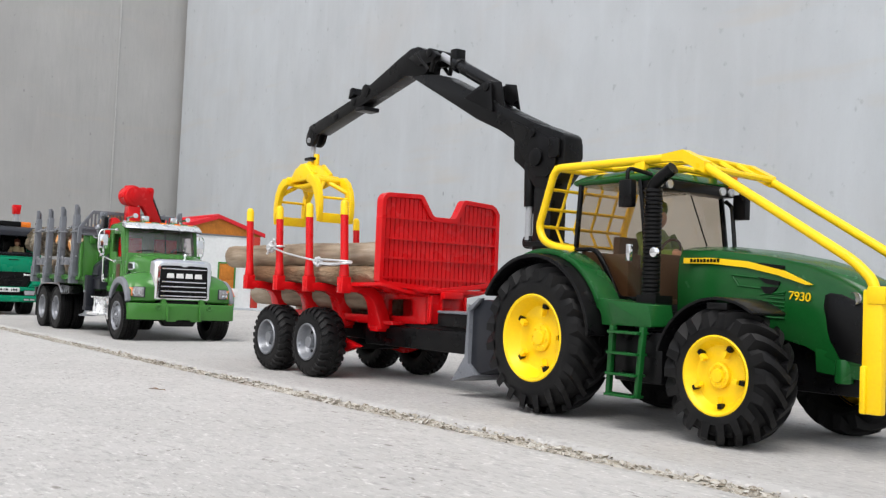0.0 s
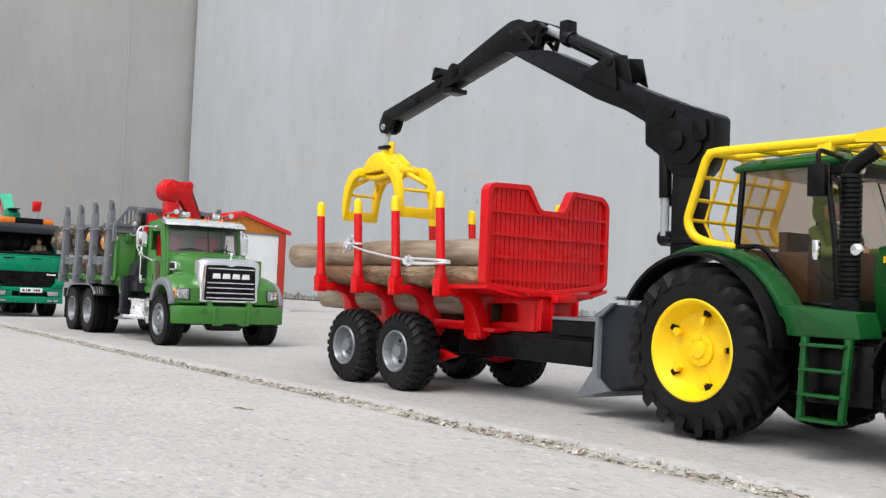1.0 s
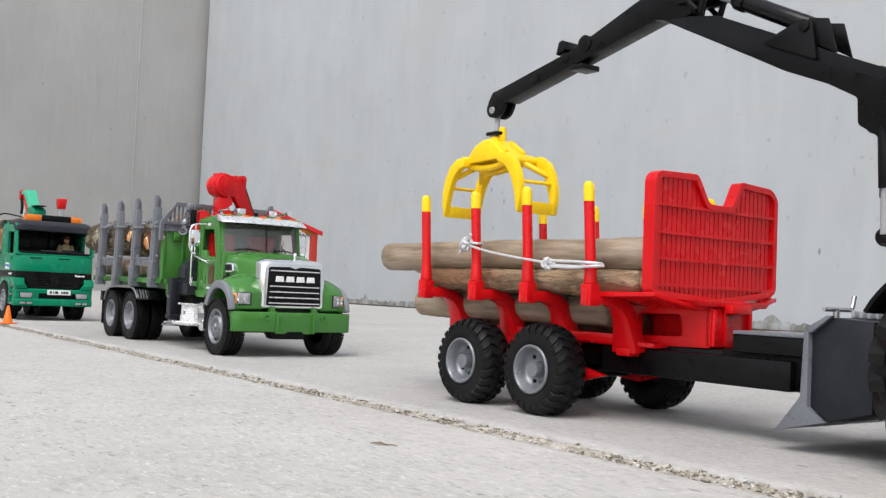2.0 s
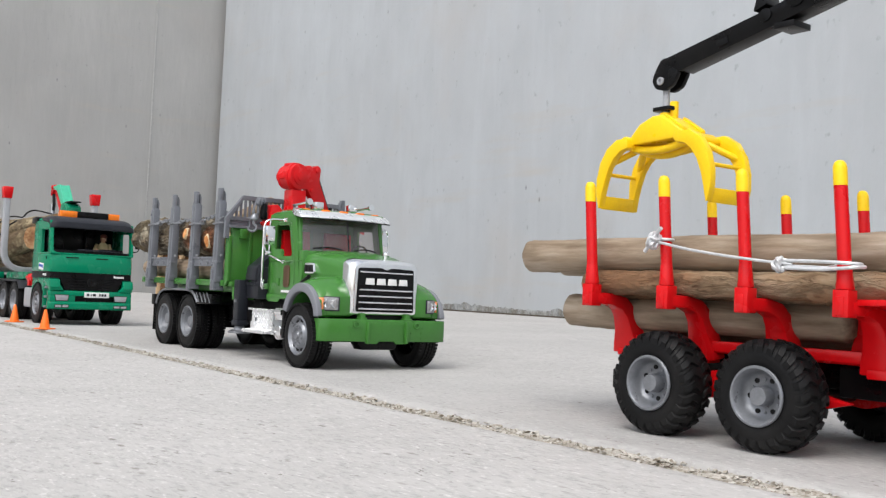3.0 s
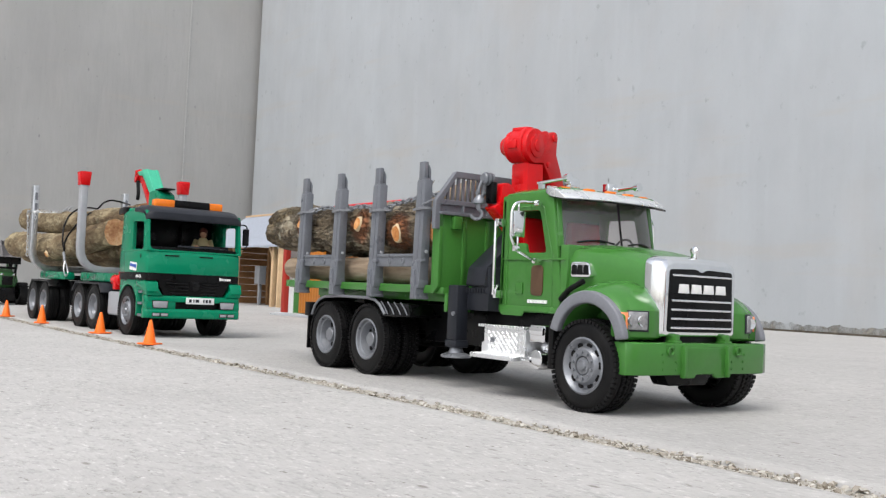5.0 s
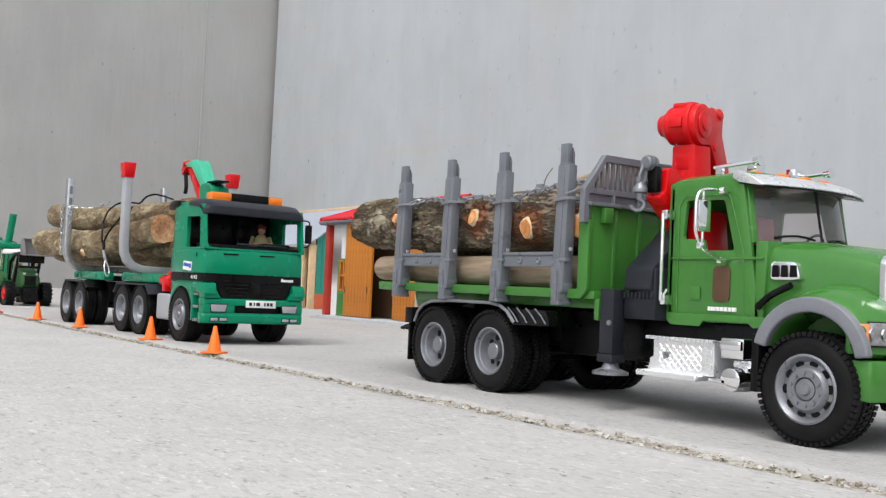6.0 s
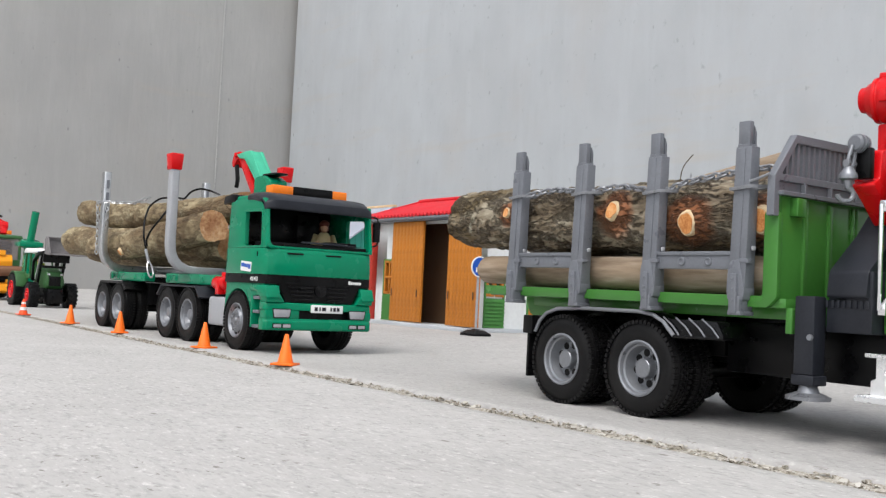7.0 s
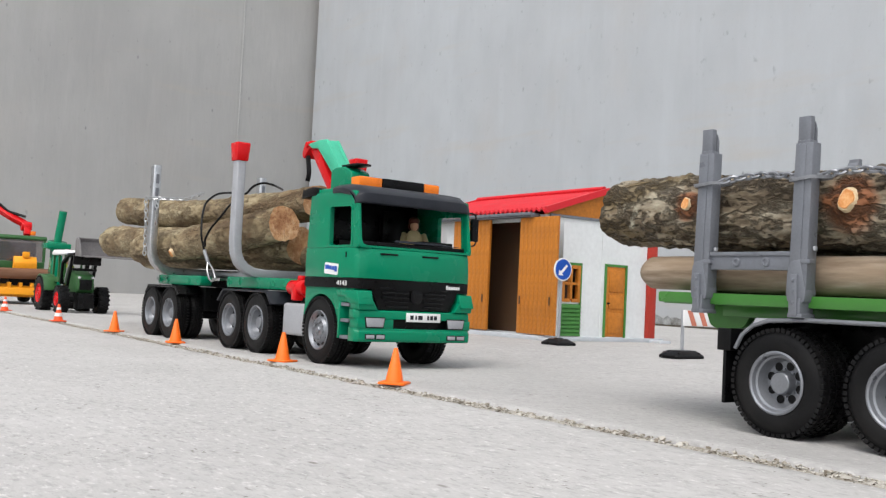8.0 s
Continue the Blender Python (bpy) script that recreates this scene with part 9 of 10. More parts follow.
# bunks bent from flat bar
for x, top, cap in ((-0.212, 0.2585, True), (-0.533, 0.2755, False)):
    bm = bmesh.new()
    tube(bm, [(x, -0.1, top), (x, -0.1, 0.1045), (x, 0.087, 0.1045), (x, 0.087, top)], 0.01, rad=0.042, sq=(0.0165, 0.0125))
    bk = part("bunk", bm, M_STEEL if not cap else M_LGREY, ac, "grey U-shaped bunk with upright stakes", bev=0.0018, smooth=60)
    for y in (-0.1, 0.087):
        bm = bmesh.new()
        if cap:
            loft(bm, [[(x + a * k, y + b * k, z) for a, b in ((-1, -0.85), (1, -0.85), (1, 0.85), (-1, 0.85))] for z, k in ((0.2565, 0.0098), (0.2795, 0.0116), (0.2815, 0.0108))])
            part("stake_cap", bm, M_RED, bk, "red plastic stake cap", bev=0.0014)
        else:
            for k in range(3):
                bx(bm, (x - 0.0095, y - 0.0025, top - 0.03 - 0.022 * k), (x + 0.0095, y + 0.0025, top - 0.015 - 0.022 * k))
            part("stake_slot", bm, M_SGREY, bk)
figure("driver_doll", AC @ pose(0.02, 0.034, 0.1375, 0, 0, -25) @ Matrix.Scale(0.86, 4), M_SHIRTB, "seated toy driver doll in a beige shirt inside the lorry", M_HAIR)

# the load of the lorry
GA = "logs on the lorry"
log("log", AC, (-0.6668, -0.062, 0.1423), (-0.1702, -0.05, 0.1738), 0.0275, 0.0245, M_BARK2, "smooth mossy log with a pale broken end on the lorry", seed=31, rough=0.13, n=30, steps=60, group=GA, bow=0.004, knots=((0.35, 35, 0.006),))
log("log", AC, (-0.942, -0.03, 0.1628), (-0.2041, 0, 0.1462), 0.0295, 0.026, M_BARK2, "long mossy log lying low on the lorry bunks", seed=32, rough=0.12, n=30, steps=60, group=GA)
log("log", AC, (-0.944, -0.005, 0.2265), (-0.1792, 0.008, 0.2085), 0.0255, 0.0245, M_BARK2, "long straight log on top of the lorry load", seed=33, rough=0.13, n=30, steps=60, group=GA, bow=0.012)
log("log", AC, (-0.93, 0.045, 0.143), (-0.12, 0.04, 0.146), 0.03, 0.028, M_BARK2, "dark log on the far side of the lorry bunks", seed=34, rough=0.06, n=24, steps=40, group=GA)
log("log", AC, (-0.72, -0.005, 0.135), (-0.14, 0.02, 0.13), 0.022, 0.02, M_BARK2, "log at the bottom of the lorry load", seed=35, rough=0.06, n=24, steps=40, group=GA)
bm = chain_mesh([(-0.553, -0.104, 0.13), (-0.551, -0.105, 0.17), (-0.549, -0.107, 0.2), (-0.548, -0.109, 0.2205), (-0.533, -0.1108, 0.2215), (-0.517, -0.108, 0.221), (-0.503, -0.09, 0.2205), (-0.492, -0.062, 0.222), (-0.49, -0.035, 0.2345)], 0.0092, 0.0011, 0.0026)
b2 = chain_mesh([(-0.515, -0.1065, 0.219), (-0.511, -0.102, 0.205), (-0.519, -0.101, 0.176)], 0.0092, 0.0011, 0.0026)
me2 = bpy.data.meshes.new("tmp")
b2.to_mesh(me2)
bm.from_mesh(me2)
b2.free()
solo("lashing_chain", bm, M_STEEL, "shiny steel chain hung round the rear stake", "chain", AC)
bm = bmesh.new()
C1 = [(-0.3416, -0.09, 0.1374), (-0.3456, -0.094, 0.1572), (-0.3574, -0.09, 0.1855), (-0.3943, -0.07, 0.2119), (-0.4004, -0.05, 0.2272), (-0.3599, -0.042, 0.2275), (-0.3201, -0.038, 0.2232), (-0.3174, -0.03, 0.2357), (-0.3028, -0.02, 0.2417), (-0.3074, 0, 0.2399), (-0.3384, 0.03, 0.238)]
tube(bm, C1, 0.0017, 8, rad=0.02)
tube(bm, [(-0.3334, -0.092, 0.1422), (-0.3272, -0.096, 0.1509), (-0.3115, -0.095, 0.167), (-0.2941, -0.088, 0.1834), (-0.2961, -0.076, 0.2), (-0.3245, -0.05, 0.2155)], 0.0017, 8, rad=0.02)
solo("lashing_cable", bm, M_BLACK, "thin black steel cable looped over the logs", "cable", AC)
bm = bmesh.new()
cyl(bm, (-0.3248, -0.096, 0.1352), (-0.3005, -0.1, 0.1186), 0.0027, 10)
tube(bm, [(-0.3005, -0.1, 0.1186), (-0.2957, -0.103, 0.1072), (-0.281, -0.105, 0.0944), (-0.2663, -0.106, 0.0906), (-0.2597, -0.105, 0.0963), (-0.2739, -0.103, 0.1081), (-0.2985, -0.1, 0.1186)], 0.0013, 6, rad=0.006)
solo("cable_eye", bm, M_STEEL, "steel ferrule and eye at the cable end", "cable eye", AC)
# ---- red-roofed toy barn ----
M_BWHITE = mat("barn_white_plastic", (0.70, 0.72, 0.72), 0.45, vary=0.04, scale=12, dust=0.05)
M_BORANGE = mat("barn_orange_plastic", (0.50, 0.175, 0.022), 0.45, vary=0.12, scale=18, bump=0.2, bump_scale=90)
M_BRED = mat("barn_red_plastic", (0.40, 0.035, 0.022), 0.42, vary=0.06, scale=20)
M_ROOFRED = mat("roof_red_plastic", (0.62, 0.02, 0.03), 0.36, vary=0.05, scale=20)
M_BGREEN = mat("barn_green_plastic", (0.06, 0.21, 0.045), 0.45, vary=0.06, scale=20)
M_TEAL = mat("teal_board", (0.03, 0.25, 0.19), 0.5, vary=0.08, scale=20)
M_PALEWOOD = mat("pale_planed_wood", (0.66, 0.46, 0.27), 0.6, vary=0.1, scale=30)
M_PLY = mat("brown_board", (0.33, 0.17, 0.075), 0.6, vary=0.12, scale=14)
M_ROOFGREY = mat("grey_roof_sheet", (0.33, 0.36, 0.42), 0.5, vary=0.06, scale=10)
M_CORAL = mat("coral_board", (0.55, 0.115, 0.05), 0.5, vary=0.06, scale=20)
M_PLATE = mat("base_plate_grey", (0.50, 0.53, 0.56), 0.5, vary=0.05, scale=10)

GZ = 0.014
X0, X1, Y0, Y1, ZF, ZW, ZR = -3.125, -2.742, 1.022, 1.305, 0.022, 0.25, 0.3085
YM = (Y0 + Y1) / 2
barn = thing("barn", pose(0, 0, 0), "white toy barn with orange sliding doors and a red roof", "toy barn")
bm = bmesh.new()
bx(bm, (X0 - 0.012, Y0 - 0.028, GZ - 0.001), (X1 + 0.012, Y1 + 0.02, ZF))
for x in (X0 - 0.04, X1 + 0.008):
    for y in (Y0 - 0.02, Y1 - 0.012):
        bx(bm, (x, y - 0.008, GZ - 0.001), (x + 0.034, y + 0.022, GZ + 0.005))
plate = part("base_plate", bm, M_PLATE, barn, "light grey base plate", bev=0.001)
for x in (X0 - 0.032, X0 - 0.018, X1 + 0.02, X1 + 0.034):
    bm = bmesh.new()
    cyl(bm, (x, Y0 - 0.013, GZ), (x, Y0 - 0.013, GZ + 0.0065), 0.0035, 10)
    part("plate_stud", bm, M_LGREY, plate)


def pane_frame(parent, m, w, h, bar, depth, material):
    """A window frame with a cross, in the xz plane of m; its openings stay open."""
    for a, b in (((-w / 2, -h / 2), (-w / 2 + bar, h / 2)), ((w / 2 - bar, -h / 2), (w / 2, h / 2)), ((-bar * 0.4, -h / 2 + bar), (bar * 0.4, h / 2 - bar))):
        bm = bmesh.new()
        bx(bm, (a[0], -depth, a[1]), (b[0], depth, b[1]))
        o = part("frame_post", bm, material, parent, bev=0.0006)
        o.matrix_basis = m
    for z0, z1, k in ((-h / 2, -h / 2 + bar, 0), (h / 2 - bar, h / 2, 0), (-bar * 0.4, bar * 0.4, 1)):
        for xa, xb in ((-w / 2 + bar, -bar * 0.4), (bar * 0.4, w / 2 - bar)):
            bm = bmesh.new()
            bx(bm, (xa, -depth, z0), (xb, depth, z1))
            o = part("frame_rail", bm, material, parent, bev=0.0006)
            o.matrix_basis = m


def hole_wall(bm, u0, u1, z0, z1, holes, put):
    """A wall of boxes round rectangular holes (u0, u1, z0, z1); put maps (u, z) ranges to a box."""
    us = sorted({u0, u1, *[h[0] for h in holes], *[h[1] for h in holes]})
    zs = sorted({z0, z1, *[h[2] for h in holes], *[h[3] for h in holes]})
    for a, b in zip(us, us[1:]):
        for c, d in zip(zs, zs[1:]):
            if not any(h[0] <= a and b <= h[1] and h[2] <= c and d <= h[3] for h in holes):
                put(bm, a, b, c, d)


def front_put(bm, a, b, c, d):
    bx(bm, (a, Y0, c), (b, Y0 + 0.008, d))


def gable_put(bm, a, b, c, d):
    bx(bm, (X1 - 0.008, a, c), (X1, b, d))


bm = bmesh.new()
hole_wall(bm, X0 + 0.01, X1 - 0.0085, ZF, ZW, [(-3.074, -3.036, 0.084, 0.156), (-3.03, X1 - 0.0085, ZF, 0.238)], front_put)
part("front_wall", bm, M_BWHITE, barn, "white front wall")
bm = bmesh.new()
WG = (Y0 + 0.036, Y0 + 0.079)
hole_wall(bm, Y0 + 0.0, Y1 - 0.022, ZF, ZW, [(WG[0], WG[1], 0.09, 0.154)], gable_put)
part("gable_wall", bm, M_BWHITE, barn, "white gable wall")
bm = bmesh.new()
bx(bm, (X1 - 0.004, 1.158, ZF), (X1 + 0.0012, Y1 - 0.0485, ZW - 0.004))
part("wall_panel", bm, M_BWHITE, barn)
bm = bmesh.new()
bx(bm, (X0, Y1 - 0.008, ZF), (X1 - 0.009, Y1, ZW))
bx(bm, (X0, Y0 + 0.009, ZF), (X0 + 0.008, Y1 - 0.009, ZW))
part("back_wall", bm, M_BWHITE, barn)
bm = bmesh.new()
bx(bm, (X0 + 0.009, Y0 + 0.06, ZF), (X1 - 0.009, Y0 + 0.063, ZW - 0.003))
part("inner_partition", bm, M_BROWN, barn, "dark brown inner partition")
# posts
for x, y, zt in ((X0 - 0.001, Y0 - 0.003, ZW), (X1 - 0.001, Y1 - 0.012, ZW)):
    bm = bmesh.new()
    bx(bm, (x - 0.009, y - 0.009, ZF), (x + 0.009, y + 0.012, zt))
    part("corner_post", bm, M_BRED, barn, "red corner post", bev=0.0012)
# window on the front with green clapboards below
w = part("window", (lambda b: (bx(b, (-3.081, Y0 - 0.003, 0.156), (-3.031, Y0 + 0.001, 0.161)), b)[1])(bmesh.new()), M_BGREEN, barn, "orange cross window in a green surround")
pane_frame(w, Matrix.Translation((-3.055, Y0 + 0.001, 0.12)), 0.042, 0.076, 0.0055, 0.0045, M_BORANGE)
bm = bmesh.new()
for x0, x1 in ((-3.081, -3.0765), (-3.0335, -3.0305)):
    bx(bm, (x0, Y0 - 0.003, 0.081), (x1, Y0 + 0.001, 0.156))
part("window_surround", bm, M_BGREEN, w)
n = 8
for k in range(n):
    z = ZF + 0.001 + k * (0.0585 / n)
    bm = bmesh.new()
    prism_x(bm, [(Y0 - 0.0045, z), (Y0 - 0.0015, z + 0.0585 / n), (Y0 + 0.001, z + 0.0585 / n), (Y0 + 0.001, z)], -3.081, -3.0305)
    part("clapboard", bm, M_BGREEN, barn)
# window and door in the gable
w = part("window", (lambda b: (bx(b, (X1 - 0.001, WG[0] - 0.005, 0.157), (X1 + 0.003, WG[1] + 0.005, 0.162)), b)[1])(bmesh.new()), M_BGREEN, barn, "orange cross window in a green surround")
pane_frame(w, Matrix.Translation((X1 - 0.001, (WG[0] + WG[1]) / 2, 0.122)) @ pose(0, 0, 0, 0, 0, 90), 0.046, 0.07, 0.0065, 0.0045, M_BORANGE)
bm = bmesh.new()
for y0, y1 in ((WG[0] - 0.005, WG[0] - 0.0012), (WG[1] + 0.0012, WG[1] + 0.005)):
    bx(bm, (X1 - 0.001, y0, 0.083), (X1 + 0.003, y1, 0.157))
part("window_surround", bm, M_BGREEN, w)
for k in range(n):
    z = ZF + 0.001 + k * (0.0605 / n)
    bm = bmesh.new()
    prism(bm, [(X1 + 0.0045, z), (X1 + 0.0015, z + 0.0605 / n), (X1 - 0.001, z + 0.0605 / n), (X1 - 0.001, z)], WG[0] - 0.005, WG[1] + 0.005)
    part("clapboard", bm, M_BGREEN, barn)
bm = bmesh.new()
for a, b, c, d in ((1.166, 1.1705, ZF, 0.16), (1.2215, 1.226, ZF, 0.16), (1.166, 1.226, 0.16, 0.1645)):
    bx(bm, (X1, a, c), (X1 + 0.004, b, d))
df = part("door_frame", bm, M_BGREEN, barn, "green door frame")
bm = bmesh.new()
bx(bm, (X1, 1.171, ZF + 0.001), (X1 + 0.0025, 1.221, 0.1595))
for z0, z1 in ((0.03, 0.07), (0.078, 0.105), (0.111, 0.152)):
    bx(bm, (X1 + 0.002, 1.178, z0), (X1 + 0.0042, 1.214, z1))
dr = part("door", bm, M_BORANGE, barn, "small panelled orange door", bev=0.0005)
bm = bmesh.new()
cyl(bm, (X1 + 0.003, 1.1755, 0.088), (X1 + 0.008, 1.1755, 0.088), 0.0018, 8)
part("door_handle", bm, M_BLACK, dr)
# sliding plank doors
for x0, x1, y in ((-3.03, -2.907, Y0 - 0.011), (-2.81, -2.702, Y0 - 0.012)):
    bm = bmesh.new()
    bx(bm, (x0, y - 0.002, ZF + 0.002), (x1, y + 0.002, 0.2435))
    d = part("sliding_door", bm, M_BORANGE, barn, "orange planked sliding door")
    k = 9
    wd = (x1 - x0) / k
    bm = bmesh.new()
    bx(bm, (-wd / 2 + 0.0002, -0.0012, -0.1095), (wd / 2 - 0.0002, 0.0006, 0.1095))
    first = part("plank", bm, M_BORANGE, d, bev=0.0004)
    first.matrix_basis = Matrix.Translation((x0 + wd / 2, y - 0.002, 0.1335))
    for i in range(1, k):
        again(first, d, Matrix.Translation((x0 + wd * (i + 0.5), y - 0.002, 0.1335)))
    for x in (x0 + 0.008, x1 - 0.014):
        bm = bmesh.new()
        cen(bm, (x, y - 0.0048, 0.0865), (0.003, 0.0012, 0.016))
        part("handle_slot", bm, M_BROWN, d)
bm = bmesh.new()
bx(bm, (X0 - 0.025, Y0 - 0.022, 0.2435), (X1 - 0.028, Y0 - 0.001, 0.2515))
bx(bm, (X0 - 0.025, Y0 - 0.026, 0.2465), (X1 - 0.028, Y0 - 0.022, 0.2525))
part("door_rail", bm, M_SGREY, barn, "grey sliding door rail under the eave", bev=0.001)
# gable triangles and trim
for x0, x1 in ((X1 - 0.01, X1 - 0.002), (X0 + 0.002, X0 + 0.01)):
    bm = bmesh.new()
    prism_x(bm, [(Y0 - 0.004, ZW), (Y1 + 0.004, ZW), (Y1 + 0.004, ZW + 0.0045), (YM, ZR - 0.003), (Y0 - 0.004, ZW + 0.0045)], x0, x1)
    part("gable", bm, M_BORANGE, barn, "orange gable")
bm = bmesh.new()
bx(bm, (X1 - 0.003, Y0, ZW - 0.0045), (X1 + 0.003, Y1, ZW + 0.0005))
part("gable_trim", bm, M_SGREY, barn)
# corrugated roof
for s in (-1, 1):
    bm = bmesh.new()
    cols, wave = 29, 4
    rows = []
    for i in range(cols * wave + 1):
        x = X0 - 0.035 + (X1 - X0 + 0.036) * i / (cols * wave)
        h = 0.0026 * math.sin(2 * math.pi * i / wave)
        e = 0.014
        ye, ze = (YM + s * ((Y1 - Y0) / 2 + e)), ZR - 0.335 * ((Y1 - Y0) / 2 + e)
        rows.append([(x, YM, ZR + h * 0.4), (x, ye, ze + h + 0.004), (x, ye, ze + h - 0.001), (x, YM, ZR - 0.004 + h * 0.4)])
    loft(bm, rows)
    part("roof", bm, M_ROOFRED, barn, "red corrugated roof slope", smooth=60)
for x in (X1 + 0.001, X0 - 0.039):
    bm = bmesh.new()
    e = 0.016
    ze = ZR - 0.335 * ((Y1 - Y0) / 2 + e)
    for s in (-1, 1):
        loft(bm, [[(x, YM, ZR + 0.004), (x + 0.007, YM, ZR + 0.004), (x + 0.007, YM, ZR - 0.008), (x, YM, ZR - 0.008)],
                  [(x, YM + s * ((Y1 - Y0) / 2 + e), ze + 0.0065), (x + 0.007, YM + s * ((Y1 - Y0) / 2 + e), ze + 0.0065), (x + 0.007, YM + s * ((Y1 - Y0) / 2 + e), ze - 0.006), (x, YM + s * ((Y1 - Y0) / 2 + e), ze - 0.006)]])
    part("barge_board", bm, M_ROOFRED, barn, "red barge board")
bm = bmesh.new()
tube(bm, [(X0 - 0.036, YM, ZR + 0.003), (X1 - 0.006, YM, ZR + 0.003)], 0.005, 8)
part("ridge_cap", bm, M_ROOFRED, barn)

# ---- open wooden shed ----
SX0, SX1, SY0, SYR, SY1, SZ = -4.62, -3.965, 1.42, 1.588, 1.76, 0.25
shed = thing("open_shed", pose(0, 0, 0), "open wooden toy shed with pale posts and a grey roof", "toy shed")
for x in (SX0 + 0.008, -4.352, -4.03):
    bm = bmesh.new()
    bx(bm, (x - 0.008, SY0 - 0.008, GZ), (x + 0.008, SY0 + 0.008, SZ - 0.016))
    p = part("post", bm, M_PALEWOOD, shed, "pale wooden post", bev=0.001)
    bm = bmesh.new()
    for s in (-1, 1):
        if (x < SX0 + 0.05 and s < 0) or (x > -4.05 and s > 0):
            continue
        tube(bm, [(x + s * 0.006, SY0, 0.192), (x + s * 0.038, SY0, SZ - 0.014)], 0.005, sq=(0.011, 0.011))
    part("brace", bm, M_PALEWOOD, p, bev=0.0008)
bm = bmesh.new()
bx(bm, (SX0 - 0.01, SY0 - 0.007, SZ - 0.016), (SX1, SY0 + 0.007, SZ))
part("front_beam", bm, M_PALEWOOD, shed, "pale front beam", bev=0.001)
k = 9
for i in range(k):
    z0, z1 = GZ + i * (SZ - GZ) / k, GZ + (i + 1) * (SZ - GZ) / k
    bm = bmesh.new()
    bx(bm, (SX0, SY1 - 0.008, z0), (-4.15, SY1, z1 - 0.0012))
    part("back_board", bm, M_PLY, shed)
    bm = bmesh.new()
    bx(bm, (SX0, SY0 + 0.01, z0), (SX0 + 0.008, SY1 - 0.009, z1 - 0.0012))
    part("side_board", bm, M_PLY, shed)
bm = bmesh.new()
bx(bm, (-4.36, 1.55, GZ), (-4.345, SY1 - 0.01, 0.235))
part("partition", bm, M_PLY, shed, "brown inner partition")
for i in range(14):
    y0, y1 = SY0 + 0.012 + i * 0.021, SY0 + 0.012 + (i + 1) * 0.021
    top = lambda y: SZ + (0.364 - SZ) * (1 - abs(y - SYR) / (SYR - SY0)) - 0.004
    bm = bmesh.new()
    prism_x(bm, [(y0, 0.0665), (y1 - 0.0012, 0.0665), (y1 - 0.0012, max(SZ - 0.01, top(y1))), (y0, max(SZ - 0.01, top(y0)))], SX1 - 0.008, SX1 - (0.001 if i % 2 else 0.0))
    part("gable_board", bm, M_TEAL, shed, "teal gable board")
bm = bmesh.new()
bx(bm, (SX1 - 0.009, SY0 + 0.01, GZ), (SX1 + 0.002, SY1, 0.0663))
part("gable_base", bm, M_CORAL, shed, "coral base board")
bm = bmesh.new()
bx(bm, (SX1 - 0.01, SY0 - 0.014, GZ), (SX1 + 0.003, SY0 + 0.0095, SZ - 0.017))
part("corner_post", bm, M_PALEWOOD, shed, "pale corner post", bev=0.001)
for s in (-1, 1):
    ye = SYR + s * (SYR - SY0 + 0.03)
    ze = 0.37 - (0.37 - SZ) * (SYR - SY0 + 0.03) / (SYR - SY0)
    bm = bmesh.new()
    prism_x(bm, [(SYR, 0.37), (ye, ze), (ye, ze + 0.006), (SYR, 0.376)], SX0 - 0.03, SX1 + 0.014)
    part("roof", bm, M_ROOFGREY, shed, "grey roof slope")
bm = bmesh.new()
bx(bm, (SX0 - 0.032, SYR - 0.008, 0.371), (SX1 + 0.016, SYR + 0.008, 0.379))
part("ridge_board", bm, M_PALEWOOD, shed, "pale ridge board", bev=0.001)
bm = bmesh.new()
cen(bm, (-4.31, 1.5, 0.13), (0.04, 0.03, 0.07))
cen(bm, (-4.31, 1.5, (0.095 + GZ) / 2), (0.012, 0.012, 0.095 - GZ))
solo("notice_stand", bm, M_LGREY, "grey box on a post standing in the shed", "box", bev=0.002)

# ---- traffic signs ----
sgn = thing("arrow_sign", pose(-2.595, 0.925, slab_height(0.925)), "round blue toy road sign with a white arrow", "traffic sign")
bm = bmesh.new()
base_, top_ = (rounded([(-a, -b), (a, -b), (a, b), (-a, b)], 0.007) for a, b in ((0.024, 0.021), (0.014, 0.012)))
loft(bm, [[(x, y, 0.0) for x, y in base_], [(x, y, 0.004) for x, y in base_], [(x, y, 0.0105) for x, y in top_]])
cyl(bm, (0, 0, 0.006), (0, 0, 0.012), 0.008, 12)
part("foot", bm, M_BLACK, sgn, "black rubber foot", bev=0.0015)
bm = bmesh.new()
cyl(bm, (0, 0, 0.011), (0, 0, 0.145), 0.0026, 10)
part("pole", bm, M_LGREY, sgn, "grey pole")
T = pose(0.004, 0, 0.127, 0, 0, 90)
bm = bmesh.new()
lathe(bm, [(0.0028, 0.0), (0.0028, 0.0185), (0, 0.0195), (-0.0006, 0.0188), (-0.0004, 0.0172), (0, 0)], 40)
disc = part("disc", bm, M_WHITE, sgn, "white sign plate", smooth=30)
disc.matrix_basis = T
bm = bmesh.new()
lathe(bm, [(-0.0001, 0.0), (-0.0001, 0.0172), (-0.0008, 0.0172), (-0.0008, 0.0)], 40)
part("blue_face", bm, M_BLUE, disc, "blue face")
bm = bmesh.new()
ar = [(-0.010, -0.010), (0.0005, -0.010), (-0.0027, -0.0066), (0.0095, 0.0058), (0.0065, 0.0088), (-0.006, -0.0036), (-0.0092, -0.0004)]
prism(bm, [(x, z) for x, z in ar], -0.0013, -0.0009)
part("arrow", bm, M_WHITE, disc, "white arrow")

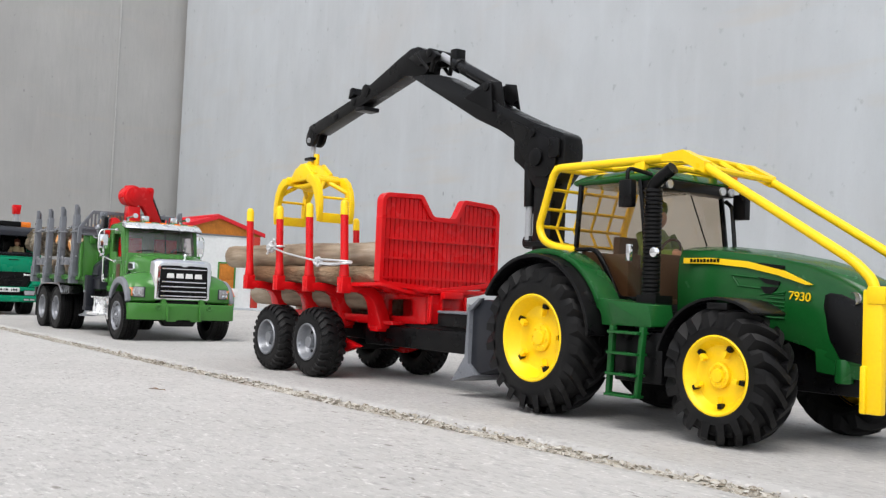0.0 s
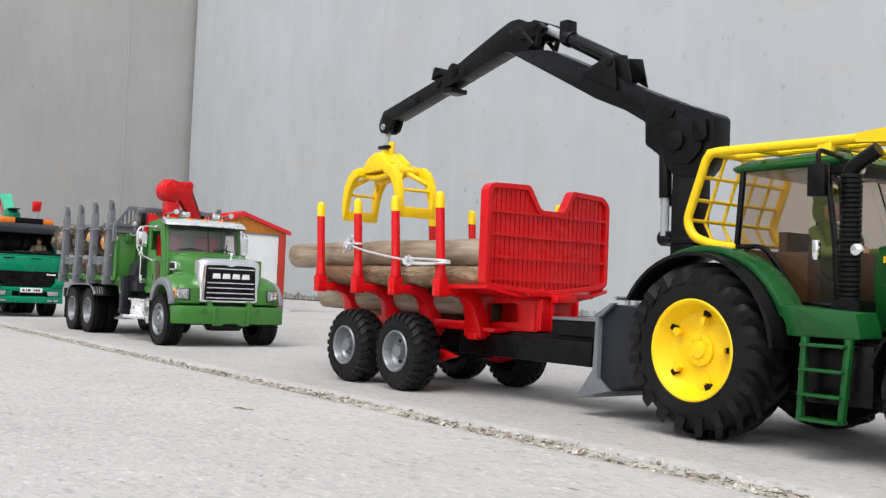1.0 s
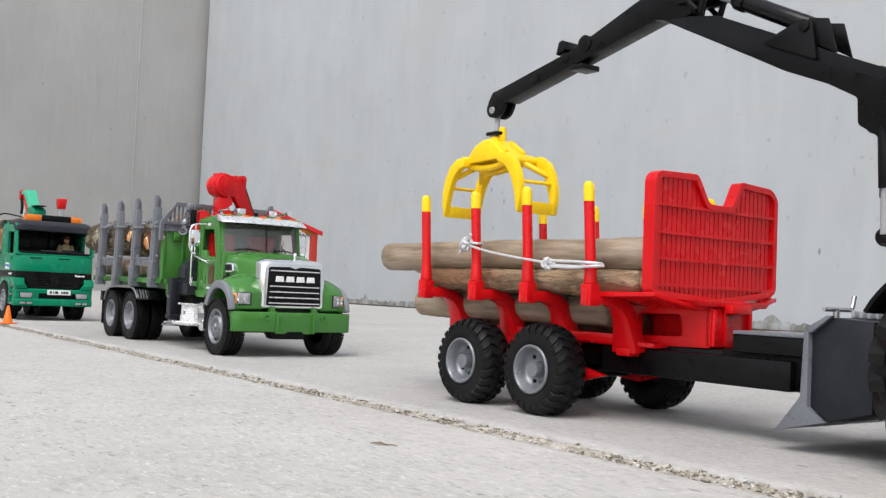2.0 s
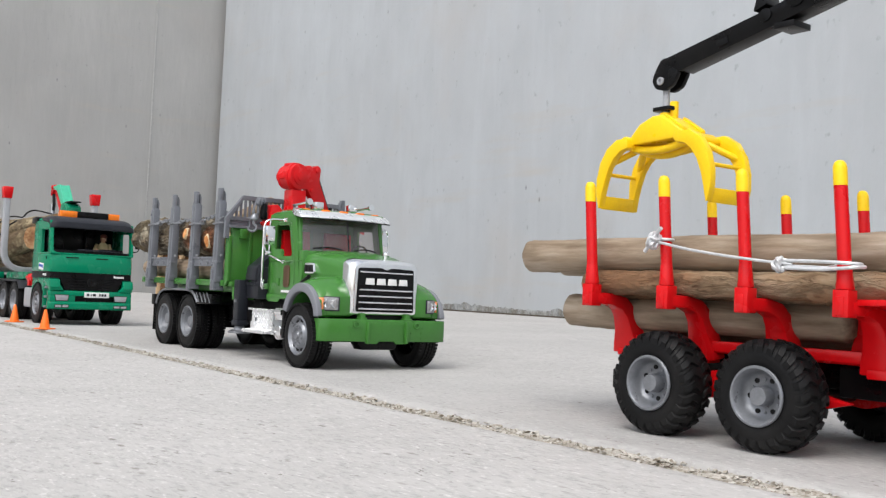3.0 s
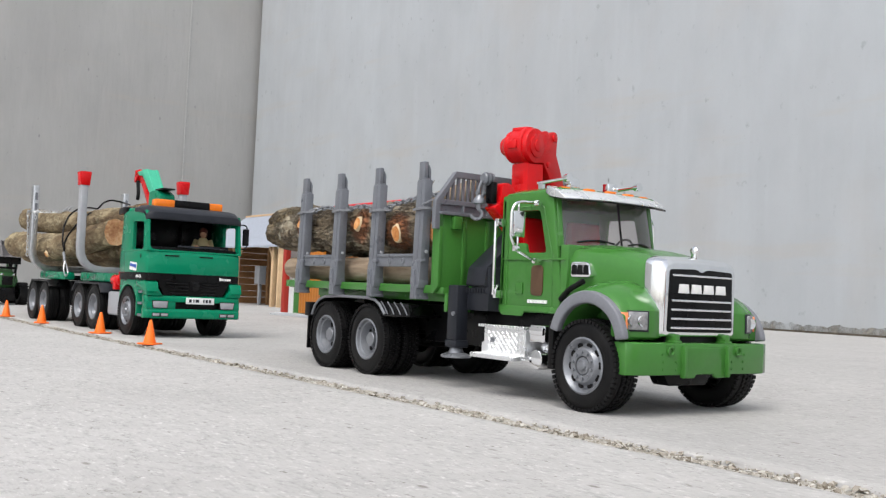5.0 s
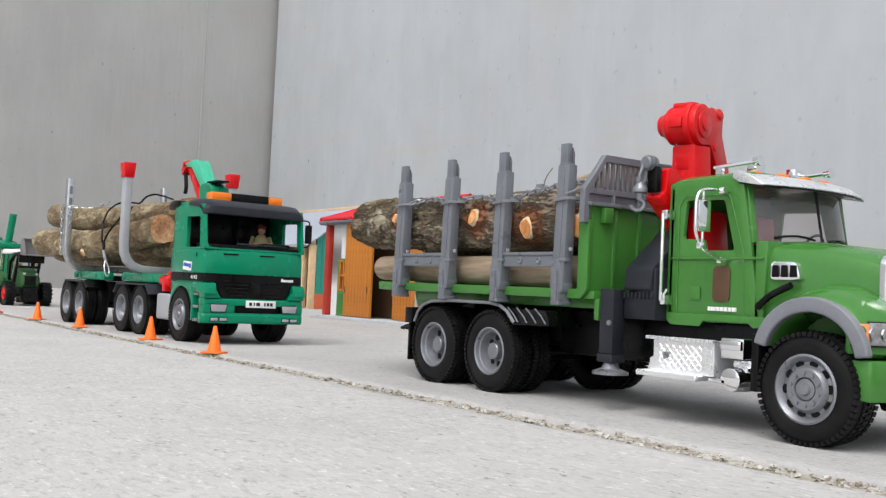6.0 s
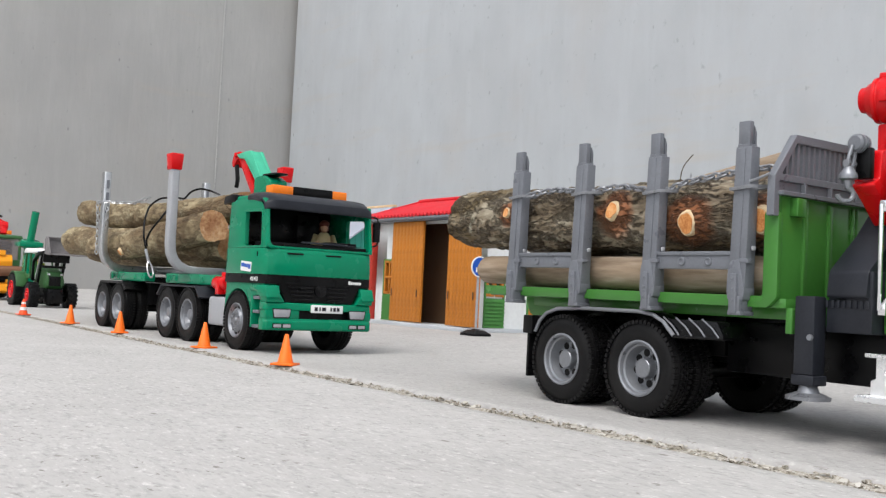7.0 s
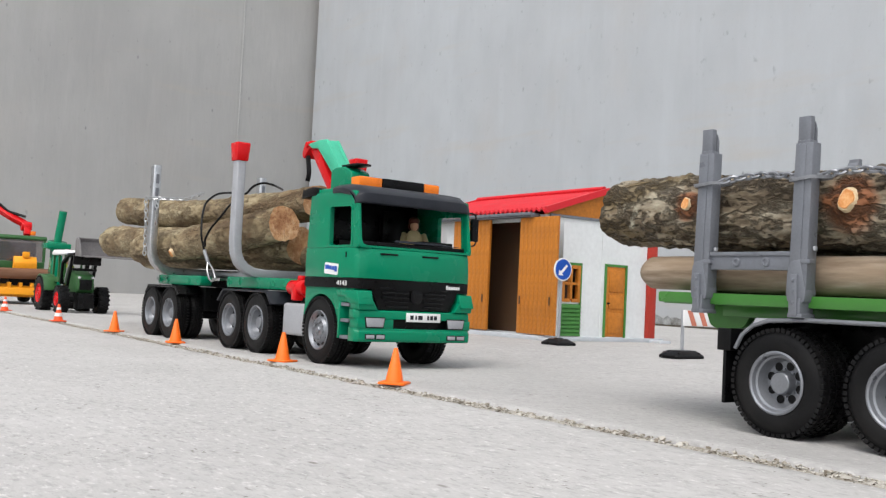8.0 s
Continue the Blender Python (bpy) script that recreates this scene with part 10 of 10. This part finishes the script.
M_FADED = mat("faded_red_print", (0.6, 0.2, 0.13), 0.5, vary=0.08, scale=40)
bar = thing("warning_barrier", pose(-2.315, 0.9135, slab_height(0.9135)), "red and white striped toy barrier on a black foot", "barrier")
bm = bmesh.new()
base_, top_ = (rounded([(-a, -b), (a, -b), (a, b), (-a, b)], 0.008) for a, b in ((0.019, 0.031), (0.011, 0.021)))
loft(bm, [[(x, y, 0.0) for x, y in base_], [(x, y, 0.004) for x, y in base_], [(x, y, 0.0115) for x, y in top_]])
for y in (-0.02, 0.02):
    bx(bm, (-0.016, y - 0.003, 0.004), (0.016, y + 0.003, 0.009))
part("foot", bm, M_BLACK, bar, "black rubber foot", bev=0.0015)
bm = bmesh.new()
cyl(bm, (0, 0, 0.005), (0, 0, 0.0695), 0.0026, 10)
part("post", bm, M_LGREY, bar, "grey post")
bm = bmesh.new()
bx(bm, (0.003, -0.004, 0.0465), (0.006, 0.125, 0.0695))
brd = part("board", bm, M_WHITE, bar, "white board", bev=0.0008)
for k in range(5):
    y = 0.002 + 0.0235 * k
    bm = bmesh.new()
    prism_x(bm, [(y + 0.011, 0.047), (y + 0.021, 0.047), (y + 0.01, 0.069), (y, 0.069)], 0.0061, 0.0066)
    part("stripe", bm, M_FADED, brd, "red slanting stripe")

# ---- traffic cones beside the joint ----
def cone(x, y, h, band_white, label, colour):
    e = thing("traffic_cone", pose(x, y, 0, 0, 0, x * 400), label, "traffic cone", "cones beside the joint")
    bm = bmesh.new()
    prism_z(bm, rounded([(-0.0135, -0.0135), (0.0135, -0.0135), (0.0135, 0.0135), (-0.0135, 0.0135)], 0.003), 0.0, 0.0022)
    part("base", bm, colour, e, bev=0.0006)
    bm = bmesh.new()
    prof = [(0.0022, 0.0092), (0.0035, 0.0086), (h - 0.0006, 0.0021), (h, 0.0014)]
    n = 20
    rows = [[(r * math.cos(2 * math.pi * i / n), r * math.sin(2 * math.pi * i / n), z) for i in range(n)] for z, r in prof]
    loft(bm, rows)
    part("body", bm, colour, e, smooth=45)
    if band_white:
        f = lambda z: 0.0086 + (0.0021 - 0.0086) * (z - 0.0035) / (h - 0.0041) + 0.0003
        for za, zb in ((0.010, 0.0165), (0.023, 0.0275)):
            bm = bmesh.new()
            loft(bm, [[(f(z) * math.cos(2 * math.pi * i / n), f(z) * math.sin(2 * math.pi * i / n), z) for i in range(n)] for z in (za, zb)])
            part("white_band", bm, M_WHITE, e, "white reflective band", smooth=45)


M_CONE = mat("cone_orange_plastic", (0.95, 0.17, 0.015), 0.45, vary=0.04, scale=60)
M_CONE2 = mat("cone_red_plastic", (0.85, 0.09, 0.02), 0.45, vary=0.04, scale=60)
for x, y in ((-2.141, 0.316), (-2.406, 0.326), (-2.737, 0.315), (-3.024, 0.3125)):
    cone(x, y, 0.0345, False, "small plain orange toy traffic cone on concrete", M_CONE)
for x, y in ((-3.374, 0.307), (-3.912, 0.314)):
    cone(x, y, 0.034, True, "small red toy cone with white bands", M_CONE2)

# ---- small tractor with front loader ----
M_FGREEN = mat("dark_green_plastic", (0.035, 0.11, 0.035), 0.35, vary=0.06)
M_BUCKET = mat("loader_grey_plastic", (0.17, 0.16, 0.16), 0.4, vary=0.1, scale=30)
M_SHIRTY = mat("figure_shirt_yellow", (0.45, 0.55, 0.06), 0.5)
LT = pose(-3.955, 0.49, 0, 0, 0, 2)
lt = thing("loader_tractor", LT, "dark green toy tractor with red rims and raised bucket", "toy tractor")
for s in (-1, 1):
    wheel(lt, "small_front", 0.045, s * 0.062)
    wheel(lt, "small_rear", -0.105, s * 0.066)
bm = bmesh.new()
prism(bm, [(-0.05, 0.05), (0.065, 0.05), (0.074, 0.058), (0.074, 0.088), (0.066, 0.096), (0.02, 0.106), (-0.05, 0.112)], -0.021, 0.021)
hood = part("hood", bm, M_FGREEN, lt, "dark green hood", bev=0.004, seg=3)
bm = bmesh.new()
bx(bm, (0.073, -0.015, 0.058), (0.0755, 0.015, 0.084))
part("grille", bm, M_BLACK, hood, bev=0.0006)
for s in (-1, 1):
    bm = bmesh.new()
    bx(bm, (0.0735, s * 0.0165 - 0.0035, 0.086), (0.0765, s * 0.0165 + 0.0035, 0.0915))
    part("headlight", bm, M_LENS, hood, bev=0.0006)
bm = bmesh.new()
bx(bm, (-0.12, -0.02, 0.03), (0.06, 0.02, 0.055))
cyl(bm, (0.045, -0.045, 0.033), (0.045, 0.045, 0.033), 0.008)
cyl(bm, (-0.105, -0.045, 0.044), (-0.105, 0.045, 0.044), 0.009)
bx(bm, (0.05, -0.02, 0.012), (0.085, 0.02, 0.05))
part("chassis", bm, M_BLACK, lt, "black chassis", bev=0.0015)
for s in (-1, 1):
    bm = bmesh.new()
    band(bm, -0.105, 0.044, 0.0465, 0.0505, 10, 160, s * 0.048 - 0.016, s * 0.048 + 0.016, 14)
    part("mudguard", bm, M_FGREEN, lt, "green rear mudguard", bev=0.0006)
    bm = bmesh.new()
    for x0, x1 in ((-0.016, -0.02), (-0.07, -0.072), (-0.12, -0.116)):
        tube(bm, [(x0, 0.009 + s * 0.036, 0.08), (x1, 0.009 + s * 0.035, 0.146)], 0.0022, sq=(0.0045, 0.0045))
    part("cab_pillar", bm, M_FGREEN, lt)
bm = bmesh.new()
bx(bm, (-0.14, -0.038, 0.075), (-0.03, 0.038, 0.088))
bx(bm, (-0.11, -0.018, 0.088), (-0.075, 0.018, 0.1))
part("cab_floor", bm, M_FGREEN, lt, bev=0.001)
bm = bmesh.new()
prism(bm, [(-0.125, 0.145), (-0.006, 0.145), (-0.004, 0.151), (-0.019, 0.158), (-0.11, 0.159), (-0.125, 0.153)], -0.032, 0.05)
part("cab_roof", bm, M_WHITE, lt, "white cab roof", bev=0.003, seg=3)
bm = bmesh.new()
for y, w in ((-0.03, 0.012), (0.002, 0.02), (0.032, 0.01)):
    bx(bm, (-0.005, y + 0.009 - w / 2, 0.1475), (-0.0032, y + 0.009 + w / 2, 0.1495))
part("roof_mark", bm, M_BLUE, lt, "blue roof marks")
for s in (-1, 1):
    bm = bmesh.new()
    tube(bm, [(-0.028, s * 0.029, 0.07), (-0.02, s * 0.03, 0.125), (0.03, s * 0.03, 0.145), (0.078, s * 0.03, 0.147)], 0.004, sq=(0.006, 0.011))
    tube(bm, [(0.02, s * 0.03, 0.06), (0.055, s * 0.03, 0.142)], 0.003, sq=(0.005, 0.007))
    arm = part("loader_arm", bm, M_BLACK, lt, "black loader arm", bev=0.0008)
    bm = bmesh.new()
    cyl(bm, (0.0, s * 0.03, 0.075), (0.036, s * 0.03, 0.137), 0.0028, 8)
    part("ram", bm, M_STEEL, arm)
bm = bmesh.new()
for z in (0.105, 0.122):
    bx(bm, (0.052, -0.03, z), (0.06, 0.03, z + 0.007))
bx(bm, (0.07, -0.034, 0.12), (0.078, 0.034, 0.15))
part("loader_crossbar", bm, M_BLACK, lt, bev=0.0008)
bm = bmesh.new()
sec = [(0.08, 0.142), (0.13, 0.139), (0.131, 0.1405), (0.084, 0.1445), (0.081, 0.178), (0.088, 0.186), (0.087, 0.188), (0.078, 0.18)]
prism(bm, sec, -0.07, 0.07)
bucket = part("bucket", bm, M_BUCKET, lt, "grey loader bucket raised level", bev=0.0006)
bucket.location.y = 0.04
for s in (-1, 1):
    bm = bmesh.new()
    prism(bm, [(0.08, 0.142), (0.131, 0.139), (0.131, 0.143), (0.106, 0.183), (0.088, 0.188), (0.079, 0.18)], min(s * 0.07, s * 0.073), max(s * 0.07, s * 0.073))
    part("bucket_side", bm, M_BUCKET, bucket, bev=0.0005)
figure("driver_doll", LT @ pose(-0.088, 0, 0.094) @ Matrix.Scale(0.85, 4), M_SHIRTY, "seated toy driver doll in a yellow-green shirt", M_BROWN)

# ---- green chipper with an upright spout ----
CH = pose(-4.2, 0.5, 0, 0, 0, 0)
ch = thing("wood_chipper", CH, "green toy chipper with a tall round spout", "toy machine")
bm = bmesh.new()
prism(bm, [(-0.06, 0.03), (0.0, 0.03), (0.004, 0.12), (-0.005, 0.168), (-0.045, 0.168), (-0.06, 0.09)], -0.012, 0.012)
part("housing", bm, M_AGREEN, ch, "green housing", bev=0.004)
bm = bmesh.new()
cyl(bm, (-0.025, 0.0, 0.165), (-0.02, 0.0, 0.185), 0.026, 20)
bx(bm, (-0.05, -0.035, 0.166), (0.012, 0.03, 0.18))
part("collar", bm, M_AGREEN, ch, bev=0.0015)
bm = bmesh.new()
cyl(bm, (-0.022, 0.0, 0.18), (-0.002, 0.006, 0.27), 0.0105, 18)
part("spout", bm, M_AGREEN, ch, "round green spout")
for s in (-1, 1):
    wheel(ch, "small_front", -0.04, 0.015 + s * 0.05)

# ---- forestry machine farther along the lane ----
M_OYEL = mat("orange_yellow_plastic", (0.85, 0.33, 0.012), 0.38, vary=0.05)
FM = pose(-4.62, 0.47, 0, 0, 0, 0)
fm = thing("forestry_machine", FM, "green toy forestry machine with red crane and orange plough", "toy machine")
for s in (-1, 1):
    wheel(fm, "tractor_front", 0.0, s * 0.095)
    wheel(fm, "tractor_front", -0.2, s * 0.095)
bm = bmesh.new()
bx(bm, (-0.27, -0.05, 0.04), (0.08, 0.05, 0.085))
cyl(bm, (0, -0.07, 0.0455), (0, 0.07, 0.0455), 0.01)
cyl(bm, (-0.2, -0.07, 0.0455), (-0.2, 0.07, 0.0455), 0.01)
part("chassis", bm, M_BLACK, fm, "black chassis", bev=0.002)
bm = bmesh.new()
prism(bm, [(-0.12, 0.085), (0.05, 0.085), (0.055, 0.13), (-0.12, 0.13)], -0.08, 0.08)
part("cab_body", bm, M_FGREEN, fm, "green cab body", bev=0.003)
bm = bmesh.new()
prism(bm, [(-0.12, 0.197), (0.052, 0.197), (0.054, 0.203), (0.045, 0.21), (-0.12, 0.212)], -0.084, 0.084)
part("cab_roof", bm, M_FGREEN, fm, "green cab roof", bev=0.003)
for x in (-0.115, 0.047):
    for s in (-1, 1):
        bm = bmesh.new()
        bx(bm, (x - 0.004, s * 0.077 - 0.004, 0.13), (x + 0.004, s * 0.077 + 0.004, 0.197))
        part("cab_pillar", bm, M_FGREEN, fm)
bm = bmesh.new()
bx(bm, (0.046, -0.073, 0.13), (0.048, 0.073, 0.197))
part("windscreen", bm, M_GLASS2, fm, "dark windscreen")
bm = bmesh.new()
bx(bm, (-0.1, -0.07, 0.131), (-0.03, 0.07, 0.19))
part("cab_interior", bm, M_DGREY, fm)
bm = bmesh.new()
prism_z(bm, rounded([(-0.007, -0.007), (0.007, -0.007), (0.007, 0.007), (-0.007, 0.007)], 0.003), 0.212, 0.225)
b = part("beacon", bm, M_AMBER, fm, "amber beacon", bev=0.001)
b.matrix_basis = Matrix.Translation((0.03, 0.045, 0))
bm = bmesh.new()
tube(bm, [(0.045, 0.085, 0.19), (0.055, 0.1, 0.188)], 0.0015, 6)
bx(bm, (0.05, 0.094, 0.155), (0.056, 0.108, 0.187))
part("mirror", bm, M_BLACK, fm, "black mirror", bev=0.0015)
bm = bmesh.new()
tube(bm, [(0.02, 0.03, 0.212), (0.0, 0.03, 0.245), (-0.02, 0.0, 0.262), (-0.07, -0.08, 0.315)], 0.01, sq=(0.02, 0.018))
cyl(bm, (0.0, 0.015, 0.24), (0.0, 0.045, 0.24), 0.015, 16)
part("crane_arm", bm, M_RED, fm, "red crane arm", bev=0.002)
bm = bmesh.new()
tube(bm, [(0.0, 0.026, 0.27), (-0.03, -0.02, 0.285), (-0.06, -0.07, 0.33)], 0.004, 8)
part("crane_ram", bm, M_BLACK, fm)
bm = bmesh.new()
prism(bm, [(0.085, 0.1), (0.11, 0.1), (0.112, 0.125), (0.1, 0.145), (0.088, 0.145)], -0.02, 0.045)
cen(bm, (0.1, 0.014, 0.15), (0.016, 0.02, 0.018))
part("tool_head", bm, M_OYEL, fm, "yellow tool head", bev=0.003)
bm = bmesh.new()
prism(bm, [(0.06, 0.03), (0.1, 0.022), (0.128, 0.03), (0.122, 0.05), (0.09, 0.06), (0.06, 0.055)], -0.1, 0.07)
for k in range(6):
    bx(bm, (0.1, -0.1 + 0.032 * k, 0.05), (0.12, -0.09 + 0.032 * k, 0.066))
part("plough", bm, M_OYEL, fm, "orange-yellow front plough", bev=0.002)
bm = bmesh.new()
bx(bm, (0.05, -0.03, 0.055), (0.1, 0.03, 0.1))
part("front_mount", bm, M_BLACK, fm)
log("log", FM, (0.112, -0.17, 0.09), (0.116, 0.085, 0.094), 0.0165, 0.016, M_ROLL, "smooth brown round timber across the machine's front", seed=51, rough=0.02, n=20, steps=16, end=M_ORANGE)

# ---- dry bits blown over the concrete ----
M_LEAF = mat("dry_leaf", (0.24, 0.15, 0.07), 0.8, vary=0.25, scale=90)
bm = bmesh.new()
loft(bm, [[(-0.011, 0.0, 0.0006), (-0.011, 0.0006, 0.0012), (-0.011, -0.0006, 0.0012)], [(0, 0.002, 0.0012), (0, 0.0038, 0.0034), (0, -0.003, 0.0028)], [(0.01, 0.001, 0.0006), (0.01, 0.0018, 0.0014), (0.01, -0.0002, 0.0016)]])
tube(bm, [(0.009, 0.001, 0.001), (0.016, 0.0035, 0.0016), (0.022, 0.003, 0.0007)], 0.0006, 5)
solo("dry_leaf", bm, M_LEAF, "small dry curled leaf lying on the concrete", "leaf", pose(-0.635, 0.19, -0.0015, 0, 0, 25) @ Matrix.Scale(0.55, 4))
